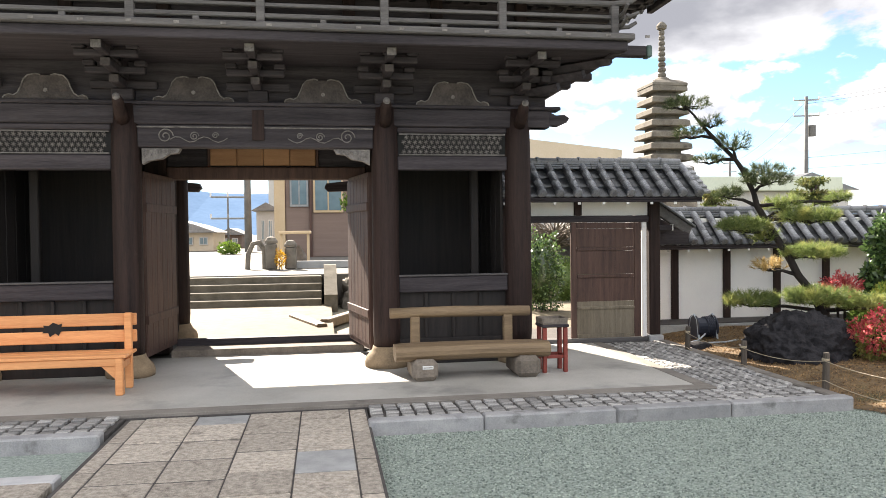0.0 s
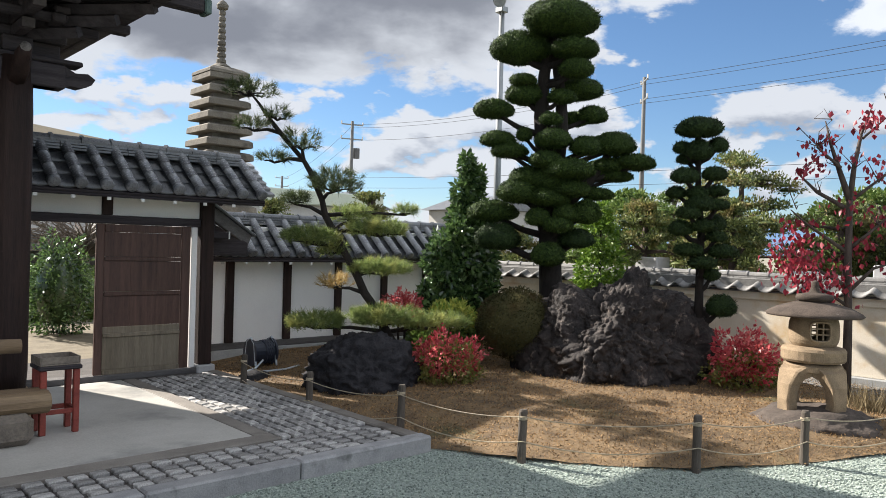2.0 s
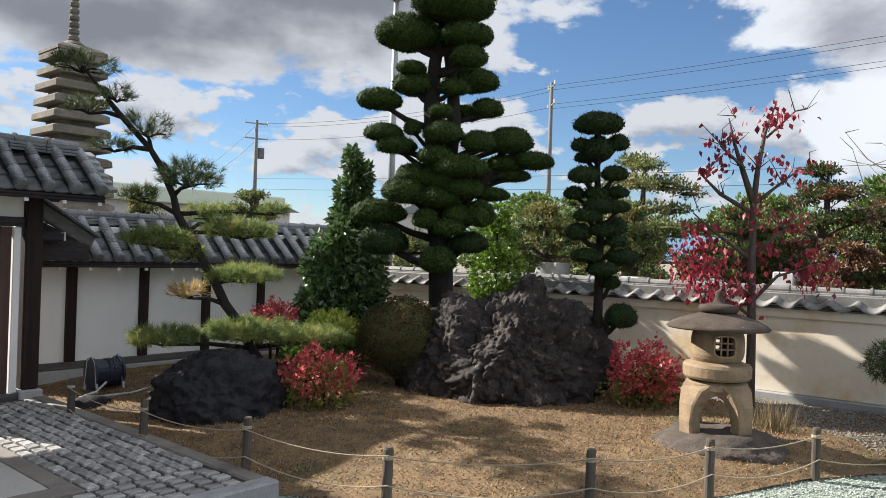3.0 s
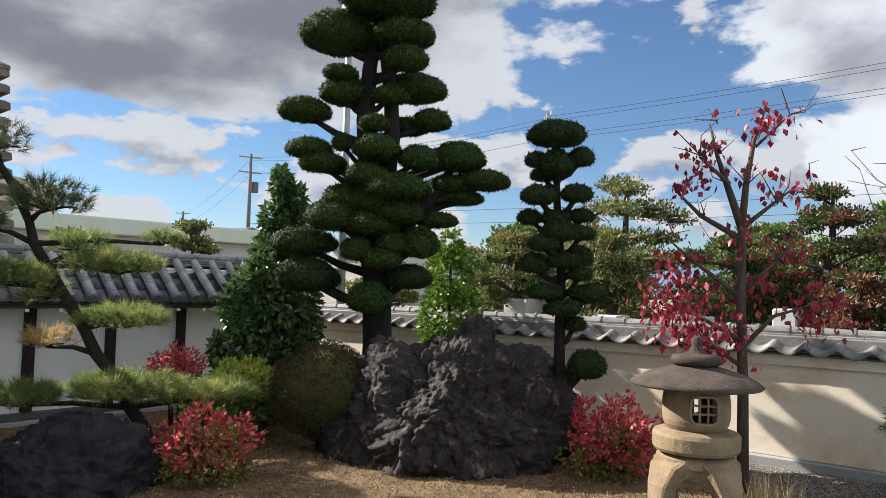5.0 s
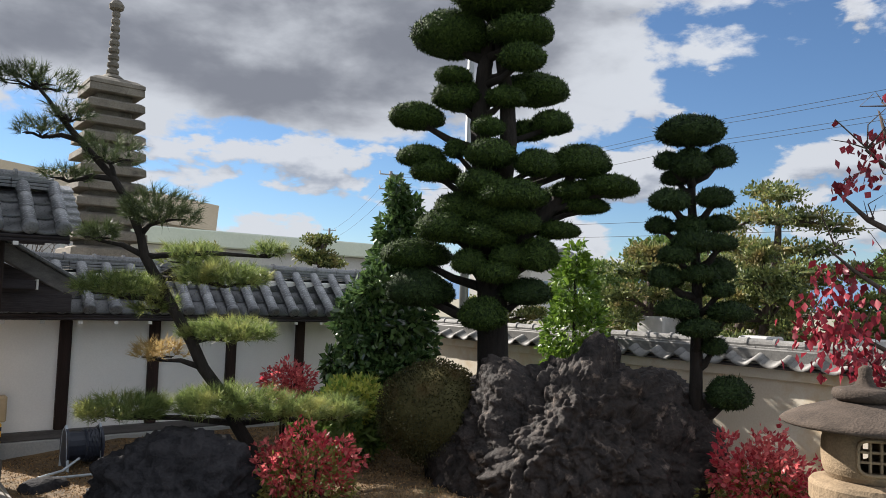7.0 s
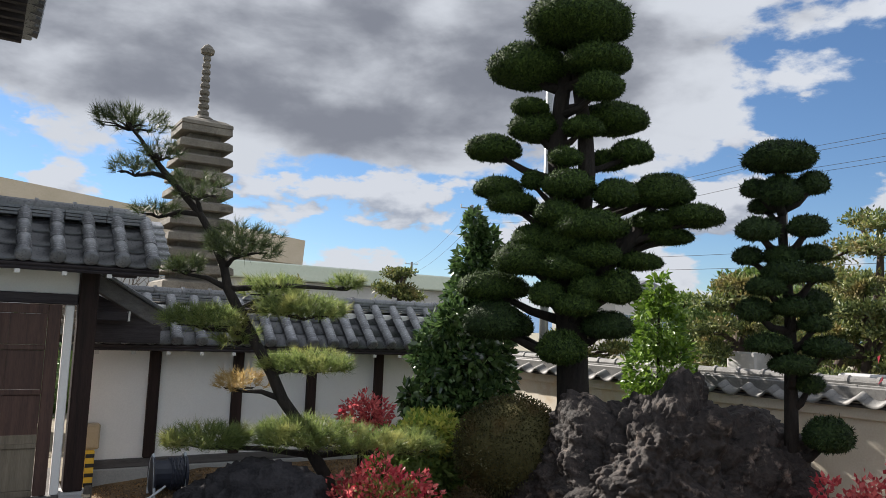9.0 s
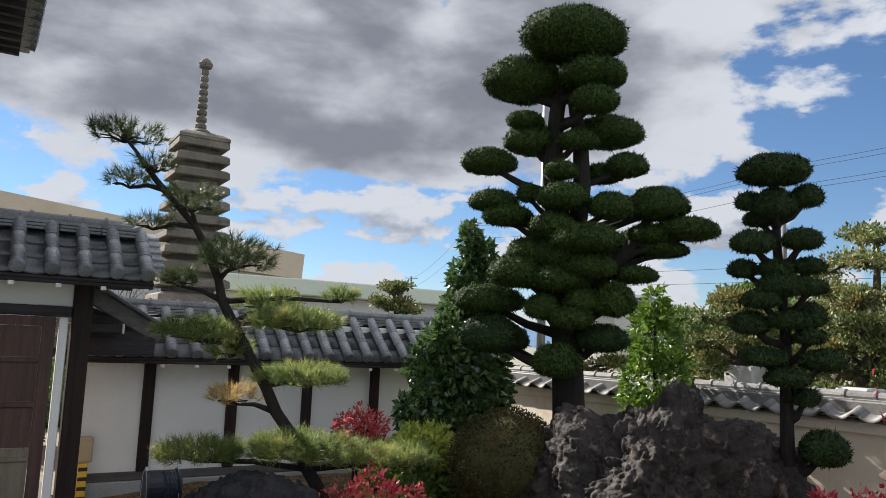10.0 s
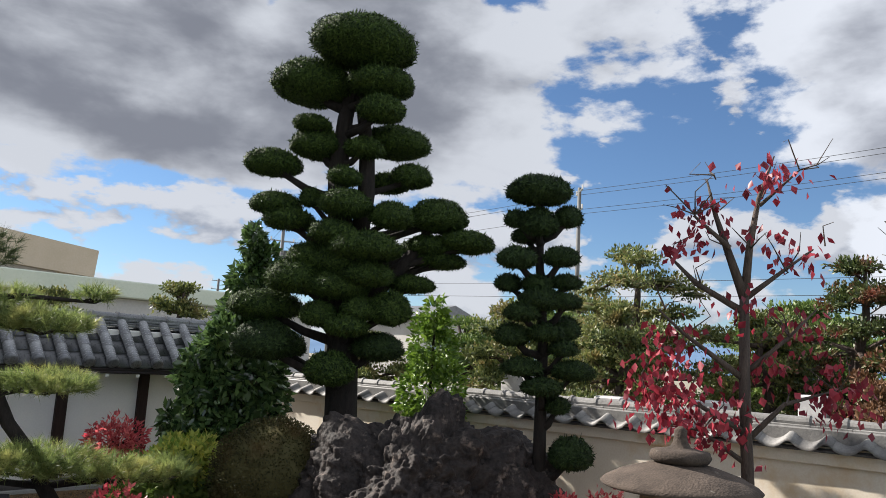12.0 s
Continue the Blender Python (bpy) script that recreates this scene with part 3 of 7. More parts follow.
def tiled_slope(owner, m, width, run, rise, meshes, pitch=0.24, soffit=M_OLDWOOD, board=True, caps=True):
    """Tiles on a slope. In m's frame the eave runs along x from 0, the slope climbs along y."""
    roll, pan, endcap = meshes
    length, ang = math.hypot(run, rise), math.atan2(rise, run)
    tilt = Matrix.Rotation(ang, 4, "X")
    ncol, nrow = int(round(width / pitch)), max(2, int(round((length - 0.04) / 0.19)))
    pitch = width / ncol
    step = length / nrow
    for i in range(ncol + 1):
        xx = i * pitch
        for j in range(nrow):
            wob = 0.0015 * math.sin(i * 7.3 + j * 3.1)
            piece("roll_tile", roll, owner, m @ tilt @ Matrix.Translation((xx + wob, j * step, 0.036 + 0.5 * wob)))
            if i < ncol:
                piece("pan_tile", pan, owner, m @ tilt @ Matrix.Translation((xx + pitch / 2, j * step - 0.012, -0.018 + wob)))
        if caps:
            piece("end_tile", endcap, owner, m @ tilt @ Matrix.Translation((xx, 0, 0.034)))
    deck = B((-0.06, -0.02, -0.07), (width + 0.06, length, -0.042), 0.004, m @ tilt)
    ob = part("roof_deck", deck, soffit)
    ob.parent = owner
    if board:
        ob = part("eave_board", B((-0.06, -0.035, -0.098), (width + 0.06, 0.02, -0.072), 0.004, m @ tilt), soffit)
        ob.parent = owner
        nr = int(width / 0.32)
        for i in range(nr + 1):
            ob = part("rafter_end", B((i * width / nr - 0.02, 0.0, -0.128), (i * width / nr + 0.02, 0.012, -0.096), 0.003, m), M_MORTAR)
            ob.parent = owner


def tiled_ridge(owner, m, width, material, layers=3, r=0.06, half=0.11):
    """Flat courses of ridge tiles with a row of round cap tiles on top; x runs along the ridge."""
    for k in range(layers):
        h = half - 0.012 * k
        n = int(width / 0.30)
        for i in range(n):
            a, b = i * width / n, (i + 1) * width / n
            ob = part("ridge_tile", B((a + 0.002, -h, 0.03 * k), (b - 0.002, h, 0.03 * k + 0.024), 0.004, m), material)
            ob.parent = owner
    n = int(width / 0.27)
    for i in range(n):
        a, b = i * width / n, (i + 1) * width / n
        z = 0.03 * layers + 0.01
        ob = part("cap_tile", Shape().tube([m @ Vector((a, 0, z)), m @ Vector((a + 0.02, 0, z)), m @ Vector((b, 0, z))], [r * 1.08, r, r * 0.93], 12), material, smooth=False)
        ob.parent = owner
        ob = part("cap_joint", Shape().tube([m @ Vector((a - 0.012, 0, z + 0.004)), m @ Vector((a + 0.014, 0, z + 0.004))], r * 1.16, 12), material)
        ob.parent = owner


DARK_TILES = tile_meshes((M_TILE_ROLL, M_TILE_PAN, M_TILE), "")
PALE_TILES = tile_meshes((M_TILE_PALE, M_TILE_PALE, M_TILE_PALE), "_pale")

# ---- white garden wall behind the garden ----
WY = 10.79
wall = thing("wall_north", "white plaster garden wall with dark posts and tiled coping", "wall", (7, WY, 0), kind="structure")
wpart("plaster", B((4.66, WY, 0.16), (9.3, WY + 0.3, 1.40), 0.004), M_PLASTER, wall)
wpart("plinth", B((4.60, WY - 0.07, -0.02), (9.3, WY + 0.32, 0.17), 0.01), M_PLINTH, wall)
wpart("sill_beam", B((4.66, WY - 0.045, 0.172), (9.3, WY - 0.003, 0.255), 0.006), M_GREYWOOD, wall)
wpart("wall_plate", B((4.66, WY - 0.07, 1.325), (9.3, WY - 0.003, 1.40), 0.006), M_OLDWOOD, wall)
for px in (5.32, 6.18, 7.03, 7.88, 8.72):
    wpart("wall_post", B((px - 0.055, WY - 0.055, 0.257), (px + 0.055, WY - 0.003, 1.323), 0.006), M_OLDWOOD_V, wall)
wall_roof = wpart("coping", B((4.66, WY + 0.0, 1.402), (9.3, WY + 0.3, 1.80), 0.01), M_PLASTER, wall)
roofN = thing("wall_roof_north", "smoke-grey tiled coping roof of the garden wall", "roof", (0, 0, 0), kind="structure")
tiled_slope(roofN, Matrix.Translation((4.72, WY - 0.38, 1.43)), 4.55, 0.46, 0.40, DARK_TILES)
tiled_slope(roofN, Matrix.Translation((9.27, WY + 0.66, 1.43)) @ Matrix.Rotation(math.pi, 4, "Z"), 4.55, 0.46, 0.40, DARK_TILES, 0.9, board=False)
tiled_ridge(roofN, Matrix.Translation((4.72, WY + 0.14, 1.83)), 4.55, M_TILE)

# ---- side gate ----
SG = 9.85
sgate = thing("side_gate", "small roofed side gate of dark weathered wood", "gate", (3.5, SG, 0))
for px, w in ((2.36, 0.13), (4.54, 0.15)):
    wpart("gate_post", B((px - w / 2, SG - 0.09, PAVE + 0.06), (px + w / 2, SG + 0.09, 2.10), 0.01), M_OLDWOOD_V, sgate)
    wpart("post_stone", B((px - w / 2 - 0.03, SG - 0.13, -0.02), (px + w / 2 + 0.03, SG + 0.13, PAVE + 0.058), 0.012), M_GRANITE, sgate)
wpart("lintel", B((2.43, SG - 0.06, 1.745), (4.46, SG + 0.06, 1.835), 0.008), M_OLDWOOD, sgate)
wpart("plaster_panel", B((2.43, SG - 0.02, 1.838), (3.39, SG + 0.02, 2.05), 0.004), M_PLASTER, sgate)
wpart("plaster_panel", B((3.50, SG - 0.02, 1.838), (4.46, SG + 0.02, 2.05), 0.004), M_PLASTER, sgate)
wpart("strut", B((3.393, SG - 0.05, 1.838), (3.497, SG + 0.05, 2.10), 0.006), M_OLDWOOD_V, sgate)
wpart("eave_beam", B((2.30, SG - 0.07, 2.055), (4.75, SG + 0.07, 2.16), 0.008), M_OLDWOOD, sgate)
wpart("jamb", B((4.37, SG - 0.03, PAVE), (4.44, SG + 0.03, 1.742), 0.006), M_PLASTER, sgate, "strip of white plaster beside the door")
wpart("threshold", B((2.43, SG - 0.09, PAVE - 0.03), (4.46, SG + 0.09, PAVE + 0.035), 0.01), M_GREYWOOD, sgate)
door = wpart("sliding_door", B((3.33, SG - 0.075, PAVE + 0.04), (3.41, SG - 0.035, 1.742), 0.006), M_DOORWOOD, sgate, "red-brown panelled sliding door, lower boards bleached")
wpart("door_stile", B((4.24, SG - 0.075, PAVE + 0.04), (4.34, SG - 0.035, 1.742), 0.006), M_DOORWOOD, sgate)
for za, zb in ((1.66, 1.74), (1.355, 1.40), (0.985, 1.03), (0.55, 0.59), (PAVE + 0.04, PAVE + 0.09)):
    part("door_rail", B((3.413, SG - 0.080, za), (4.237, SG - 0.038, zb), 0.006), M_DOORWOOD if za > 0.6 else M_DOORPALE, door)
for za, zb, mt in ((1.402, 1.658, M_DOORWOOD), (1.032, 1.353, M_DOORWOOD), (0.66, 0.983, M_DOORWOOD), (0.592, 0.658, M_DOORPALE), (PAVE + 0.092, 0.548, M_DOORPALE)):
    for i in range(3):
        xa = 3.413 + 0.2747 * i
        part("door_board", B((xa, SG - 0.062, za), (xa + 0.2740, SG - 0.045, zb), 0.0015), mt, door)
sroof = thing("side_gate_roof", "smoke-grey tiled roof over the side gate", "roof", (0, 0, 0), kind="structure")
tiled_slope(sroof, Matrix.Translation((2.30, SG - 0.52, 2.10)), 2.66, 0.56, 0.40, DARK_TILES)
tiled_slope(sroof, Matrix.Translation((4.96, SG + 0.60, 2.10)) @ Matrix.Rotation(math.pi, 4, "Z"), 2.66, 0.56, 0.40, DARK_TILES, 0.9, board=False)
tiled_ridge(sroof, Matrix.Translation((2.30, SG + 0.04, 2.475)), 2.66, M_TILE, layers=3)
for k in range(6):
    part("verge_tile", B((4.93, -0.07, -0.02), (5.11, 0.075, 0.022), 0.012,
                         Matrix.Translation((0, SG - 0.50 + 0.098 * k, 2.15 + 0.070 * k)) @ Matrix.Rotation(0.38, 4, "X")), M_TILE_ROLL, sroof)
# small lean-to gable where the gate's wing meets the wall
wing = thing("wing_bargeboard", "slanting weathered bargeboard beside the gate post", "board", (4.9, 10.1, 1.8))
slope = Matrix.Translation((4.63, 9.96, 2.03)) @ Matrix.Rotation(math.atan2(0.23, 0.64), 4, "Z") @ Matrix.Rotation(math.atan2(0.34, 0.68), 4, "Y")
wpart("board", B((0.0, -0.025, -0.15), (0.80, 0.025, -0.004), 0.008, slope), M_GREYWOOD, wing)
wpart("cap", B((-0.02, -0.05, 0.0), (0.84, 0.12, 0.035), 0.012, slope), M_TILE, wing, "grey tiled cap along the bargeboard")
wpart("gable_panel", Shape().plate([(4.63, 1.42), (5.22, 1.42), (5.22, 1.58), (4.63, 1.86)], 10.12, 10.15), M_OLDWOOD, wing)
wpart("bracket", B((4.63, 9.98, 1.62), (4.90, 10.06, 1.70), 0.006), M_OLDWOOD, wing)
wpart("bracket_end", B((4.902, 9.985, 1.62), (4.92, 10.055, 1.71), 0.003), M_MORTAR, wing)

# ---- low wall on the far side of the garden ----
EX = 10.4
EAST_TURN = Matrix.Translation((10.38, 4.5, 0)) @ Matrix.Rotation(math.atan(0.06), 4, "Z") @ Matrix.Translation((-10.38, -4.5, 0))
ewall = thing("wall_east", "low yellowed plaster wall with pale tiled coping", "wall", (EX, 4, 0), kind="structure")
wpart("plaster", B((EX, -8, 0.20), (EX + 0.26, 13.2, 1.16), 0.004), M_PLASTER_OLD, ewall)
wpart("plinth", B((EX - 0.06, -8, -0.02), (EX + 0.28, 13.2, 0.198), 0.012), M_PLINTH, ewall)
wpart("coping_fill", B((EX + 0.01, -8, 1.162), (EX + 0.25, 13.2, 1.30), 0.01), M_TILE_PALE, ewall)
wpart("fascia", B((EX - 0.035, -8, 1.03), (EX - 0.003, 12.9, 1.17), 0.006), M_PLASTER_OLD, ewall)
ewall.matrix_basis = EAST_TURN @ ewall.matrix_basis
roofE = thing("wall_roof_east", "pale grey tiled coping of the low wall", "roof", (0, 0, 0), kind="structure")
roofE.matrix_basis = EAST_TURN
# coping of waved tiles: a shallow trough and a round hump, both sides of the ridge
wave = Shape()
WN, WW, WL = 13, 0.27, 0.36
for yy, dz in ((0.0, -0.024), (0.0, 0.0), (WL * 0.5, 0.004), (WL, 0.0)):
    for k in range(WN):
        u = k / (WN - 1)
        h = -0.030 * math.sin(math.pi * u / 0.62) if u < 0.62 else 0.036 * math.sin(math.pi * (u - 0.62) / 0.38)
        wave.v.append(((u - 0.5) * WW, yy, h + dz))
for r in range(3):
    for k in range(WN - 1):
        q = r * WN + k
        wave.f.append((q, q + 1, q + WN + 1, q + WN))
wave_me = wave.data("waved_tile", True)
wave_me.materials.append(M_TILE_PALE)
for side in (0, 1):
    fr = (Matrix.Translation((EX - 0.12, 13.0, 1.178)) @ Matrix.Rotation(-math.pi / 2, 4, "Z")) if side == 0 else (Matrix.Translation((EX + 0.46, -8.0, 1.175)) @ Matrix.Rotation(math.pi / 2, 4, "Z"))
    tilt = Matrix.Rotation(math.radians(19), 4, "X")
    for i in range(78 if side == 0 else 60):
        wob = 0.004 * math.sin(i * 5.3)
        piece("waved_tile", wave_me, roofE, fr @ tilt @ Matrix.Translation((WW * (i + 0.5), wob, wob * 0.6)))
    ob = part("roof_deck", B((0.0, 0.03, -0.065), (21.0 if side == 0 else 16.2, 0.34, -0.045), 0.003, fr @ tilt), M_GREYWOOD)
    ob.parent = roofE
tiled_ridge(roofE, Matrix.Translation((EX + 0.13, 13.0, 1.262)) @ Matrix.Rotation(-math.pi / 2, 4, "Z"), 19.0, M_TILE_PALE, layers=2, r=0.05, half=0.10)

# ---- main gate ----
GY = 8.5
PX = (-3.63, -2.08, 0.70, 2.25)
gate = thing("temple_gate", "large two-storey temple gate of near-black old timber", "gate", (-0.7, 9.9, PAVE))


def gp(name, lo, hi, material=M_OLDWOOD, label="", b=0.012, owner=None):
    return wpart(name, B(lo, hi, b), material, owner or gate, label) if owner is None else part(name, B(lo, hi, b), material, owner, label)


for px in PX:
    for py in (GY, 11.3):
        wpart("pillar", Shape().tube([(px, py, 0.34), (px, py, 0.5), (px, py, 2.6), (px, py, 3.04)], [0.145, 0.155, 0.15, 0.135], 28), M_OLDWOOD_V, gate, smooth=True)
        wpart("pillar_base", Shape().turned([(0.25, 0.0), (0.255, 0.06), (0.235, 0.12), (0.185, 0.175), (0.165, 0.21), (0.16, 0.235)], (px, py, PAVE - 0.005), 28), M_LANTERN, gate, "flared pale stone pillar base", True)
    gp("mid_post", (px - 0.13, 9.88, PAVE), (px + 0.13, 10.14, 3.0), M_OLDWOOD_V)
# tie beams and side bays
gp("head_beam", (-4.2, GY - 0.09, 2.83), (2.62, GY + 0.09, 3.03))
for xa, xb in ((PX[0], PX[1]), (PX[2], PX[3])):
    a, b = xa + 0.14, xb - 0.14
    gp("side_lintel", (a, GY - 0.07, 2.34), (b, GY + 0.07, 2.50))
    gp("bay_beam", (a, GY - 0.06, 2.765), (b, GY + 0.06, 2.828))
    # near-black sheet coloured as the unlit space behind the lattice
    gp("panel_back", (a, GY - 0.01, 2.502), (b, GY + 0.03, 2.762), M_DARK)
    lat = gp("lattice_panel", (a + 0.02, GY - 0.045, 2.51), (b - 0.02, GY - 0.03, 2.525), M_CARVED, "bleached carved lattice panel")
    part("lattice_top", B((a + 0.02, GY - 0.045, 2.742), (b - 0.02, GY - 0.03, 2.757), 0.003), M_CARVED, lat)
    w = Shape()
    nn = int((b - a - 0.06) / 0.066)
    for i in range(nn):
        for j in range(4):
            cx = a + 0.06 + (b - a - 0.12) * (i + 0.5 * (j % 2) + 0.25) / nn
            cz = 2.552 + 0.054 * j
            for k in range(3):
                an = k * math.pi / 3 + 0.3
                w.tube([(cx - 0.028 * math.cos(an), GY - 0.036, cz - 0.028 * math.sin(an)), (cx + 0.028 * math.cos(an), GY - 0.036, cz + 0.028 * math.sin(an))], 0.0045, 4, False)
    part("lattice_work", w, M_CARVED, lat)
    gp("mid_rail", (a, GY - 0.06, 0.95), (b, GY + 0.06, 1.13), M_OLDWOOD)
    gp("rail_edge", (a, GY - 0.075, 1.132), (b, GY + 0.05, 1.15), M_GREYWOOD)
    # shade of the bay is put into the colour of its boards
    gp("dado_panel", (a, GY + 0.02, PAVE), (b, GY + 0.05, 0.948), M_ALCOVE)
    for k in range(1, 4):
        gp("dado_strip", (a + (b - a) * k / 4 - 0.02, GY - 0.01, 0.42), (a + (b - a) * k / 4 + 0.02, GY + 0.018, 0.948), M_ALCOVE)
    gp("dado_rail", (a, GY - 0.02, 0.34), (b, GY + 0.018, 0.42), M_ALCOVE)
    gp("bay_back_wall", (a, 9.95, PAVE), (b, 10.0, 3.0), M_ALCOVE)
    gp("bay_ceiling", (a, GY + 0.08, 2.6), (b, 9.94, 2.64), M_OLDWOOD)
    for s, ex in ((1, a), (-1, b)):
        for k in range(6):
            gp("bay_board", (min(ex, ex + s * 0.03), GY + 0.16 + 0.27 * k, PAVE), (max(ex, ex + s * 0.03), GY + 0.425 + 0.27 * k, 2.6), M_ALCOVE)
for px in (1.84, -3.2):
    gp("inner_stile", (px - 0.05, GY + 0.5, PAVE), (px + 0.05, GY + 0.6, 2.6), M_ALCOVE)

# centre bay: rainbow beam with carving, scroll brackets, boards
gp("rainbow_beam", (PX[1] + 0.13, GY - 0.075, 2.58), (PX[2] - 0.13, GY + 0.075, 2.826))
gp("beam_moulding", (PX[1] + 0.13, GY - 0.085, 2.79), (PX[2] - 0.13, GY - 0.076, 2.805), M_CARVED)
gp("king_strut", (-0.75, GY - 0.10, 2.66), (-0.62, GY - 0.076, 2.99), M_OLDWOOD_V)


def scroll(cx, cz, r, turn, n=26, y=GY - 0.082):
    return [(cx + r * (1 - k / n * 0.85) * math.cos(turn * k * 0.42), y, cz + r * (1 - k / n * 0.85) * math.sin(k * 0.42)) for k in range(n)]


for s, x0 in ((1, PX[1] + 0.42), (-1, PX[2] - 0.42)):
    vine = Shape()
    vine.tube(scroll(x0, 2.70, 0.085, s), 0.007, 5)
    vine.tube(scroll(x0 + s * 0.30, 2.70, 0.05, -s), 0.007, 5)
    vine.tube(scroll(x0 + s * 0.52, 2.71, 0.035, s), 0.006, 5)
    vine.tube([(x0 + s * (0.05 + 0.05 * k), GY - 0.082, 2.665 + 0.03 * math.sin(k * 1.1)) for k in range(13)], 0.006, 5)
    wpart("vine_carving", vine, M_CARVED, gate)
    bx = PX[1] + 0.17 if s > 0 else PX[2] - 0.17
    nose = Shape().plate([(bx, 2.57), (bx + s * 0.40, 2.57), (bx + s * 0.37, 2.52), (bx + s * 0.28, 2.51), (bx + s * 0.2, 2.46), (bx + s * 0.08, 2.44), (bx, 2.40)], GY - 0.05, GY + 0.05)
    nb = wpart("scroll_bracket", nose, M_CARVED, gate, "bleached cloud-carved bracket")
    for k, (ux, uz, rr) in enumerate(((0.07, 2.52, 0.035), (0.16, 2.53, 0.03), (0.25, 2.54, 0.024), (0.32, 2.545, 0.018))):
        part("cloud_scroll", Shape().tube([(bx + s * ux + rr * math.cos(t * 0.7), GY - 0.056, uz + rr * math.sin(t * 0.7)) for t in range(10)], 0.006, 5), M_CARVED, nb)
gp("door_header", (PX[1] + 0.13, 9.92, 2.34), (PX[2] - 0.13, 10.10, 2.50), M_DOORWOOD)
for xa, xb in ((-1.95, -1.45), (-0.05, 0.57)):
    gp("header_panel", (xa, 9.97, 2.502), (xb, 10.02, 3.0), M_OLDWOOD)
for i in range(4):
    gp("transom_board", (-1.42 + 0.335 * i, 9.955 - 0.004 * (i % 2), 2.52), (-1.09 + 0.335 * i, 9.99, 2.80), M_PALEBOARD, "newer pale plank above the doors")
gp("transom_frame", (-1.45, 9.93, 2.80), (-0.05, 10.03, 2.86), M_DOORWOOD)
for xa in (-1.45, -0.08):
    gp("transom_side", (xa, 9.93, 2.502), (xa + 0.03, 10.03, 2.80), M_DOORWOOD)
gp("upper_infill", (PX[1] + 0.13, 10.04, 2.502), (PX[2] - 0.13, 10.08, 3.0), M_OLDWOOD)
gp("passage_ceiling", (PX[0], GY + 0.1, 3.04), (PX[3], 11.3, 3.08), M_OLDWOOD)
# unseen boards added to block a stray strip of sun behind the doors
for px in PX:
    for k in range(4):
        gp("passage_board", (px - 0.025, 10.15 + 0.28 * k, PAVE), (px + 0.025, 10.425 + 0.28 * k, 2.74), M_OLDWOOD_V)
gp("rear_lintel", (PX[0], 11.22, 2.75), (PX[3], 11.38, 3.03))
gp("threshold_step", (PX[1] + 0.2, 9.62, PAVE - 0.02), (PX[2] - 0.2, 10.0, 0.205), M_STUMP)
gp("threshold_beam", (PX[1] + 0.2, 10.0, PAVE - 0.02), (PX[2] - 0.2, 10.14, 0.285), M_OLDWOOD)
for s, hx, nx in ((-1, -1.90, -2.02), (1, 0.36, 0.56)):
    leaf = wpart("door_leaf", Shape().box((-0.55, -0.03, 0.24), (0.55, 0.03, 2.36), 0.008,
                 Matrix.Translation(((hx + nx) / 2, 9.45, 0)) @ Matrix.Rotation(math.atan2(1.05, hx - nx), 4, "Z")), M_DOORWOOD, gate, "heavy plank door leaf standing open")
    for k in range(6):
        part("door_plank", Shape().box((-0.54 + 0.18 * k, -0.04, 0.30), (-0.368 + 0.18 * k, 0.04, 2.30), 0.004,
             Matrix.Translation(((hx + nx) / 2, 9.45, 0)) @ Matrix.Rotation(math.atan2(1.05, hx - nx), 4, "Z")), M_DOORWOOD, leaf)
    for z in (0.62, 1.9):
        part("door_batten", Shape().box((-0.55, -0.055, z), (0.55, 0.055, z + 0.10), 0.006,
             Matrix.Translation(((hx + nx) / 2, 9.45, 0)) @ Matrix.Rotation(math.atan2(1.05, hx - nx), 4, "Z")), M_DOORWOOD, leaf)

# frog-leg struts and bracket sets under the balcony
gp("wall_plate_beam", (-4.3, GY - 0.10, 3.034), (2.75, GY + 0.10, 3.075), M_OLDWOOD)
gp("frieze_board", (-4.2, GY + 0.02, 3.077), (2.6, GY + 0.06, 3.62), M_OLDWOOD)
for cx, hw in ((-2.85, 0.42), (-1.36, 0.42), (0.02, 0.42), (1.48, 0.42)):
    half = [(1.0, 0.0), (0.97, 0.028), (0.86, 0.045), (0.76, 0.035), (0.66, 0.06), (0.58, 0.13), (0.52, 0.20), (0.42, 0.245), (0.22, 0.262), (0.12, 0.25)]
    outline = [(cx + hw * u, 3.078 + v) for u, v in half] + [(cx - hw * u, 3.078 + v) for u, v in half[::-1]]
    st = wpart("frog_leg_strut", Shape().plate(outline, GY - 0.07, GY - 0.02), M_STRUT, gate, "frog-leg strut with bleached carved rim")
    rim = [(x, GY - 0.074, z + 0.002) for x, z in outline[:10]]
    rim2 = [(x, GY - 0.074, z + 0.002) for x, z in outline[10:]]
    part("carved_rim", Shape().tube(rim, 0.008, 5).tube(rim2, 0.008, 5), M_CARVED, st)
    part("rosette", Shape().tube([(cx, GY - 0.085, 3.17), (cx, GY - 0.07, 3.17)], 0.022, 10), M_CARVED, st)


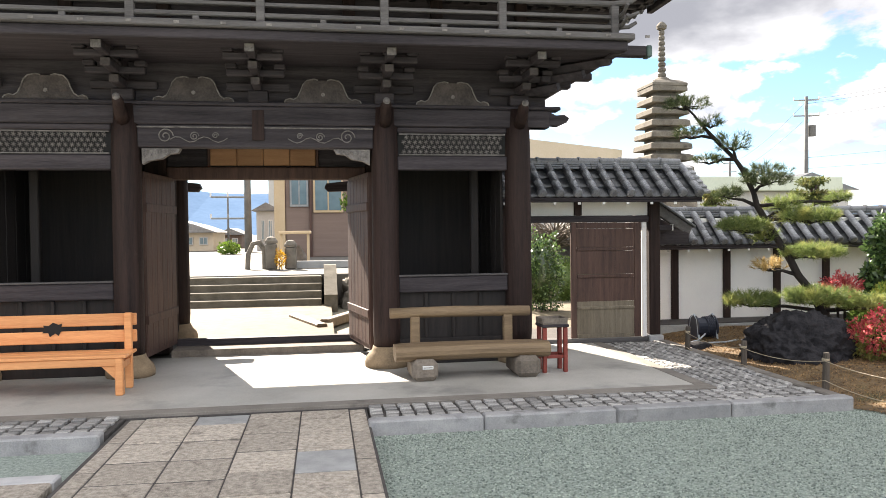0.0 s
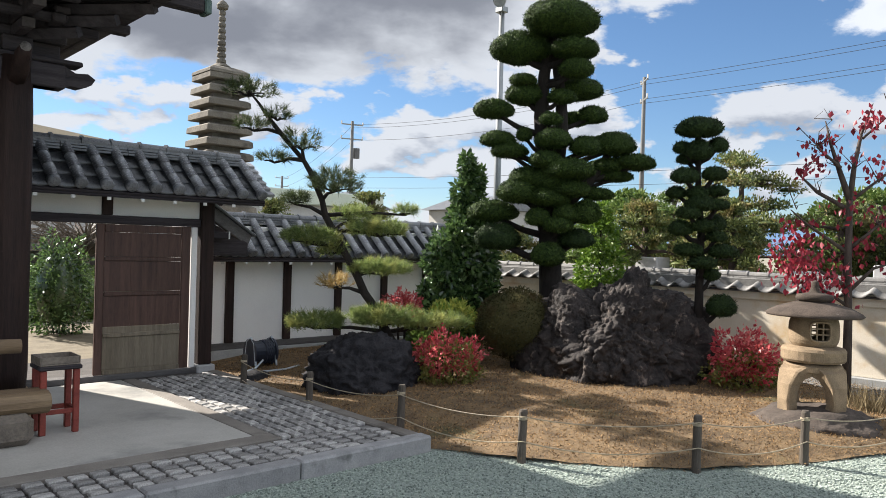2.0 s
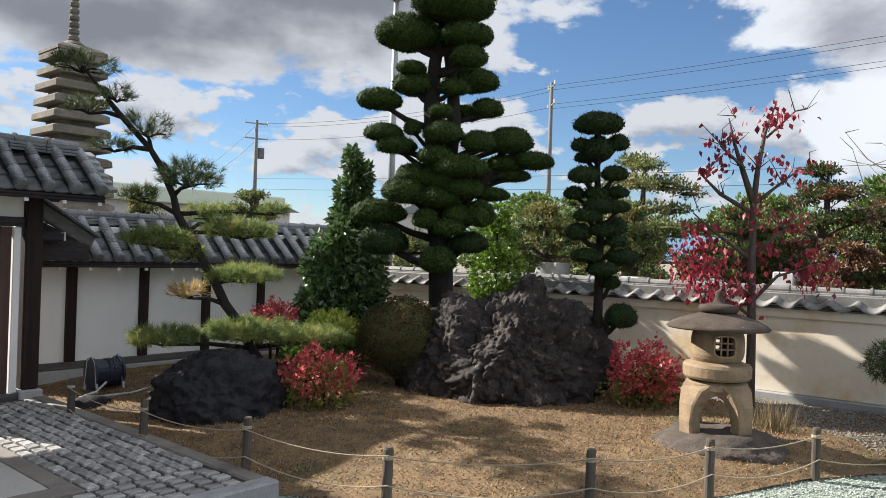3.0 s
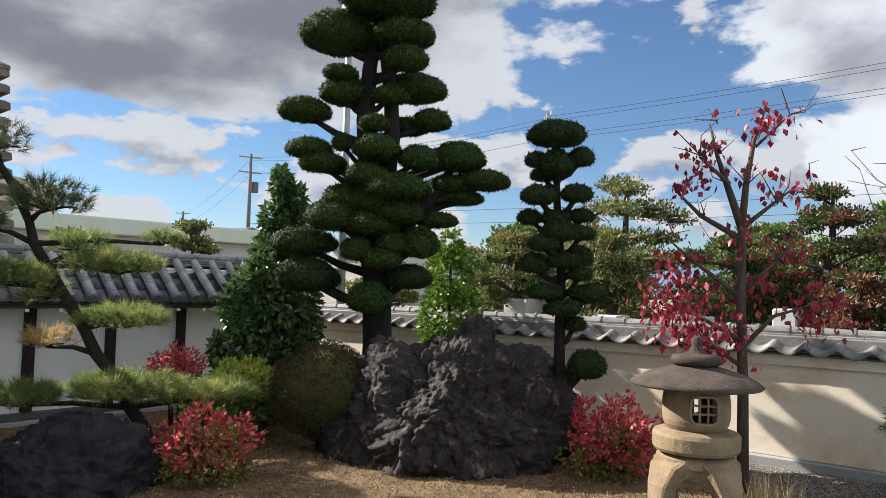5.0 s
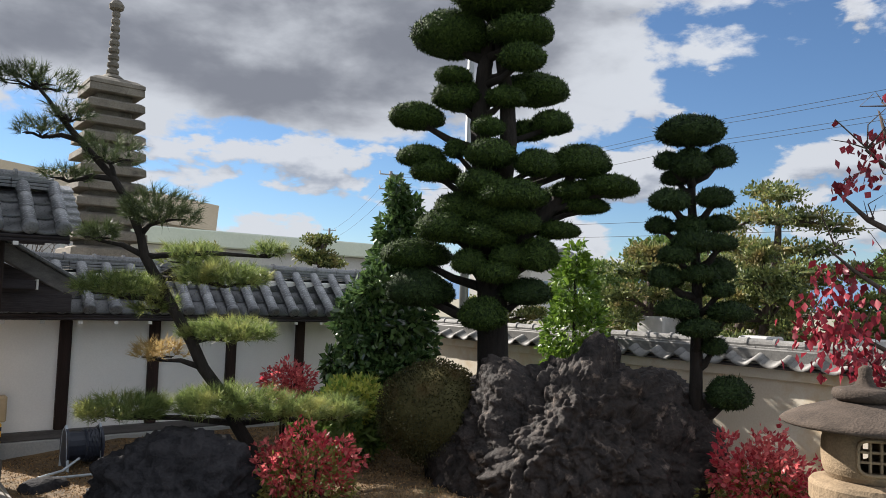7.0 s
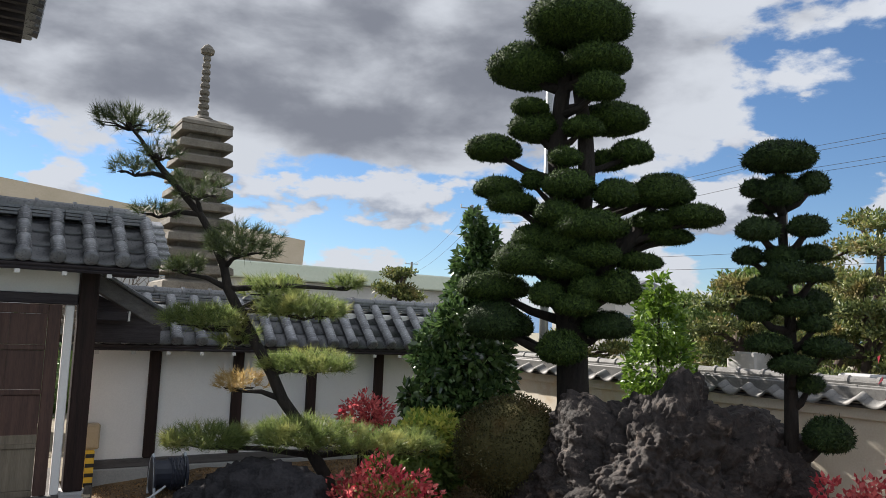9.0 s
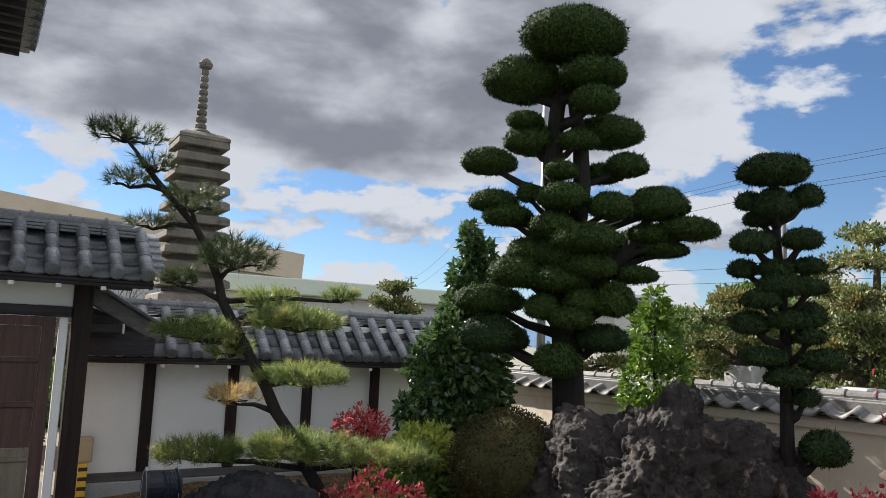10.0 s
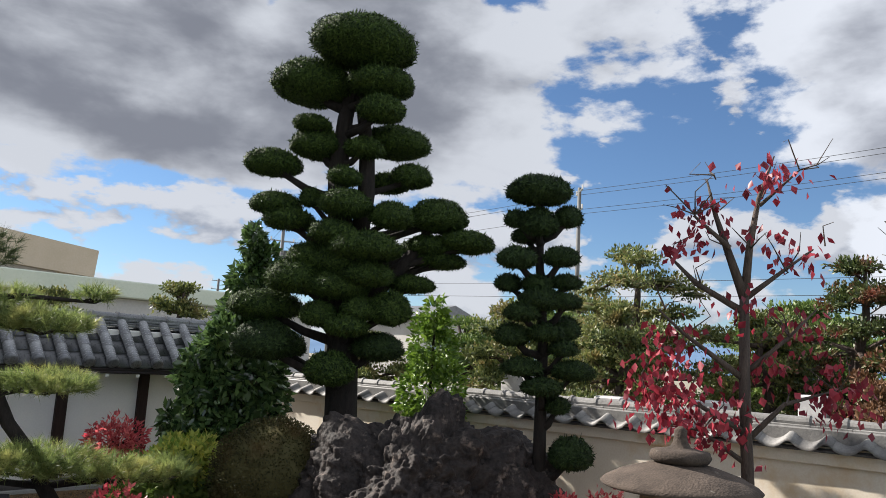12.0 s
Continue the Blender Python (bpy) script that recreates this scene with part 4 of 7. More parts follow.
def bracket_set(cx, corner=0):
    gp("bearing_block", (cx - 0.11, GY - 0.12, 3.077), (cx + 0.11, GY + 0.02, 3.20))
    gp("bracket_arm", (cx - 0.34, GY - 0.07, 3.202), (cx + 0.34, GY + 0.0, 3.29))
    for k, dy in enumerate((0.0, 0.34, 0.66)):
        gp("projecting_arm", (cx - 0.045, GY - 0.42 - 0.30 * k, 3.20 + 0.10 * k), (cx + 0.045, GY, 3.285 + 0.10 * k))
        gp("tip_cap", (cx - 0.046, GY - 0.435 - 0.30 * k, 3.205 + 0.10 * k), (cx + 0.046, GY - 0.422 - 0.30 * k, 3.28 + 0.10 * k), M_CARVED if k == 2 else M_STRUT, b=0.004)
    for k, yy in enumerate((GY - 0.35, GY - 0.68)):
        gp("cross_arm", (cx - 0.30, yy - 0.04, 3.30 + 0.10 * k), (cx + 0.30, yy + 0.04, 3.37 + 0.10 * k))
        for ux in (-0.25, 0.0, 0.25):
            gp("small_block", (cx + ux - 0.06, yy - 0.06, 3.372 + 0.10 * k), (cx + ux + 0.06, yy + 0.06, 3.43 + 0.10 * k))
    if corner:
        for k in range(3):
            gp("corner_arm", (cx, GY - 0.06, 3.20 + 0.10 * k), (cx + corner * (0.38 + 0.26 * k), GY + 0.06, 3.285 + 0.10 * k))
            gp("corner_cross", (cx + corner * (0.22 + 0.26 * k) - 0.05, GY - 0.45, 3.29 + 0.09 * k), (cx + corner * (0.22 + 0.26 * k) + 0.05, GY + 0.4, 3.36 + 0.09 * k))
            ob = wpart("diagonal_arm", Shape().tube([(cx, GY, 3.24 + 0.1 * k), (cx + corner * (0.38 + 0.22 * k), GY - (0.38 + 0.22 * k), 3.26 + 0.1 * k)], 0.06, 4), M_OLDWOOD, gate)


for cx in (-2.08, -0.68, 0.70):
    bracket_set(cx)
bracket_set(2.25, 1)
bracket_set(-3.63, -1)
for px in PX[1:]:
    wpart("pillar_nose", Shape().tube([(px, GY - 0.10, 2.86), (px, GY - 0.22, 2.93), (px, GY - 0.30, 3.03), (px, GY - 0.36, 3.06)], [0.075, 0.07, 0.06, 0.045], 8), M_OLDWOOD_V, gate, "carved beast-head beam nosing", True)
    wpart("nose_tip", Shape().tube([(px, GY - 0.33, 3.05), (px, GY - 0.38, 3.075)], [0.05, 0.035], 8), M_CARVED, gate, smooth=True)
nose = Shape().plate([(2.38, 2.83), (2.55, 2.83), (2.66, 2.87), (2.74, 2.86), (2.83, 2.90), (2.86, 2.95), (2.80, 2.99), (2.70, 2.98), (2.60, 3.03), (2.48, 3.06), (2.38, 3.06)], GY - 0.07, GY + 0.07)
wpart("beam_nosing", nose, M_OLDWOOD, gate, "carved scroll nosing on the corner pillar")

# balcony
BX0, BX1, BY = -4.9, 3.12, 7.32
gp("balcony_soffit", (BX0, BY + 0.1, 3.50), (BX1, 12.4, 3.53), M_OLDWOOD)
gp("balcony_fascia", (BX0, BY, 3.475), (BX1, BY + 0.11, 3.575), M_OLDWOOD)
gp("balcony_edge", (BX0, BY - 0.05, 3.578), (BX1 + 0.06, BY + 0.10, 3.645), M_GREYWOOD)
gp("balcony_floor", (BX0, BY + 0.10, 3.58), (BX1 + 0.06, 12.4, 3.64), M_GREYWOOD)
gp("balcony_side_fascia", (BX1 - 0.11, BY + 0.11, 3.475), (BX1, 12.4, 3.575), M_OLDWOOD)
gp("corner_beam", (BX1, BY + 0.30, 3.50), (BX1 + 0.34, BY + 0.42, 3.61), M_OLDWOOD)
gp("corner_beam_cap", (BX1 + 0.34, BY + 0.292, 3.492), (BX1 + 0.40, BY + 0.428, 3.618), M_GREENTIP, "verdigris metal cap on the beam end")
for k in range(20):
    xx = BX0 + 0.2 + k * 0.42
    gp("edge_nail_plate", (xx, BY - 0.056, 3.60), (xx + 0.05, BY - 0.051, 3.625), M_CARVED, b=0.002)
rail = gp("balcony_rail", (BX0, BY - 0.0, 3.69), (BX1 - 0.1, BY + 0.06, 3.735), M_GREYWOOD)
part("mid_rail_bar", B((BX0, BY + 0.005, 3.80), (BX1 - 0.1, BY + 0.055, 3.835), 0.006), M_GREYWOOD, rail)
part("top_rail_bar", Shape().tube([(BX0, BY + 0.03, 3.955), (BX1 - 0.15, BY + 0.03, 3.955), (BX1 + 0.04, BY + 0.03, 3.985), (BX1 + 0.16, BY + 0.03, 4.06)], [0.03, 0.03, 0.028, 0.022], 8), M_GREYWOOD, rail)
for zz, ex in ((3.715, 0.10), (3.82, 0.13)):
    part("rail_end", Shape().tube([(BX1 - 0.1, BY + 0.03, zz), (BX1 + 0.02, BY + 0.03, zz + 0.01), (BX1 + ex, BY + 0.03, zz + 0.06)], [0.024, 0.022, 0.018], 8), M_GREYWOOD, rail)
    part("side_rail", B((BX1 - 0.11, BY + 0.06, zz - 0.02), (BX1 - 0.06, 12.3, zz + 0.02), 0.006), M_GREYWOOD, rail)
    part("side_rail_end", Shape().tube([(BX1 - 0.085, BY + 0.06, zz), (BX1 - 0.085, BY - 0.08, zz + 0.01), (BX1 - 0.085, BY - 0.20, zz + 0.07)], [0.024, 0.022, 0.018], 8), M_GREYWOOD, rail)
for k in range(7):
    xx = BX1 - 0.14 - 1.18 * k
    part("rail_post", B((xx - 0.04, BY - 0.01, 3.646), (xx + 0.04, BY + 0.07, 3.93), 0.006), M_GREYWOOD, rail)
    part("rail_strut", B((xx - 0.62, BY + 0.005, 3.646), (xx - 0.56, BY + 0.055, 3.69), 0.004), M_GREYWOOD, rail)
# upper storey and its roof
gp("upper_wall", (-3.7, GY + 0.1, 3.645), (2.3, 11.2, 4.75), M_OLDWOOD)
for k in range(7):
    gp("upper_post", (-3.75 + k * 1.0, GY + 0.02, 3.645), (-3.61 + k * 1.0, GY + 0.098, 4.7), M_OLDWOOD_V)
roof = gp("upper_roof", (-5.6, 7.15, 4.36), (3.95, 11.0, 4.44), M_TILE, "tiled upper roof with dark rafters")
rs = Shape()
for ya, za, yb, zb in ((7.15, 4.44, 9.1, 5.6), (11.0, 4.44, 9.1, 5.6)):
    rs.add([(-5.6, ya, za), (3.95, ya, za), (3.95, yb, zb), (-5.6, yb, zb)], [(0, 1, 2, 3)])
for xx in (-5.6, 3.95):
    rs.add([(xx, 7.15, 4.44), (xx, 11.0, 4.44), (xx, 9.1, 5.6)], [(0, 1, 2)])
part("roof_slopes", rs, M_TILE, roof)
for k in range(46):
    xx = -5.5 + 0.21 * k
    part("rafter", B((xx, 7.22, 4.28), (xx + 0.07, 8.7, 4.355), 0.004), M_OLDWOOD, roof)
    part("eave_roll", Shape().tube([(xx + 0.03, 7.10, 4.47), (xx + 0.03, 7.4, 4.64)], 0.06, 8), M_TILE, roof)
for k in range(18):
    yy = 7.25 + 0.21 * k
    part("side_rafter", B((2.4, yy, 4.28), (3.86, yy + 0.07, 4.355), 0.004), M_OLDWOOD, roof)
    part("side_eave_tile", Shape().tube([(3.9, yy, 4.42), (4.0, yy, 4.40)], 0.065, 8), M_TILE, roof)


# ---- benches and stool before the gate ----
bench = thing("log_bench", "rustic bench of split logs with a log backrest", "bench", (1.5, 7.7, PAVE))
seat = Shape().tube([(0.71, 7.68, 0.40), (0.95, 7.68, 0.405), (1.6, 7.68, 0.41), (2.33, 7.68, 0.40)], [0.10, 0.105, 0.10, 0.10], 14)
seat.v = [(x, 7.68 + (y - 7.68) * 1.9, min(z, 0.475)) for x, y, z in seat.v]
wpart("seat", seat, M_LOG, bench)
back = Shape().tube([(0.69, 7.98, 0.77), (1.4, 7.98, 0.775), (2.23, 7.98, 0.76)], [0.055, 0.06, 0.055], 12)
wpart("backrest", back, M_LOG, bench, smooth=True)
for px in (0.96, 1.98):
    wpart("back_post", B((px - 0.05, 7.93, 0.44), (px + 0.05, 8.0, 0.73), 0.01), M_LOG, bench)
for px in (1.0, 2.08):
    st = B((px - 0.135, 7.45, PAVE), (px + 0.135, 7.95, 0.345), 0.05)
    wpart("log_foot", st, M_STUMP, bench)
wpart("label_plate", B((0.97, 7.444, 0.25), (1.08, 7.452, 0.285), 0.002), M_WHITEBOX, bench, "small white label with faint writing")
wpart("label_line", B((0.98, 7.4405, 0.264), (1.07, 7.4435, 0.271), 0.0005), M_STUMP, bench)

wb = thing("wooden_bench", "orange pine slatted bench with a leaf-shaped cutout", "bench", (-2.7, 7.8, PAVE))
for za, zb in ((0.74, 0.86), (0.575, 0.695)):
    wpart("back_slat", B((-3.75, 7.86, za), (-1.86, 7.89, zb), 0.008), M_BENCHWOOD, wb)
for ya in (7.44, 7.585, 7.73):
    wpart("seat_slat", B((-3.75, ya, 0.475), (-1.86, ya + 0.13, 0.505), 0.008), M_BENCHWOOD, wb)
wpart("seat_apron", B((-3.70, 7.45, 0.40), (-1.90, 7.475, 0.473), 0.006), M_BENCHWOOD, wb)
for px in (-3.70, -1.93):
    wpart("front_leg", B((px - 0.035, 7.44, PAVE), (px + 0.035, 7.52, 0.473), 0.008), M_BENCHWOOD, wb)
    wpart("rear_leg", B((px - 0.035, 7.80, PAVE), (px + 0.035, 7.857, 0.87), 0.008), M_BENCHWOOD, wb)
    wpart("side_rail", B((px - 0.02, 7.522, 0.36), (px + 0.02, 7.798, 0.43), 0.006), M_BENCHWOOD, wb)
    wpart("arm_bracket", Shape().plate([(px - 0.16 if px > -3 else px + 0.16, 0.40), (px, 0.40), (px, 0.24)], 7.46, 7.49), M_BENCHWOOD, wb)
cut = [(0.0, 0.07), (0.05, 0.05), (0.085, 0.06), (0.075, 0.02), (0.11, 0.0), (0.07, -0.02), (0.05, -0.06), (0.02, -0.035), (-0.03, -0.07), (-0.045, -0.03), (-0.10, -0.03), (-0.075, 0.005), (-0.09, 0.045), (-0.04, 0.04)]
# uncut slats; a near-black plate paints the shade seen in the opening
wpart("cutout", Shape().plate([(-2.64 + u, 0.715 + v) for u, v in cut], 7.853, 7.858), M_DARK, wb, "leaf-shaped opening, a dark plate in place of its shade")

stool = thing("red_stool", "tall red-lacquered stool carrying a dark square tray", "stool", (2.44, 7.8, PAVE))
for sx in (2.32, 2.55):
    for sy in (7.70, 7.90):
        wpart("leg", B((sx - 0.022, sy - 0.022, PAVE), (sx + 0.022, sy + 0.022, 0.60), 0.005), M_REDLACQUER, stool)
    wpart("side_stretcher", B((sx - 0.015, 7.723, 0.27), (sx + 0.015, 7.877, 0.305), 0.004), M_REDLACQUER, stool)
for sy in (7.70, 7.90):
    wpart("stretcher", B((2.343, sy - 0.015, 0.27), (2.527, sy + 0.015, 0.305), 0.004), M_REDLACQUER, stool)
wpart("stool_top", B((2.285, 7.665, 0.602), (2.585, 7.935, 0.635), 0.008), M_OLDWOOD, stool)
tray = thing("tray", "dark metal tray box resting on the stool", "tray", (2.43, 7.8, 0.636))
wpart("tray_floor", B((2.29, 7.67, 0.637), (2.57, 7.93, 0.648), 0.002), M_STUMP, tray)
for lo, hi in (((2.29, 7.67, 0.65), (2.30, 7.93, 0.70)), ((2.56, 7.67, 0.65), (2.57, 7.93, 0.70)), ((2.302, 7.67, 0.65), (2.558, 7.68, 0.70)), ((2.302, 7.92, 0.65), (2.558, 7.93, 0.70))):
    wpart("tray_side", B(lo, hi, 0.002), M_STUMP, tray)

# ---- rope fence ----
POSTS = [(4.53, 8.82, 0.38), (4.60, 7.66, 0.36), (4.70, 6.42, 0.42), (5.0, 5.35, 0.40), (5.85, 4.40, 0.42), (6.72, 3.98, 0.42), (7.78, 3.58, 0.40), (8.9, 2.9, 0.4), (10.2, 2.0, 0.4)]
fence_post = []
for px, py, h in POSTS:
    f = thing("fence_post", "weathered round wooden stake of a low rope fence", "post", (px, py, 0), group="rope fence stakes")
    z0 = 0.0 if py < 6 else 0.03
    wpart("stake", Shape().tube([(px, py, -0.05), (px, py, 0.1), (px + 0.008, py, z0 + h - 0.015), (px + 0.008, py, z0 + h)], [0.034, 0.033, 0.031, 0.025], 12, wob=0.06), M_POST, f)
    wpart("rope_tie", Shape().tube([(px, py, z0 + h - 0.075), (px, py, z0 + h - 0.055)], 0.035, 12), M_ROPE, f)
for lev, sag in ((-0.065, 0.05), (-0.25, 0.07)):
    rope = Shape()
    pts = []
    for (xa, ya, ha), (xb, yb, hb) in zip(POSTS, POSTS[1:]):
        for k in range(12):
            u = k / 12
            zz = (ha + 0.02) * (1 - u) + (hb + 0.02) * u + lev - sag * 4 * u * (1 - u)
            pts.append((xa * (1 - u) + xb * u - 0.03, ya * (1 - u) + yb * u - 0.03, zz))
    rope.tube(pts, 0.0042, 6, False)
    solid("rope", rope, M_ROPE, "thin straw rope slung between fence stakes", "rope", group="fence ropes")


# ---- rocks ----
def rock(name, at, size, material, label, seed, rough=0.35, fine_amp=0.12, sub=6, peaks=()):
    bm = bmesh.new()
    bmesh.ops.create_icosphere(bm, subdivisions=sub, radius=1.0)
    off = Vector((seed * 3.7, seed * 1.9, seed * 5.1))
    for v in bm.verts:
        p = v.co.copy()
        d = 1 + rough * (noise.noise(p * 1.3 + off)) + rough * 0.6 * noise.noise(p * 2.9 + off)
        ridge = 1 - abs(noise.noise(p * 4.2 + off)) * 2
        ridge2 = 1 - abs(noise.noise(p * 9.5 + off * 2)) * 2
        ridge3 = 1 - abs(noise.noise(p * 21 + off)) * 2
        d += fine_amp * (ridge - 0.5) + fine_amp * 0.6 * (ridge2 - 0.5) + fine_amp * 0.28 * (ridge3 - 0.5)
        q = Vector((p.x * size[0], p.y * size[1], p.z * size[2])) * d
        for qx, qy, rad, amt in peaks:
            w = math.exp(-((q.x - qx) ** 2 + (q.y - qy) ** 2) / (rad * rad))
            if q.z > 0:
                q.z *= 1 + amt * w
        v.co = Vector(at) + q
        v.co.z = max(v.co.z, -0.05)
    me = bpy.data.meshes.new(name)
    bm.to_mesh(me)
    bm.free()
    me.materials.append(material)
    me.shade_smooth()
    ob = new(name, me)
    return tagged(ob, label, "rock")


def crag(name, at, side, deep, heart, lumps, material, label, seed, amp=0.1, sub=7):
    """A craggy rock: rounded lumps (u, v, z and three radii) grown together, cut by clefts."""
    bm = bmesh.new()
    bmesh.ops.create_icosphere(bm, subdivisions=sub, radius=1.0)
    off = Vector((seed * 3.7, seed * 1.9, seed * 5.1))
    for v in bm.verts:
        p = v.co.normalized()
        total = 0.0
        for cu, cv, cz, ru, rv, rz in lumps:
            dx, dy, dz = p.x / ru, p.y / rv, p.z / rz
            ox, oy, oz = (heart[0] - cu) / ru, (heart[1] - cv) / rv, (heart[2] - cz) / rz
            a, b, c = dx * dx + dy * dy + dz * dz, ox * dx + oy * dy + oz * dz, ox * ox + oy * oy + oz * oz - 1
            disc = b * b - a * c
            if disc > 0:
                total += max(0.0, (-b + math.sqrt(disc)) / a) ** 10
        q = Vector(heart) + p * max(total, 1e-6) ** 0.1
        s = Vector((q.x, q.y, q.z * 0.9))
        bend = Vector((noise.noise(s * 3 + off), noise.noise(s * 3 - off), noise.noise(s * 3 + off * 2))) * 0.12
        f2 = noise.voronoi((s + bend) * 5.5 + off)[0]
        d = 1.0 * noise.noise(s * 2.0 + off) + 2.7 * (abs(noise.noise(s * 2.5 + off)) - 0.2) + 1.1 * (abs(noise.noise((s + bend) * 5.2 + off * 2)) - 0.2) + 0.8 * (min(f2[1] - f2[0], 0.38) - 0.18)
        d += 0.75 * (abs(noise.noise(s * 11 + off)) - 0.2) + 0.5 * (abs(noise.noise(s * 23 + off)) - 0.2) + 0.16 * noise.noise(s * 50 + off)
        q += p * d * amp
        v.co = Vector((at[0] + side[0] * q.x + deep[0] * q.y, at[1] + side[1] * q.x + deep[1] * q.y, max(at[2] + q.z, -0.05)))
    me = bpy.data.meshes.new(name)
    bm.to_mesh(me)
    bm.free()
    me.materials.append(material)
    me.shade_smooth()
    return tagged(new(name, me), label, "rock")


crag("lava_rock", (8.38, 6.88, 0.02), (0.669, -0.743), (0.743, 0.669), (0.05, -0.05, 0.45),
     ((0.0, 0.0, 0.12, 1.0, 0.7, 0.70), (0.18, -0.10, 0.76, 0.40, 0.38, 0.52), (-0.50, 0.0, 0.60, 0.42, 0.38, 0.52), (-0.16, -0.05, 0.70, 0.36, 0.34, 0.42), (0.56, 0.10, 0.64, 0.42, 0.38, 0.54),
      (0.92, 0.2, 0.4, 0.28, 0.34, 0.5), (-0.78, 0.1, 0.1, 0.38, 0.42, 0.5), (-0.1, -0.42, 0.2, 0.5, 0.38, 0.5), (0.05, -0.3, 0.6, 0.3, 0.3, 0.42)),
     M_LAVA, "large craggy dark lava rock standing in the garden", 3, 0.088)
rock("black_boulder", (5.62, 8.22, 0.12), (0.62, 0.58, 0.50), M_BLACKROCK, "rounded black boulder beside the pine", 8, 0.18, 0.10, 6)
rock("lantern_base_rock", (7.95, 4.36, 0.03), (0.64, 0.56, 0.215), M_BASEROCK, "flat brown rock under the stone lantern", 5, 0.14, 0.06, 5)
rock("small_rock", (4.95, 9.35, 0.03), (0.20, 0.14, 0.10), M_BLACKROCK, "small dark edging stone", 6, 0.15, 0.06, 4)
rock("small_rock", (6.15, 9.0, 0.05), (0.28, 0.2, 0.15), M_BLACKROCK, "small dark edging stone", 7, 0.15, 0.06, 4)

# ---- stone lantern ----
LX, LY = 7.98, 4.42
lan = thing("stone_lantern", "weathered three-legged snow-viewing stone lantern", "lantern", (LX, LY, 0.18))
for k in range(4):
    a = math.radians(65 + 90 * k)
    leg = Shape()
    prof = [(0.27, 0.15, 0.075, 0.06), (0.285, 0.30, 0.07, 0.055), (0.275, 0.43, 0.085, 0.055), (0.235, 0.525, 0.12, 0.06), (0.15, 0.575, 0.15, 0.065), (0.05, 0.585, 0.10, 0.06)]
    for j, (r, z, half, th) in enumerate(prof):
        q, e = prof[min(j + 1, 5)], prof[max(j - 1, 0)]
        d = Vector((q[0] - e[0], 0, q[1] - e[1])).normalized()
        nrm = Vector((d.z, 0, -d.x))
        for sx, sy in ((1, -0.8), (1, 0.8), (0.8, 1), (-0.8, 1), (-1, 0.8), (-1, -0.8), (-0.8, -1), (0.8, -1)):
            pt = Vector((r, sy * half, z)) + nrm * sx * th
            leg.v.append((LX + pt.x * math.cos(a) - pt.y * math.sin(a), LY + pt.x * math.sin(a) + pt.y * math.cos(a), pt.z))
    for j in range(5):
        for i in range(8):
            leg.f.append((8 * j + i, 8 * j + (i + 1) % 8, 8 * j + 8 + (i + 1) % 8, 8 * j + 8 + i))
    leg.f.append(tuple(range(8)))
    wpart("lantern_leg", leg, M_LANTERN, lan)
wpart("leg_crown", Shape().turned([(0.20, 0.545), (0.25, 0.56), (0.25, 0.61), (0.22, 0.628)], (LX, LY, 0), 24), M_LANTERN, lan, smooth=False)
wpart("middle_stage", Shape().turned([(0.20, 0.63), (0.262, 0.645), (0.275, 0.665), (0.278, 0.745), (0.262, 0.768), (0.20, 0.785)], (LX, LY, 0), 32, wob=0.02), M_LANTERN, lan)
FB = [(0.185, 0.787), (0.203, 0.815), (0.212, 0.845), (0.215, 0.88), (0.216, 0.93), (0.213, 0.98), (0.208, 1.01), (0.19, 1.055)]
FACES = (math.radians(-143), math.radians(37))
NF = 72


def opened(k, j):
    a = 2 * math.pi * (k + 0.5) / NF
    return 2 <= j <= 5 and any(abs((a - w + math.pi) % (2 * math.pi) - math.pi) < math.radians(21) for w in FACES)


fb = Shape()
for thick in (0.0, 0.055):
    for r, z in FB:
        for k in range(NF):
            a = 2 * math.pi * k / NF
            fb.v.append((LX + (r - thick) * math.cos(a), LY + (r - thick) * math.sin(a), z))
NB = NF * len(FB)
for j in range(len(FB) - 1):
    for k in range(NF):
        k2 = (k + 1) % NF
        q = (j * NF + k, j * NF + k2, (j + 1) * NF + k2, (j + 1) * NF + k)
        if not opened(k, j):
            fb.f += [q, tuple(NB + i for i in q[::-1])]
            continue
        for dk, dj, e in ((-1, 0, (q[3], q[0])), (1, 0, (q[1], q[2])), (0, -1, (q[0], q[1])), (0, 1, (q[2], q[3]))):
            if not opened((k + dk) % NF, j + dj):
                fb.f.append((e[0], e[1], e[1] + NB, e[0] + NB))
fire = wpart("fire_box", fb, M_LANTERN, lan)
for az in FACES:
    mm = Matrix.Translation((LX, LY, 0.928)) @ Matrix.Rotation(az, 4, "Z")
    for u in (-0.026, 0.026):
        part("window_bar", B((0.175, u - 0.007, -0.085), (0.195, u + 0.007, 0.085), 0.003, mm), M_LANTERN, fire)
        part("window_crossbar", B((0.176, -0.078, u - 0.007), (0.194, 0.078, u + 0.007), 0.003, mm), M_LANTERN, fire)
    rim = [mm @ Vector((0.212 - 0.16 * (1 - math.cos(0.45 * math.copysign(min(1, abs(math.cos(t)) ** 0.5), math.cos(t)))), 0.086 * math.copysign(abs(math.cos(t)) ** 0.5, math.cos(t)), 0.088 * math.copysign(abs(math.sin(t)) ** 0.5, math.sin(t)))) for t in [2 * math.pi * i / 40 for i in range(41)]]
    part("window_lip", Shape().tube(rim, 0.010, 6, False), M_LANTERN, fire, smooth=True)
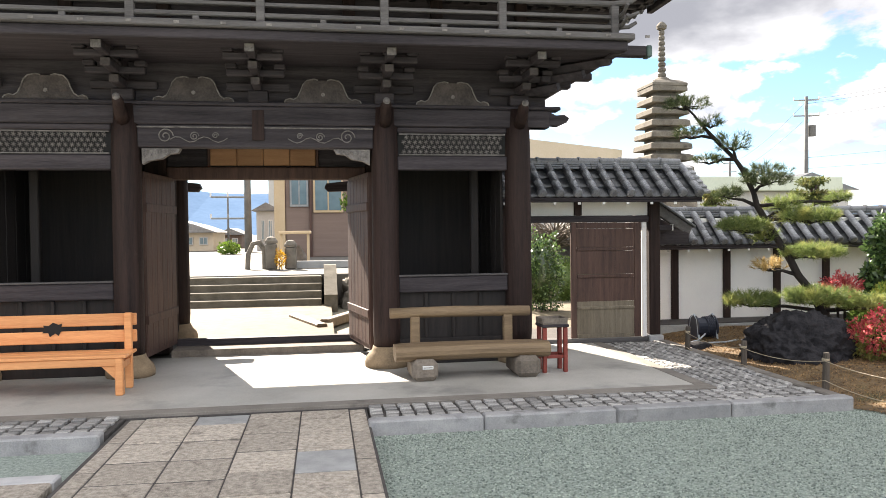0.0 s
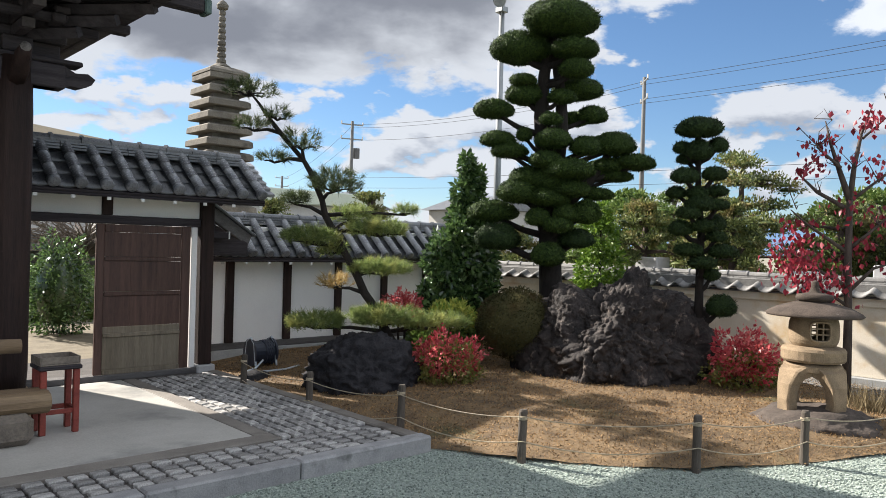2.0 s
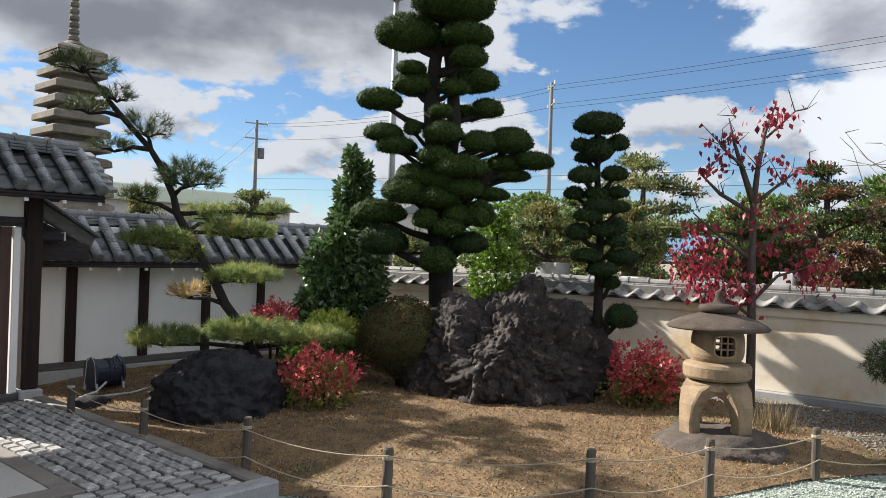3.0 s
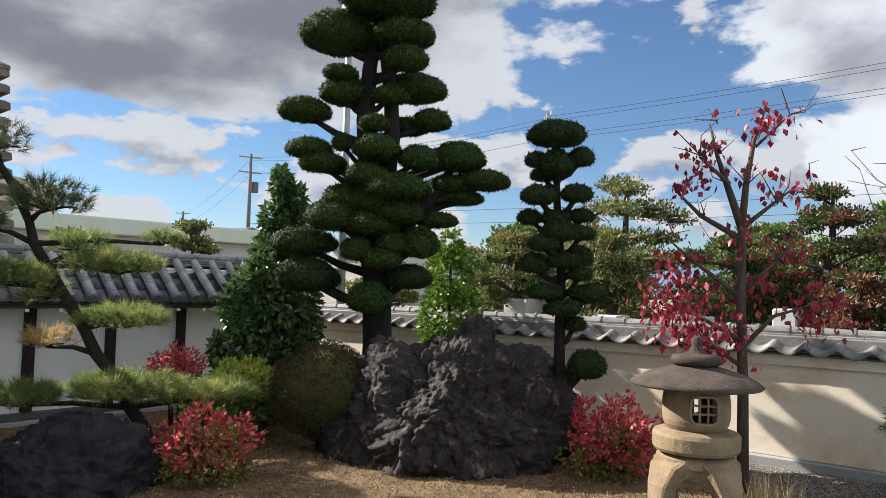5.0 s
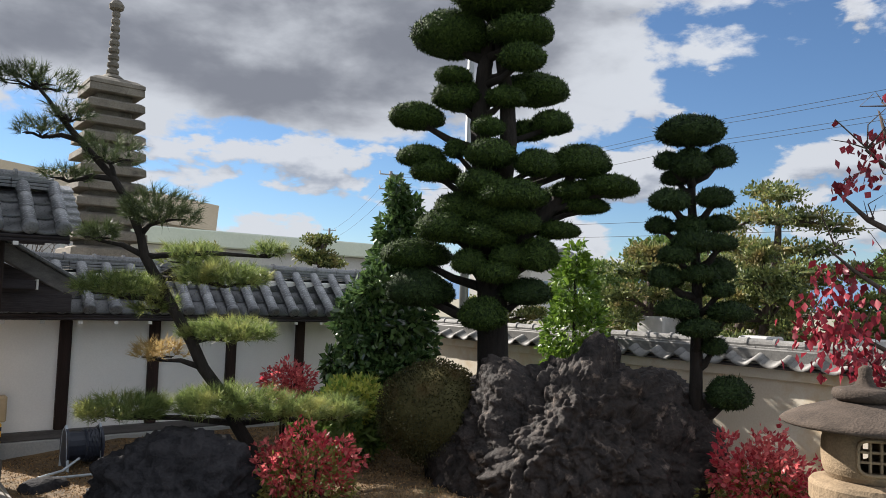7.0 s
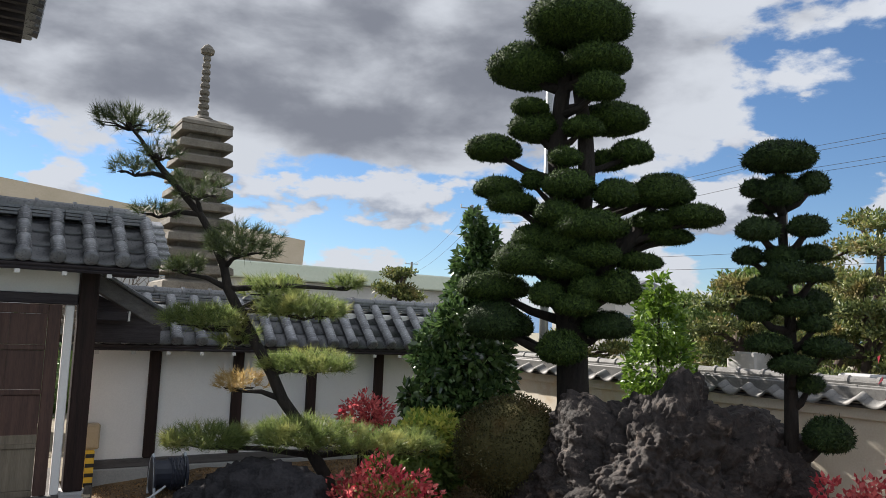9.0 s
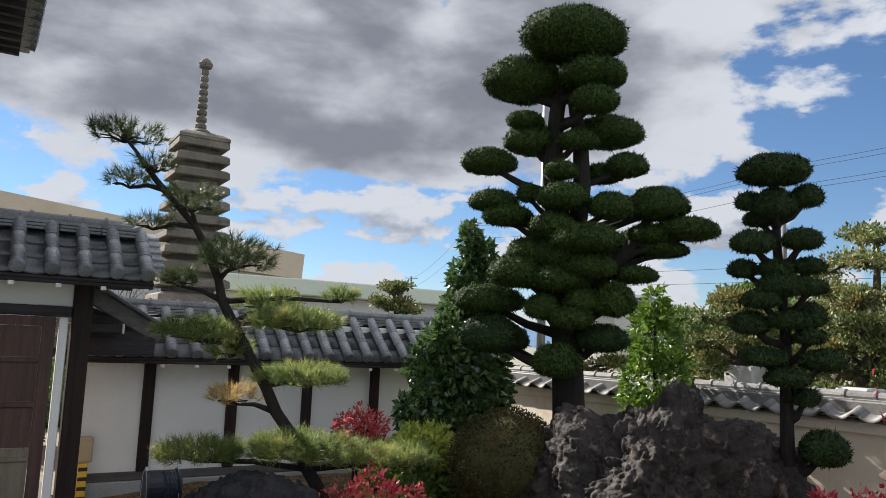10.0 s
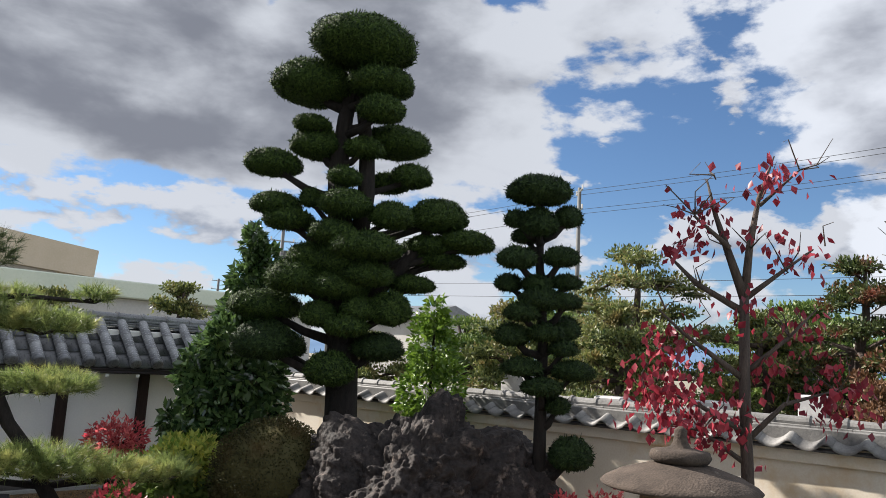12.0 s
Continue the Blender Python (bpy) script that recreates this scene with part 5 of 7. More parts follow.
wpart("lantern_roof", Shape().turned([(0.19, 1.05), (0.34, 1.056), (0.405, 1.058), (0.42, 1.072), (0.395, 1.095), (0.32, 1.135), (0.21, 1.17), (0.12, 1.195), (0.06, 1.20)], (LX, LY, 0), 40, wob=0.02), M_LANTERN_CAP, lan, "lichen-spotted mushroom-shaped roof", True)
fin = wpart("finial", Shape().turned([(0.10, 1.185), (0.15, 1.20), (0.165, 1.225), (0.155, 1.255), (0.10, 1.265), (0.055, 1.275), (0.042, 1.30), (0.034, 1.33), (0.036, 1.365), (0.012, 1.385)], (LX, LY, 0), 24, wob=0.05), M_LANTERN_CAP, lan, smooth=True)


# ---- foliage helpers ----
def leaves(points, normals, size, width, spread, rng, droop=0.0, fold=False):
    """Small pointed leaves at points, turned round their normals."""
    n = len(points)
    d = normals + spread * rng.normal(size=(n, 3))
    d[:, 2] -= droop
    d /= np.linalg.norm(d, axis=1)[:, None] + 1e-9
    side = np.cross(d, rng.normal(size=(n, 3)))
    side /= np.linalg.norm(side, axis=1)[:, None] + 1e-9
    ln = size * rng.uniform(0.65, 1.25, n)[:, None]
    wd = width * rng.uniform(0.7, 1.2, n)[:, None]
    if fold:
        nrm = np.cross(d, side)
        v = np.stack([points, points + d * ln * 0.45 + side * wd + nrm * wd * 0.35, points + d * ln, points + d * ln * 0.45 - side * wd + nrm * wd * 0.35], 1).reshape(-1, 3)
        k = np.arange(n) * 4
        f = np.concatenate([np.stack([k, k + 1, k + 2], 1), np.stack([k, k + 2, k + 3], 1)])
    else:
        v = np.stack([points - side * wd, points + side * wd, points + d * ln], 1).reshape(-1, 3)
        k = np.arange(n) * 3
        f = np.stack([k, k + 1, k + 2], 1)
    return v, f


def mesh_np(name, vs, fs, material):
    me = bpy.data.meshes.new(name)
    v = np.concatenate(vs)
    off, out = 0, []
    for a, b in zip(vs, fs):
        out.append(b + off)
        off += len(a)
    f = np.concatenate(out).astype(np.int32)
    me.vertices.add(len(v))
    me.vertices.foreach_set("co", v.astype(np.float32).ravel())
    me.loops.add(f.size)
    me.loops.foreach_set("vertex_index", f.ravel())
    me.polygons.add(len(f))
    me.polygons.foreach_set("loop_start", np.arange(0, f.size, 3, dtype=np.int32))
    me.update(calc_edges=True)
    me.materials.append(material)
    return me


def pad_shell(c, rx, ry, rz, n, rng, lump=0.16, flat=0.55):
    """Points and normals on a lumpy cushion with a flattened underside."""
    d = rng.normal(size=(n, 3))
    d /= np.linalg.norm(d, axis=1)[:, None]
    ph = rng.uniform(0, 6.28, 6)
    w = 1 + lump * (np.sin(d[:, 0] * 5 + ph[0]) * np.sin(d[:, 1] * 5 + ph[1]) + 0.6 * np.sin(d[:, 0] * 11 + ph[2]) * np.sin(d[:, 1] * 10 + d[:, 2] * 6 + ph[3]))
    r = np.array([rx, ry, rz])
    p = d * r * w[:, None] * rng.uniform(0.86, 1.04, n)[:, None]
    p[:, 2] = np.where(p[:, 2] < 0, p[:, 2] * flat, p[:, 2])
    nn = d / r
    nn /= np.linalg.norm(nn, axis=1)[:, None]
    return p + np.array(c), nn, w


def core(c, rx, ry, rz, flat=0.55, n=14):
    """A closed inner cushion that hides what lies behind the leaves."""
    s = Shape()
    prof = [(max(0.02, math.sin(math.pi * k / 7)), -math.cos(math.pi * k / 7)) for k in range(8)]
    for r, z in prof:
        for k in range(n):
            a = 2 * math.pi * k / n
            s.v.append((c[0] + rx * r * math.cos(a), c[1] + ry * r * math.sin(a), c[2] + rz * (z if z > 0 else z * flat)))
    f = []
    for i in range(7):
        for k in range(n):
            k2 = (k + 1) % n
            a, b, cc, dd = i * n + k, i * n + k2, (i + 1) * n + k2, (i + 1) * n + k
            f += [(a, b, cc), (a, cc, dd)]
    return np.array(s.v), np.array(f)


SIDE = np.array((0.852, -0.523))
DEEP = np.array((0.523, 0.852))


def place(base, u, z, v=0.0, side=SIDE, deep=DEEP):
    q = np.array(base) + side * u + deep * v
    return (float(q[0]), float(q[1]), z)


def shingled(points, normals, size, width, rng, lift=0.3):
    """Small pointed leaves lying over one another like shingles on a cushion."""
    n = len(points)
    t = np.cross(normals, rng.normal(size=(n, 3)))
    t /= np.linalg.norm(t, axis=1)[:, None] + 1e-9
    d = t + normals * np.clip(rng.normal(lift, 0.22, n), -0.1, 1.2)[:, None]
    d /= np.linalg.norm(d, axis=1)[:, None]
    side = np.cross(normals + 0.2 * rng.normal(size=(n, 3)), d)
    side /= np.linalg.norm(side, axis=1)[:, None] + 1e-9
    ln = size * rng.uniform(0.6, 1.25, n)[:, None]
    wd = width * rng.uniform(0.7, 1.2, n)[:, None]
    v = np.stack([points - side * wd, points + side * wd, points + d * ln], 1).reshape(-1, 3)
    k = np.arange(n) * 3
    return v, np.stack([k, k + 1, k + 2], 1)


def cloud_tree(name, label, base, deep, trunk, pads, leaf, dark, seed, density=13000, depth_spread=0.32, size=0.033, width=0.0075, filler=0.35, leaders=()):
    """A clipped tree: a bent trunk, limbs and cushions of small leaves with flattened undersides."""
    rng = np.random.default_rng(seed)
    side = np.array((deep[1], -deep[0]))
    tree = thing(name, label, "tree", (base[0], base[1], 0))
    wpart("trunk", Shape().tube([place(base, u, z, 0, side, deep) for u, z, r in trunk], [r for u, z, r in trunk], 16, wob=0.14), M_BARK, tree, smooth=True)
    for stem in leaders:
        wpart("leader", Shape().tube([place(base, u, z, 0, side, deep) for u, z, r in stem], [r for u, z, r in stem], 12, wob=0.15), M_BARK, tree, smooth=True)
    all_pads = []
    for u, z, rw, rh in pads:
        v = rng.uniform(-depth_spread, depth_spread) * (1.0 if abs(u) < 0.4 else 0.55)
        v = -abs(v) - 0.1 if abs(u) < 0.26 and rw > 0.14 else v
        all_pads.append((u, z, rw, max(0.06, rh), v))
        if rng.random() < filler:
            all_pads.append((u * 0.8, z - 0.03, rw * 0.72, rh * 0.75, v + rw * 1.1))
    for u, z, rw, rh, v in all_pads:
        k = 1 + v / 7.0
        u, z = u * k, 1.65 + (z - 1.65) * k
        c = place(base, u, z, v, side, deep)
        low = (c[0], c[1], c[2] - rh * 0.22)
        rx, ry, up = rw * 0.99, rw * rng.uniform(0.85, 0.98), rh * 1.05
        area = 2.2 * math.pi * rx * ry + 3.2 * (rx + ry) * rh
        vs, fs = [], []
        p, nn, w = pad_shell(low, rx, ry, up, int(area * density), rng, 0.05, 0.6)
        for a, b in (shingled(p, nn, size, width, rng), core(low, rx * 0.93, ry * 0.93, up * 0.93, 0.6, 20)):
            vs.append(a)
            fs.append(b)
        p, nn, w = pad_shell(low, rx, ry, up, int(area * density * 0.09), rng, 0.05, 0.6)
        nn[:, 2] += 0.3
        a, b = leaves(p, nn, size * 1.25, width * 0.8, 0.5, rng)
        # low pads at random get the darker leaf, shade painted into colour
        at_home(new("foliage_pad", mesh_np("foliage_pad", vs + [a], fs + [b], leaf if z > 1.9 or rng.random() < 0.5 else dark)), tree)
        # limb from the trunk to the pad
        tz = min(max(z - 0.14 - 0.25 * abs(u), trunk[0][1] + 0.1), trunk[-1][1])
        i = min(max(k for k in range(len(trunk)) if trunk[k][1] <= tz + 1e-6), len(trunk) - 2)
        w0 = (tz - trunk[i][1]) / (trunk[i + 1][1] - trunk[i][1])
        a = Vector(place(base, trunk[i][0] * (1 - w0) + trunk[i + 1][0] * w0, tz, 0, side, deep))
        b = Vector((c[0], c[1], c[2] - rh * 0.35))
        if (b - a).length > 0.15:
            rr = 0.022 + 0.022 * rw / 0.4
            mid = a.lerp(b, 0.5) + Vector((0, 0, -0.04))
            wpart("limb", Shape().tube([a, mid, b], [rr * 1.3, rr, rr * 0.6], 8, wob=0.15), M_BARK, tree, smooth=True)
            for q in range(4):
                an = rng.uniform(0, 6.283)
                wpart("twig", Shape().tube([mid.lerp(b, 0.5), b + Vector((math.cos(an) * rx * 0.6, math.sin(an) * ry * 0.6, -rh * 0.05))], [rr * 0.5, rr * 0.25], 5), M_BARK, tree)
    return tree


MAKI_CROWN = [(-0.04, 4.68, 0.5, 0.24), (-0.5, 4.23, 0.41, 0.23), (0.15, 4.29, 0.31, 0.15), (0.17, 4.03, 0.22, 0.14), (0.29, 3.7, 0.35, 0.17), (0.02, 3.63, 0.19, 0.1),
              (-0.42, 3.63, 0.27, 0.17), (-0.49, 3.83, 0.18, 0.08), (-0.83, 3.42, 0.27, 0.14), (0.47, 3.38, 0.2, 0.13), (0.26, 3.3, 0.2, 0.11)]
MAKI_WAIST = [(-0.77, 3.03, 0.24, 0.12), (-0.63, 2.89, 0.24, 0.11), (-0.45, 3.11, 0.1, 0.1), (-0.11, 3.08, 0.25, 0.14), (0.76, 3.01, 0.29, 0.18), (0.33, 2.99, 0.21, 0.14),
              (1.04, 2.78, 0.27, 0.12), (0.68, 2.72, 0.23, 0.11), (0.79, 2.59, 0.25, 0.09), (0.1, 2.68, 0.33, 0.15), (-0.39, 2.56, 0.23, 0.14)]
MAKI_SKIRT = [(-0.79, 2.09, 0.35, 0.16), (-0.76, 1.76, 0.3, 0.2), (-0.49, 2.36, 0.32, 0.18), (0.54, 2.35, 0.22, 0.09), (0.37, 2.12, 0.19, 0.18), (0.1, 2.1, 0.18, 0.12),
              (0.27, 1.76, 0.24, 0.14), (-0.14, 1.54, 0.22, 0.17), (-0.28, 2.03, 0.17, 0.13), (-0.09, 2.54, 0.33, 0.22)]
MAKI_HEART = [(-0.12, 2.30, 0.28, 0.14), (0.14, 2.42, 0.24, 0.12), (-0.20, 2.80, 0.22, 0.12), (-0.14, 3.34, 0.16, 0.09), (-0.02, 1.94, 0.2, 0.11)]
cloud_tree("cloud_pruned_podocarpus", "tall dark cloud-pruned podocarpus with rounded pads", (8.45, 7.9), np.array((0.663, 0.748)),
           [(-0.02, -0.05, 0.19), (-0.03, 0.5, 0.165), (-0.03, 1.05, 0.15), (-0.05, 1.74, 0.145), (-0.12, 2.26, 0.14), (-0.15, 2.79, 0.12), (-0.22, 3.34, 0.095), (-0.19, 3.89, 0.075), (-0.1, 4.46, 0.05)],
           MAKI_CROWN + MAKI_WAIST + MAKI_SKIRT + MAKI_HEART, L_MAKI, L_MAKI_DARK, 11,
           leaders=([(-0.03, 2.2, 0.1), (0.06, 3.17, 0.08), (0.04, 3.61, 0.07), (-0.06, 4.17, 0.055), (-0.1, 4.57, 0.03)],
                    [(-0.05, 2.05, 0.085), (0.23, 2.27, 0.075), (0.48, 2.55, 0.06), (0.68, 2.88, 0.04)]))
SMALL_PADS = [(0.08, 3.13, 0.27, 0.13), (-0.09, 2.88, 0.12, 0.08), (0.09, 2.86, 0.16, 0.13), (0.32, 2.91, 0.12, 0.1), (-0.02, 2.74, 0.14, 0.07), (-0.08, 2.55, 0.16, 0.1), (0.28, 2.57, 0.16, 0.09),
              (-0.15, 2.34, 0.12, 0.08), (0.32, 2.36, 0.13, 0.07), (0.09, 2.34, 0.14, 0.08), (0.13, 2.21, 0.18, 0.1), (-0.02, 2.1, 0.15, 0.08), (0.33, 2.2, 0.13, 0.07), (-0.1, 1.91, 0.15, 0.1),
              (0.17, 1.94, 0.15, 0.08), (0.32, 1.98, 0.13, 0.11), (-0.01, 1.65, 0.17, 0.08), (0.32, 1.82, 0.12, 0.07), (0.4, 1.64, 0.17, 0.09), (0.16, 1.5, 0.17, 0.08), (0.28, 1.36, 0.11, 0.08), (0.4, 0.99, 0.18, 0.15)]
cloud_tree("small_cloud_pruned_tree", "slender dark cloud-pruned conifer behind the rock", (9.0, 6.3), np.array((0.818, 0.575)),
           [(0.15, -0.03, 0.065), (0.15, 1.12, 0.05), (0.15, 1.86, 0.042), (0.1, 2.5, 0.034), (0.09, 3.03, 0.022)], SMALL_PADS, L_MAKI_DARK, L_MAKI_DARK, 12, depth_spread=0.12, filler=0.15)


# ---- bent pine ----
def needle_pad(c, rx, ry, rz, rng, tufts, length=0.085, width=0.0024, per=30):
    """Bottlebrush tufts of needles standing on the twigs of a pad."""
    a, r = rng.uniform(0, 6.283, tufts), np.sqrt(rng.uniform(0, 1, tufts))
    swell = np.sin(a * 3 + rng.uniform(0, 6)) * 0.18 + 1
    p = np.stack([c[0] + rx * r * swell * np.cos(a), c[1] + ry * r * swell * np.sin(a), c[2] + rz * (rng.uniform(-0.55, 0.8, tufts)) * np.sqrt(1 - 0.75 * r * r)], 1)
    axis = np.stack([np.cos(a) * r * 0.9, np.sin(a) * r * 0.9, rng.uniform(0.35, 1.0, tufts)], 1)
    axis /= np.linalg.norm(axis, axis=1)[:, None]
    along = rng.uniform(0, 0.055, (tufts, per, 1))
    pp = (p[:, None] + axis[:, None] * along).reshape(-1, 3)
    return leaves(pp, np.repeat(axis * 0.75, per, 0), length, width, 0.5, rng)


pine_rng = np.random.default_rng(21)
PINE_BASE, PINE_DEEP, PINE_SIDE = (5.9, 8.6), np.array((0.335, 0.942)), np.array((0.942, -0.335))
pine = thing("garden_pine", "leaning black pine trained into flat needle pads", "tree", (6.3, 8.45, 0))
trunk_uz = [(0.50, -0.05, 0.075), (0.48, 0.15, 0.07), (0.41, 0.39, 0.062), (0.29, 0.59, 0.06), (0.14, 0.87, 0.056), (0.01, 1.04, 0.052), (-0.09, 1.25, 0.05), (-0.25, 1.52, 0.048), (-0.38, 1.75, 0.046),
            (-0.48, 1.92, 0.043), (-0.52, 2.09, 0.04), (-0.65, 2.38, 0.036), (-0.74, 2.52, 0.033), (-1.0, 2.8, 0.028), (-1.14, 2.96, 0.024), (-1.24, 3.1, 0.018), (-1.34, 3.21, 0.012)]
wpart("trunk", Shape().tube([place(PINE_BASE, u, z, 0, PINE_SIDE, PINE_DEEP) for u, z, r in trunk_uz], [r * 0.86 for u, z, r in trunk_uz], 12, wob=0.22), M_BARK, pine, smooth=True)
PINE_PADS = [(-1.35, 3.26, 0.31, 0.11), (-1.06, 2.99, 0.15, 0.1), (-1.28, 2.88, 0.2, 0.09), (-0.77, 2.73, 0.25, 0.16), (-1.06, 2.53, 0.18, 0.07), (-0.4, 2.29, 0.32, 0.18), (-0.82, 2.09, 0.16, 0.08),
             (-0.14, 1.94, 0.25, 0.12), (0.15, 1.78, 0.4, 0.12), (0.49, 2.02, 0.12, 0.07), (-0.63, 1.67, 0.33, 0.12), (-0.38, 1.54, 0.16, 0.09), (0.23, 1.33, 0.39, 0.11), (-0.34, 1.17, 0.19, 0.1),
             (-0.58, 0.73, 0.35, 0.12), (0.21, 0.77, 0.47, 0.15), (0.75, 0.70, 0.3, 0.12), (1.12, 0.68, 0.27, 0.12)]
for i, (u, z, rw, rh) in enumerate(PINE_PADS):
    c = place(PINE_BASE, u, z - 0.03, pine_rng.uniform(-0.12, 0.12), PINE_SIDE, PINE_DEEP)
    rx, ry = rw * 0.86, rw * 0.66
    tufts = int((300 * rw * rw / 0.09 + 40) * (0.24 if i < 5 else 0.26 if i == 13 else 0.42 if i < 8 else 0.46))
    v, f = needle_pad(c, rx, ry, rh * 1.1, pine_rng, tufts)
    # the seven upper pads take the shade-darkened needle colour
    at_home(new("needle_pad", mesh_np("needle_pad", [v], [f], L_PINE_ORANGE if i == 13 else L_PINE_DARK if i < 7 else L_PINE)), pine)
    tz = z - 0.10
    k = min(range(len(trunk_uz)), key=lambda q: abs(trunk_uz[q][1] - tz) + 0.6 * abs(trunk_uz[q][0] - u))
    a = Vector(place(PINE_BASE, trunk_uz[k][0], trunk_uz[k][1], 0, PINE_SIDE, PINE_DEEP))
    b = Vector((c[0], c[1], c[2] - rh * 0.45))
    wpart("branch", Shape().tube([a, (a + b) / 2 + Vector((0, 0, 0.03)), b], [0.026, 0.02, 0.012], 7, wob=0.25), M_BARK, pine, smooth=True)
    for q in range(9):
        an = q * 0.7 + pine_rng.uniform(-0.3, 0.3)
        e = b + Vector((math.cos(an) * rx * 0.8, math.sin(an) * ry * 0.8, rh * 0.25))
        m1 = b.lerp(e, 0.5) + Vector((pine_rng.uniform(-0.02, 0.02), pine_rng.uniform(-0.02, 0.02), 0.015))
        wpart("twig", Shape().tube([b, m1, e], [0.010, 0.007, 0.004], 5), M_BARK, pine)


# ---- shrubs ----
def shrub(name, label, at, r, leaf, seed, n, size, width, lump=0.22, fold=True, flat=0.8, spread=0.6, stems=5, inner=0.8, category="shrub", droop=0.0):
    rng = np.random.default_rng(seed)
    ob = thing(name, label, category, (at[0], at[1], 0))
    p, nn, w = pad_shell(at, r[0], r[1], r[2], n, rng, lump, flat)
    lv, lf = leaves(p, nn, size, width, spread, rng, droop, fold)
    vs, fs = [lv], [lf]
    if inner:
        cv, cf = core(at, r[0] * inner, r[1] * inner, r[2] * inner, flat)
        vs.append(cv)
        fs.append(cf)
    at_home(new("foliage", mesh_np("foliage", vs, fs, leaf)), ob)
    for k in range(stems):
        a = 6.283 * k / max(stems, 1)
        wpart("stem", Shape().tube([(at[0] + 0.05 * math.cos(a), at[1] + 0.05 * math.sin(a), -0.02), (at[0] + r[0] * 0.35 * math.cos(a), at[1] + r[1] * 0.35 * math.sin(a), at[2])], [0.014, 0.008], 6), M_BARK, ob)
    return ob


shrub("clipped_bush", "round clipped brownish-green bush", (7.74, 7.88, 0.66), (0.49, 0.49, 0.45), L_BOX, 31, 16000, 0.022, 0.008, 0.04, True, 0.95, 0.5, 4, 0.93)
nan = shrub("nandina_shrub", "low nandina shrub with crimson leaves", (6.38, 7.72, 0.38), (0.35, 0.33, 0.22), L_NANDINA, 32, 1900, 0.05, 0.015, 0.5, True, 0.7, 0.7, 6, 0.0)
nan = shrub("nandina_shrub", "low nandina shrub with bright red leaves", (8.95, 5.52, 0.44), (0.30, 0.30, 0.25), L_NANDINA, 33, 2300, 0.052, 0.016, 0.5, True, 0.8, 0.7, 6, 0.0)
for k, (sx, sy, sz) in enumerate(((6.38, 7.62, 0.28), (8.93, 5.50, 0.26))):
    shrub("nandina_undergrowth", "green lower leaves of the nandina", (sx, sy, sz), (0.34, 0.34, 0.24), L_NANDINA_GREEN, 40 + k, 2000, 0.045, 0.012, 0.3, True, 0.8, 0.7, 3, 0.0)
shrub("red_maple_shrub", "small bright red maple by the wall", (6.97, 9.2, 0.80), (0.19, 0.18, 0.16), L_NANDINA, 34, 1300, 0.055, 0.012, 0.5, True, 0.8, 0.7, 4, 0.0)
shrub("variegated_shrub", "low shrub with yellow-edged green leaves", (7.42, 8.72, 0.66), (0.30, 0.28, 0.20), L_YELLOW, 35, 2600, 0.075, 0.018, 0.22, True, 0.8, 0.6, 5, 0.75)
shrub("low_green_shrub", "dark green broadleaf shrub under the pine", (7.28, 8.72, 0.40), (0.46, 0.38, 0.30), L_HEDGE, 36, 3200, 0.08, 0.02, 0.22, True, 0.8, 0.6, 4, 0.75)

cam_tree = thing("camellia", "tall glossy dark-green camellia at the wall's end", "tree", (8.3, 9.4, 0))
crng = np.random.default_rng(51)
vs, fs = [], []
clumps = [(8.30, 9.4, 2.30, 0.20, 0.28, 800), (8.42, 9.42, 2.58, 0.16, 0.2, 500), (8.28, 9.4, 2.78, 0.10, 0.16, 260), (8.36, 9.38, 1.95, 0.30, 0.30, 1500), (8.12, 9.36, 2.02, 0.16, 0.18, 420)]
for k in range(22):
    zc = 0.42 + 1.32 * k / 21
    rr = 0.60 - 0.16 * k / 21
    an = k * 2.4
    clumps.append((8.10 + rr * 0.75 * math.cos(an), 9.32 + rr * 0.55 * math.sin(an), zc + crng.uniform(-0.1, 0.1), crng.uniform(0.15, 0.32), crng.uniform(0.14, 0.24), 430))
for cx, cy, cz, ra, rb, n in clumps:
    p, nn, w = pad_shell((cx, cy, cz), ra, ra * 0.9, rb, n, crng, 0.25, 0.9)
    v, f = leaves(p, nn, 0.10, 0.028, 0.75, crng, 0.15, True)
    vs.append(v)
    fs.append(f)
    v, f = core((cx, cy, cz), ra * 0.66, ra * 0.6, rb * 0.7, 0.9)
    vs.append(v)
    fs.append(f)
at_home(new("crown", mesh_np("crown", vs, fs, L_CAMELLIA)), cam_tree)
wpart("trunk", Shape().tube([(8.3, 9.4, -0.02), (8.32, 9.4, 1.2), (8.35, 9.4, 2.7)], [0.05, 0.04, 0.02], 8), M_BARK, cam_tree)

bright = thing("bright_shrub", "upright shrub with bright yellow-green leaves", "shrub", (9.75, 8.1, 0))
vs, fs = [], []
for cz, ra, rb, n in ((0.75, 0.36, 0.5, 1800), (1.3, 0.34, 0.4, 1700), (1.75, 0.24, 0.35, 1100), (2.1, 0.12, 0.2, 400)):
    p, nn, w = pad_shell((9.75, 8.1, cz), ra, ra, rb, n, crng, 0.3, 0.9)
    v, f = leaves(p, nn, 0.075, 0.02, 0.6, crng, 0.15, True)
    vs.append(v)
    fs.append(f)
at_home(new("crown", mesh_np("crown", vs, fs, L_BRIGHT)), bright)
wpart("trunk", Shape().tube([(9.75, 8.1, -0.02), (9.75, 8.1, 2.1)], [0.03, 0.012], 8), M_BARK, bright)

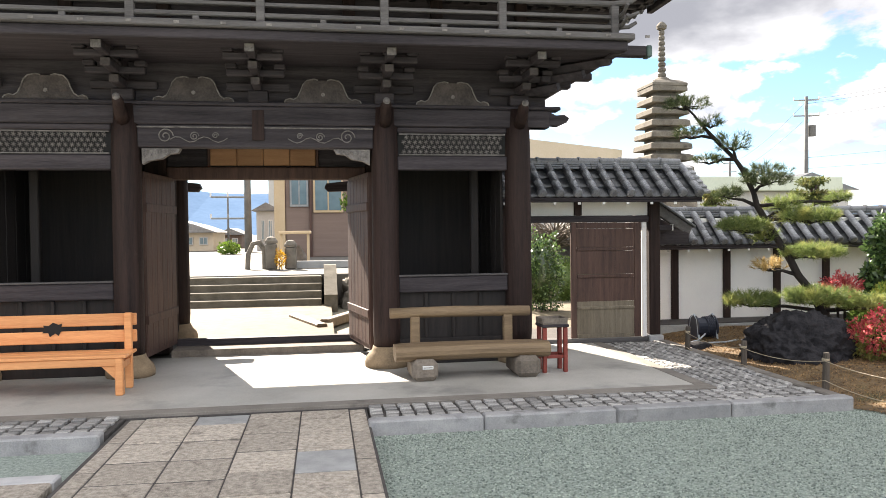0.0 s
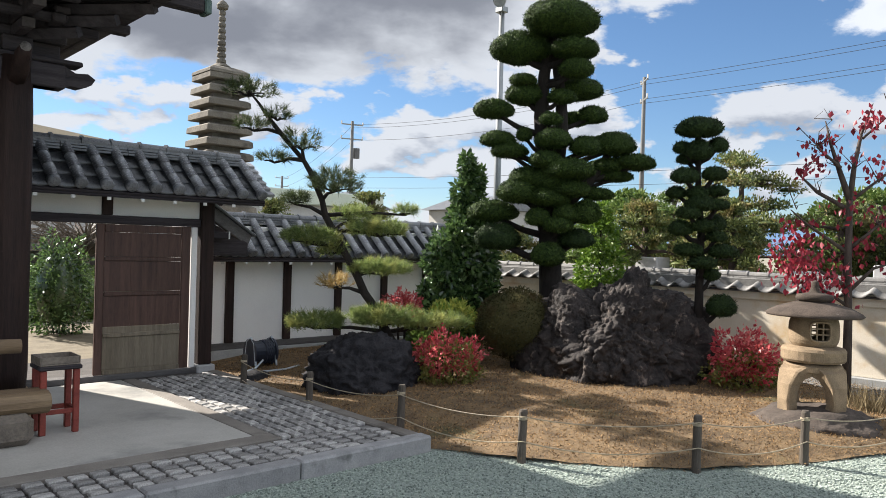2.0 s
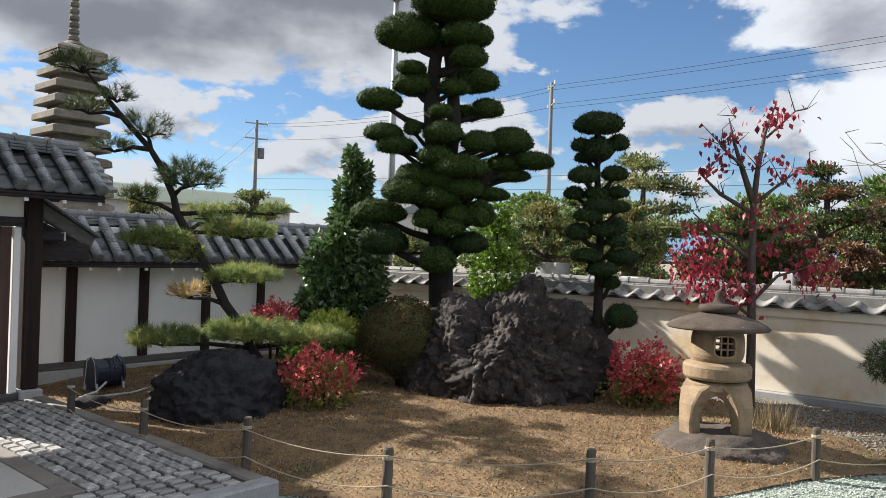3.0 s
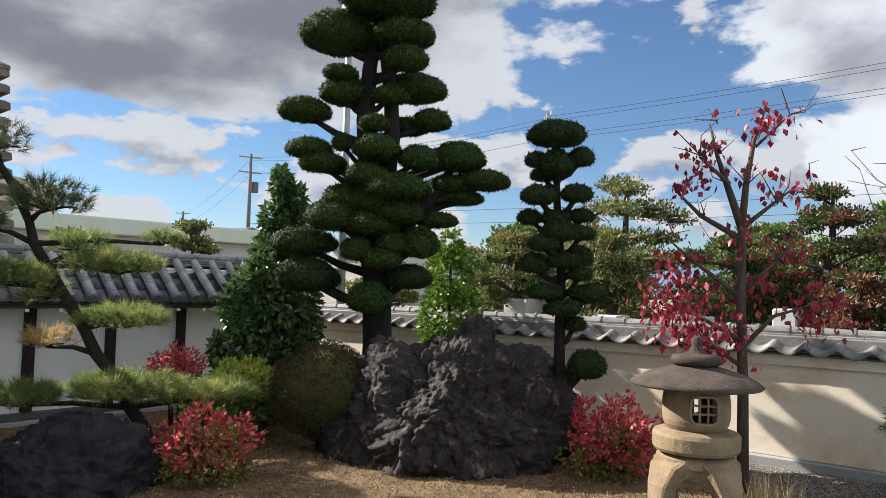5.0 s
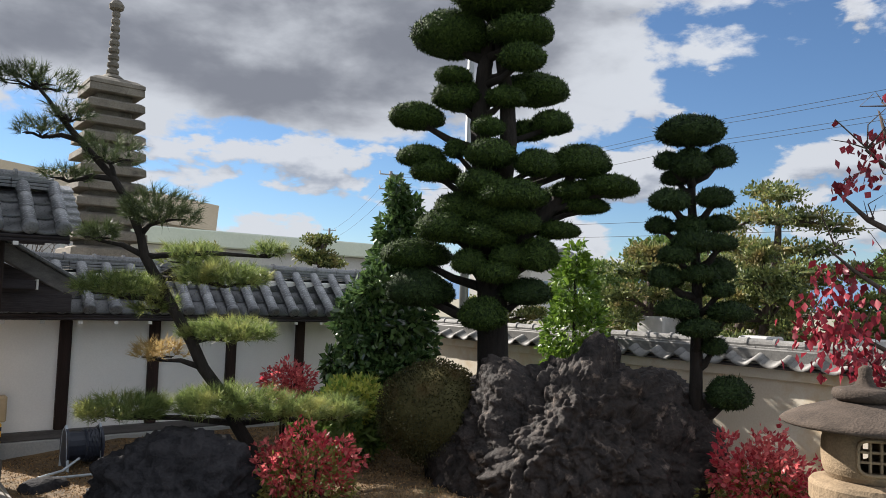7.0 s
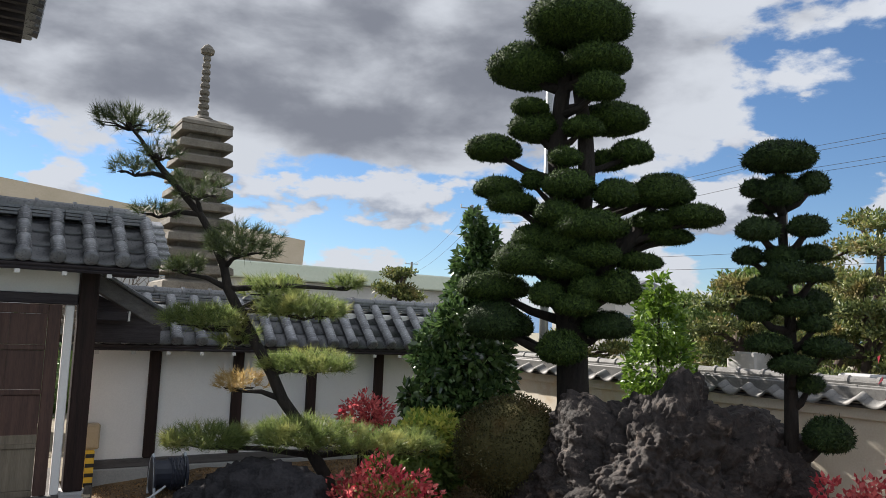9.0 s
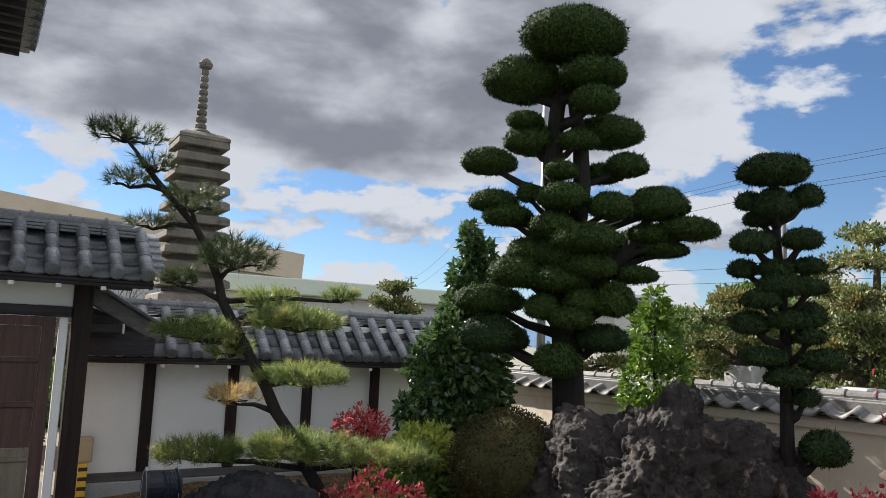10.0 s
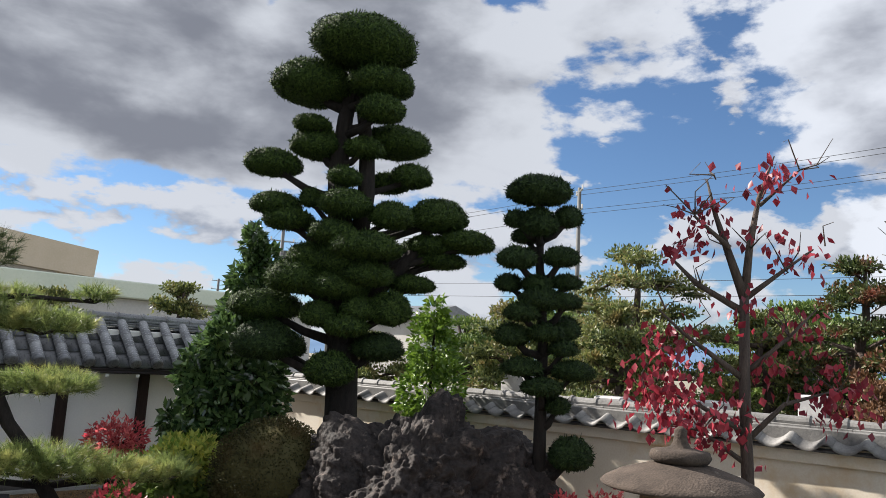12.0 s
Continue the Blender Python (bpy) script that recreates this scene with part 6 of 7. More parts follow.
# ---- red-leaved dogwood ----
dog_side, dog_deep = np.array((0.70, -0.714)), np.array((0.714, 0.70))
DB = (9.3, 4.4)
dog = thing("red_dogwood", "slender dogwood with sparse drooping crimson leaves", "tree", (9.17, 4.54, 0))
drng = np.random.default_rng(61)
DOG_LIMBS = [[(-0.19, -0.02, 0.050), (-0.19, 0.93, 0.042), (-0.21, 1.55, 0.038), (-0.21, 2.23, 0.032)],
         [(-0.21, 2.2, 0.036), (-0.31, 2.54, 0.026), (-0.38, 2.8, 0.016), (-0.42, 3.05, 0.006)], [(-0.31, 2.54, 0.02), (-0.55, 2.76, 0.009)],
         [(-0.21, 2.2, 0.034), (-0.16, 2.55, 0.025), (-0.08, 2.91, 0.016), (0.05, 3.24, 0.005)], [(-0.1, 2.85, 0.014), (0.18, 3.12, 0.006)],
         [(-0.21, 2.1, 0.026), (-0.51, 2.29, 0.018), (-0.7, 2.51, 0.007)], [(-0.2, 2.2, 0.022), (0.08, 2.4, 0.014), (0.35, 2.59, 0.006)],
         [(-0.21, 1.65, 0.024), (-0.6, 1.94, 0.012), (-0.75, 2.1, 0.006)], [(-0.2, 1.3, 0.022), (-0.6, 1.5, 0.012), (-0.88, 1.55, 0.006)],
         [(-0.2, 1.25, 0.024), (0.07, 1.5, 0.014), (0.41, 1.6, 0.007)], [(-0.2, 1.1, 0.02), (-0.5, 1.3, 0.01), (-0.7, 1.32, 0.005)], [(-0.2, 1.7, 0.02), (0.1, 1.95, 0.012), (0.3, 2.15, 0.005)]]
for limb in DOG_LIMBS:
    wob = drng.uniform(-0.25, 0.25)
    pts = [place(DB, u, z, (wob * k / 3 if len(limb) < 4 or limb[0][1] > 1 else 0), dog_side, dog_deep) for k, (u, z, r) in enumerate(limb)]
    wpart("trunk" if limb is DOG_LIMBS[0] else "limb", Shape().tube(pts, [r for u, z, r in limb], 9, wob=0.12), M_BARK_BROWN, dog, smooth=True)
for k in range(46):
    limb = DOG_LIMBS[1 + k % (len(DOG_LIMBS) - 1)]
    q = int(drng.integers(1, len(limb)))
    s0 = Vector(place(DB, limb[q][0], limb[q][1], 0, dog_side, dog_deep))
    s1 = s0 + Vector((drng.uniform(-0.16, 0.16), drng.uniform(-0.16, 0.16), drng.uniform(0.0, 0.2)))
    s2 = s1 + Vector((drng.uniform(-0.12, 0.12), drng.uniform(-0.12, 0.12), drng.uniform(-0.02, 0.16)))
    wpart("twig", Shape().tube([s0, s1, s2], [0.006, 0.004, 0.002], 5), M_BARK_BROWN, dog)
vs, fs = [], []
for u, z, rw, rh, n in ((-0.01, 3.07, 0.24, 0.14, 90), (-0.45, 2.81, 0.2, 0.12, 70), (-0.51, 2.6, 0.16, 0.08, 45), (-0.74, 2.51, 0.08, 0.06, 22), (0.23, 2.53, 0.16, 0.12, 40),
                        (-0.12, 2.63, 0.23, 0.12, 35), (-0.31, 2.11, 0.23, 0.12, 40), (-0.81, 1.59, 0.23, 0.23, 260), (-0.54, 1.38, 0.3, 0.17, 240), (-0.69, 1.9, 0.15, 0.15, 80),
                        (0.41, 1.58, 0.23, 0.19, 160), (0.23, 2.02, 0.19, 0.15, 50), (-0.05, 1.74, 0.23, 0.15, 70)):
    c = np.array(place(DB, u, z, drng.uniform(-0.15, 0.15), dog_side, dog_deep))
    n = int(n * 0.8)
    p = c + np.clip(drng.normal(0, 0.5, (n, 3)), -1.3, 1.3) * np.array((rw, rw, rh)) * 1.15
    v, f = leaves(p, np.tile([0.0, 0.0, -0.6], (n, 1)), 0.07, 0.024, 0.5, drng, 0.6, True)
    vs.append(v)
    fs.append(f)
at_home(new("crown", mesh_np("crown", vs, fs, L_RED)), dog)


# ---- trees beyond the walls ----
def far_tree(name, label, at, height, spread, leaf, seed, layers=6, n=900, size=0.07, width=0.016, bare=0.28, thin=0.36):
    """A trained tree: crooked trunk, spreading limbs that fork, and small clumps of leaves at their ends."""
    rng = np.random.default_rng(seed)
    t = thing(name, label, "tree", (at[0], at[1], 0), group="trees beyond the garden wall")
    pts = [Vector((at[0], at[1], -0.02))]
    for k in range(1, 6):
        pts.append(Vector((at[0] + rng.uniform(-0.16, 0.16), at[1] + rng.uniform(-0.16, 0.16), height * 0.93 * k / 5)))
    wpart("trunk", Shape().tube(pts, [0.12, 0.11, 0.09, 0.07, 0.045, 0.02], 9, wob=0.2), M_BARK_BROWN, t, smooth=True)
    vs, fs = [], []
    turn = rng.uniform(0, 6.283)
    for k in range(layers):
        u = (k + 0.5) / layers
        z = height * (bare + (0.96 - bare) * u)
        i = min(4, int(5 * z / (height * 0.93)))
        for q in range(4 if k < layers - 1 else 2):
            turn += 1.57 + rng.uniform(-0.5, 0.5)
            reach = spread * (1 - 0.6 * u) * rng.uniform(0.45, 1.0) * (0.4 if k == layers - 1 else 1)
            root = pts[i].lerp(pts[i + 1], 0.3)
            tip = Vector((root.x + reach * math.cos(turn), root.y + reach * math.sin(turn), z + rng.uniform(-0.06, 0.1)))
            knee = root.lerp(tip, 0.5) + Vector((rng.uniform(-0.08, 0.08), rng.uniform(-0.08, 0.08), rng.uniform(-0.02, 0.12)))
            wpart("limb", Shape().tube([root, knee, tip], [0.04, 0.028, 0.012], 6, wob=0.2), M_BARK_BROWN, t)
            for c0 in (tip, knee.lerp(tip, 0.5) + Vector((rng.uniform(-0.2, 0.2), rng.uniform(-0.2, 0.2), 0.06)), tip + Vector((rng.uniform(-0.3, 0.3), rng.uniform(-0.3, 0.3), rng.uniform(-0.12, 0.1))) * spread * 0.5):
                rw = spread * rng.uniform(0.13, 0.24)
                p, nn, w = pad_shell((c0.x, c0.y, c0.z + 0.04), rw, rw, rw * thin, int(n / 9), rng, 0.35, 0.45)
                p += rng.normal(0, 0.02, p.shape)
                nn[:, 2] += 0.5
                for a, b in (leaves(p, nn, size, width, 0.6, rng, 0, True), core((c0.x, c0.y, c0.z + 0.02), rw * 0.55, rw * 0.55, rw * thin * 0.5, 0.4, 8)):
                    vs.append(a)
                    fs.append(b)
    at_home(new("crown", mesh_np("crown", vs, fs, leaf)), t)
    return t


for k, (x, y, h, s, leaf, name, label) in enumerate((
        (13.6, 8.0, 3.55, 1.45, L_GARDEN, "garden_pine_tree", "layered pine with yellow-tinged needles"),
        (12.0, 8.9, 2.6, 0.9, L_GARDEN, "garden_pine_tree", "trained pine with pale green pads"),
        (12.2, 7.4, 2.5, 0.8, L_GARDEN, "garden_pine_tree", "trained pine with pale green pads"),
        (15.5, 9.5, 3.0, 1.4, L_GARDEN, "garden_pine_tree", "broad pine with olive needles"),
        (14.5, 6.4, 2.6, 1.2, L_GARDEN, "garden_pine_tree", "low pine with olive needles"),
        (16.5, 7.2, 2.7, 1.4, L_HEDGE, "broadleaf_tree", "round green broadleaf tree"),
        (15.6, 4.3, 2.9, 1.2, L_HEDGE_DARK, "broadleaf_tree", "dark green broadleaf tree with reddening leaves"),
        (13.4, 3.0, 2.8, 0.9, L_GARDEN, "garden_pine_tree", "layered pine with yellow-green pads"),
        (17.5, 11.5, 3.2, 1.6, L_HEDGE, "broadleaf_tree", "green tree behind the cemetery"),
        (13.2, 10.8, 2.4, 1.0, L_HEDGE, "broadleaf_tree", "low green tree behind the wall"),
        (12.0, 11.8, 2.0, 0.9, L_GARDEN, "garden_pine_tree", "low pine behind the wall"),
        (14.2, 5.25, 3.3, 1.0, L_HEDGE_DARK, "broadleaf_tree", "domed dark green tree with reddening leaves"),
        (13.4, 4.75, 1.9, 0.6, L_RUST, "broadleaf_tree", "small tree with rusty autumn leaves"),
        (12.7, 3.5, 2.3, 0.7, L_GARDEN, "garden_pine_tree", "layered pine with yellow-green pads"),
        (15.8, 6.3, 2.9, 1.1, L_HEDGE, "broadleaf_tree", "dense green broadleaf tree"),
        (19.5, 5.0, 3.6, 1.8, L_HEDGE, "broadleaf_tree", "green tree in the distance"),
        (12.8, 1.2, 2.6, 1.0, L_HEDGE, "broadleaf_tree", "green tree behind the wall"),
        (16.5, 1.5, 3.5, 1.6, L_HEDGE, "broadleaf_tree", "green tree in the distance"),
        (9.6, 13.4, 2.7, 0.7, L_GARDEN, "garden_pine_tree", "trained pine behind the white wall"),
        (8.0, 14.5, 2.45, 0.6, L_GARDEN, "garden_pine_tree", "trained pine behind the white wall"),
        (21.0, 15.0, 3.6, 2.2, L_HEDGE, "broadleaf_tree", "green tree in the distance"),
        (24.0, 9.0, 3.6, 2.4, L_HEDGE, "broadleaf_tree", "green tree in the distance"))):
    far_tree(name, label, (x, y), h, s, leaf, 70 + k, n=1700 if x < 18 else 1200, size=0.06 if x < 18 else 0.14, width=0.016 if x < 18 else 0.045)

# gravestones beyond the low wall
for gx, gy, w, h in ((11.98, 8.62, 0.42, 1.52), (11.75, 7.1, 0.36, 1.36), (12.3, 6.2, 0.34, 1.38), (13.2, 5.4, 0.3, 1.5), (14.0, 4.0, 0.3, 1.45)):
    gr = thing("gravestone", "grey granite gravestone beyond the low wall", "gravestone", (gx, gy, 0), group="gravestones")
    wpart("shaft", B((gx - w / 2, gy - w / 2, 0.5), (gx + w / 2, gy + w / 2, h), 0.02), M_GRANITE, gr)
    wpart("plinth", B((gx - w, gy - w, -0.02), (gx + w, gy + w, 0.498), 0.02), M_GRANITE, gr)

# ---- stone pagoda behind the wall ----
PGX, PGY = 6.07, 12.75
pag = thing("stone_pagoda", "thirteen-tiered weathered stone pagoda with ringed spire", "pagoda", (PGX, PGY, 0))
wpart("pedestal", B((PGX - 0.55, PGY - 0.55, -0.02), (PGX + 0.55, PGY + 0.55, 1.55), 0.03), M_STONE, pag)
for k in range(13):
    z = 1.56 + 0.205 * k
    hw = 0.50 - 0.0125 * k
    rm = Matrix.Translation((PGX, PGY, 0)) @ Matrix.Rotation(0.0, 4, "Z")
    tier = Shape().turned([(q * hw * 1.33, z + dz) for q, dz in ((0.72, 0.050), (0.95, 0.058), (1.0, 0.068), (0.985, 0.150), (0.86, 0.180), (0.62, 0.198))], (PGX, PGY, 0), 4)
    wpart("tier_roof", tier, M_STONE, pag)
    wpart("tier_body", B((-hw * 0.6, -hw * 0.6, z - 0.02), (hw * 0.6, hw * 0.6, z + 0.078), 0.01, rm), M_STONE, pag)
zt = 1.56 + 0.205 * 13
wpart("cap_roof", Shape().turned([(0.44, zt - 0.055), (0.47, zt - 0.045), (0.465, zt + 0.0), (0.34, zt + 0.055), (0.20, zt + 0.09)], (PGX, PGY, 0), 4), M_STONE, pag)
wpart("spire_base", Shape().turned([(0.28, zt - 0.03), (0.20, zt + 0.02), (0.14, zt + 0.05), (0.16, zt + 0.10), (0.09, zt + 0.15)], (PGX, PGY, 0), 16), M_STONE, pag)
prof = []
for k in range(9):
    r = 0.075 - 0.003 * k
    prof += [(r * 0.72, zt + 0.15 + 0.095 * k), (r, zt + 0.17 + 0.095 * k), (r, zt + 0.21 + 0.095 * k), (r * 0.72, zt + 0.23 + 0.095 * k)]
prof += [(0.085, zt + 1.02), (0.095, zt + 1.07), (0.06, zt + 1.12), (0.02, zt + 1.15)]
wpart("spire", Shape().turned(prof, (PGX, PGY, 0), 16), M_STONE, pag)

# ---- poles, mast and wires ----
mast = thing("steel_mast", "thin galvanised steel mast with a loudspeaker", "mast", (10.6, 11.0, 0))
wpart("tube", Shape().tube([(10.6, 11.0, -0.02), (10.6, 11.0, 3.0), (10.6, 11.0, 6.4)], [0.07, 0.06, 0.045], 10), M_STEEL, mast, smooth=True)
wpart("speaker", Shape().tube([(10.5, 10.94, 6.05), (10.38, 10.86, 6.0)], [0.05, 0.12], 10), M_STEEL, mast)
wpart("clamp", B((10.5, 10.9, 5.85), (10.66, 11.08, 5.95), 0.01), M_STEEL, mast)


def utility_pole(x, y, h, arm_dir, r=0.17):
    p = thing("utility_pole", "grey concrete utility pole with crossarms", "utility pole", (x, y, 0), group="utility poles")
    wpart("shaft", Shape().tube([(x, y, -0.03), (x, y, h)], [r * 1.25, r * 0.8], 12), M_POLE, p, smooth=True)
    d = Vector(arm_dir).normalized()
    for dz in (0.3, 1.6):
        a, b = Vector((x, y, h - dz)) - d * 1.0, Vector((x, y, h - dz)) + d * 1.0
        wpart("crossarm", Shape().tube([a, b], 0.06, 6), M_STEEL, p)
        for q in (0.0, 0.5, 1.0):
            e = a.lerp(b, q)
            wpart("insulator", Shape().tube([e, e + Vector((0, 0, 0.28))], 0.06, 6), M_MORTAR, p)
    return p


utility_pole(40.0, 57.1, 12.6, (1, -0.3, 0))
tr = wpart("transformer", Shape().tube([(40.5, 57.1, 9.3), (40.5, 57.1, 10.2)], 0.32, 12), M_POLE, bpy.data.objects["utility_pole"])
utility_pole(45.5, 30.5, 13.6, (1, 1, 0), 0.15)
utility_pole(62.0, 107.0, 12.0, (1, -0.5, 0), 0.22)
utility_pole(-3.85, 40.0, 9.5, (1, 0, 0), 0.16)
utility_pole(-5.7, 47.0, 4.2, (1, 0.2, 0), 0.06)
random.seed(9)
for k, (a, b) in enumerate((((40, 57.1, 12.3), (45.5, 30.5, 13.3)), ((40, 57.1, 12.0), (45.5, 30.5, 13.0)), ((40, 57.1, 10.9), (45.5, 30.5, 11.9)),
                            ((45.5, 30.5, 13.4), (46, -20, 15.5)), ((45.5, 30.5, 13.1), (46, -20, 15.2)), ((45.5, 30.5, 12.1), (46, -20, 14.2)), ((45.5, 30.5, 11.8), (46, -20, 13.9)),
                            ((40, 57.1, 7.5), (46, -20, 7.2)), ((40, 57.1, 6.6), (46, -20, 6.4)), ((40, 57.1, 12.2), (62, 107, 11.6)), ((40, 57.1, 10.8), (62, 107, 10.2)))):
    a, b = Vector(a), Vector(b)
    pts = [a.lerp(b, t / 10) - Vector((0, 0, 0.7 * 4 * (t / 10) * (1 - t / 10))) for t in range(11)]
    solid("overhead_wire", Shape().tube(pts, 0.014, 5, False), M_WIRE, "black overhead cable strung between utility poles", "cable", group="overhead cables")

# ---- buildings behind the wall ----
def windowed(owner, lo, hi, axis_y, nx, nz, mw, frame_mat):
    """Windows on the face y = axis_y between lo and hi (x, z)."""
    for i in range(nx):
        for j in range(nz):
            cx = lo[0] + (hi[0] - lo[0]) * (i + 0.5) / nx
            cz = lo[1] + (hi[1] - lo[1]) * (j + 0.5) / nz
            w, h = (hi[0] - lo[0]) / nx * mw, (hi[1] - lo[1]) / nz * 0.6
            wf = wpart("window", B((cx - w / 2, axis_y - 0.06, cz - h / 2), (cx + w / 2, axis_y - 0.002, cz + h / 2), 0.01), frame_mat, owner)
            part("pane", B((cx - w / 2 + 0.06, axis_y - 0.075, cz - h / 2 + 0.06), (cx - 0.02, axis_y - 0.063, cz + h / 2 - 0.06), 0.002), M_GLASS, wf)
            part("pane", B((cx + 0.02, axis_y - 0.075, cz - h / 2 + 0.06), (cx + w / 2 - 0.06, axis_y - 0.063, cz + h / 2 - 0.06), 0.002), M_GLASS, wf)


hall = thing("buff_hall", "long buff-coloured hall with a sloping parapet", "building", (18, 85, 0))
wpart("wall", Shape().plate([(-6, -0.03), (31.8, -0.03), (31.8, 8.5), (-6, 10.88)], 86, 110), M_GREYWALL, hall)
wpart("parapet", Shape().plate([(-6, 10.9), (35.2, 8.3), (35.4, 11.2), (-6, 15.5)], 85, 110), M_BUFF, hall)
windowed(hall, (0, 5.4), (31, 8.4), 86, 12, 1, 0.8, M_GREYWALL)
low = thing("green_roofed_shed", "low shed with a pale green sheet roof", "building", (22, 33, 0))
wpart("wall", B((12, 33, -0.03), (24.5, 38, 3.4), 0.02), M_GREYWALL, low)
wpart("roof", B((11.8, 32.6, 3.41), (24.8, 38.4, 4.1), 0.05), M_GREENROOF, low)
for k in range(3):
    hx = (29.0, 38.0, 52)[k]
    hb = thing("distant_house", "pale distant house above the wall line", "building", (hx, 60, 0), group="distant houses")
    wpart("wall", B((hx - 3.5, 60 - 6 * k, -0.03), (hx + 3.5, 68 - 6 * k, 4.2 + 0.4 * k), 0.03), M_GREYWALL, hb)
    wpart("roof", Shape().plate([(hx - 4.2, 4.21 + 0.4 * k), (hx + 4.2, 4.21 + 0.4 * k), (hx, 5.6 + 0.4 * k)], 59.5 - 6 * k, 68.5 - 6 * k), M_TILE, hb)
    windowed(hb, (hx - 3, 1.2), (hx + 3, 4.0), 60 - 6 * k, 3, 1, 0.6, M_GREYWALL)

# ---- street seen through the gate ----
street = solid("street_block", B((-30, 17.4, -0.03), (1.6, 60, 0.70), 0.02), M_STREET, "raised pale street beyond the temple steps", "road", kind="structure")
solid("approach_path", B((-2.75, 11.0, -0.02), (0.15, 16.4, 0.105), 0.01), M_APPROACH, "sunlit pale stone approach behind the gate", "path", kind="structure")
steps = thing("stone_steps", "four broad stone steps up to the street", "steps", (-1.3, 16.6, 0), kind="structure")
for k in range(4):
    wpart("step", B((-4.0, 16.15 + 0.31 * k, -0.02 + 0.002 * k), (-0.05, 17.39, 0.24 + 0.145 * k), 0.015), M_STEP, steps)
cheek = Shape().add([(x, y, z) for x in (0.0, 0.28) for y, z in ((15.9, -0.02), (17.4, -0.02), (17.4, 0.92), (17.1, 0.92), (15.9, 0.34))],
                     [(0, 4, 3, 2, 1), (5, 6, 7, 8, 9), (0, 1, 6, 5), (1, 2, 7, 6), (2, 3, 8, 7), (3, 4, 9, 8), (4, 0, 5, 9)])
wpart("cheek_stone", cheek, M_STEP, steps, "slanting stone cheek beside the steps")
bank = rock("rubble_bank", (1.1, 17.0, 0.0), (0.8, 0.6, 0.75), M_STONE, "rubble stone bank beside the steps", 15, 0.25, 0.12, 5)
for x, y, a in ((-0.3, 13.2, 0.3), (0.35, 13.8, -0.4)):
    lg = thing("timber_edging", "old timber laid as path edging", "timber", (x, y, 0))
    wpart("beam", B((-0.09, -0.9, 0.0), (0.09, 0.9, 0.16), 0.02, Matrix.Translation((x, y, 0)) @ Matrix.Rotation(a, 4, "Z")), M_LOG, lg)
stump = thing("tree_stump", "short weathered stump by the approach path", "stump", (-2.9, 12.6, 0))
wpart("log", Shape().tube([(-2.95, 12.6, -0.02), (-2.95, 12.6, 0.3), (-2.95, 12.6, 0.42)], [0.16, 0.14, 0.13], 12, wob=0.2), M_STUMP, stump)

house = thing("brown_house", "brown-sided two-storey house across the street", "house", (2.5, 30, 0.7))
wpart("wall", B((-1.46, 30, 0.69), (1.5, 38, 6.5), 0.03), M_BROWNWALL, house)
wpart("corner_board", B((-1.88, 29.9, 0.69), (-1.462, 38, 6.5), 0.02), M_TAN, house)
wpart("middle_board", B((-0.52, 29.9, 0.69), (-0.42, 29.997, 6.5), 0.01), M_DOORWOOD, house)
for xa, xb, za, zb in ((-1.28, -0.55, 2.68, 4.2), (-0.37, 0.80, 2.45, 4.2)):
    wf = wpart("window", B((xa, 29.92, za), (xb, 29.997, zb), 0.02), M_TAN if xa > -0.5 else M_STEEL, house)
    part("pane", B((xa + 0.08, 29.90, za + 0.1), ((xa + xb) / 2 - 0.03, 29.918, zb - 0.1), 0.004), M_GLASS, wf)
    part("pane", B(((xa + xb) / 2 + 0.03, 29.90, za + 0.1), (xb - 0.08, 29.918, zb - 0.1), 0.004), M_GLASS, wf)
carport = thing("carport", "tan carport sheltering stacked things", "carport", (-0.7, 24, 0.7))
wpart("roof", B((-1.35, 23.2, 1.62), (-0.4, 26.0, 1.72), 0.02), M_TAN, carport)
for ux in (-1.3, -0.5):
    wpart("post", B((ux, 23.3, 0.69), (ux + 0.08, 23.38, 1.618), 0.008), M_TAN, carport)
wpart("stacked_goods", Shape().turned([(0.3, 0.69), (0.34, 0.85), (0.26, 1.1), (0.12, 1.25)], (-0.85, 24.4, 0), 10, wob=0.4), M_STUMP, carport)
lowwall = thing("grey_block_wall", "low dark block wall along the street", "wall", (1, 20.4, 0.7))
wpart("blocks", B((-0.72, 20.3, 0.69), (2.0, 20.5, 0.90), 0.02), M_PLINTH, lowwall)
for gx, gh in ((-1.36, 1.50), (-0.86, 1.40)):
    pil = thing("stone_gate_pillar", "squat grey stone gate pillar by the street", "pillar", (gx, 20.2, 0.7), group="stone gate pillars")
    wpart("shaft", B((gx - 0.15, 20.05, 0.69), (gx + 0.15, 20.35, gh - 0.12), 0.04), M_STONE, pil)
    wpart("cap", Shape().turned([(0.165, gh - 0.118), (0.17, gh - 0.05), (0.11, gh + 0.04), (0.03, gh + 0.07)], (gx, 20.2, 0), 14), M_STONE, pil)
arch = thing("stone_ornament", "weathered curved stone ornament by the steps", "ornament", (-1.75, 20.4, 0.7))
wpart("curve", Shape().tube([(-2.0, 20.4, 0.69), (-1.98, 20.4, 1.1), (-1.85, 20.4, 1.38), (-1.68, 20.4, 1.42), (-1.56, 20.4, 1.2), (-1.54, 20.4, 0.69)], 0.07, 8, wob=0.3), M_STONE, arch)
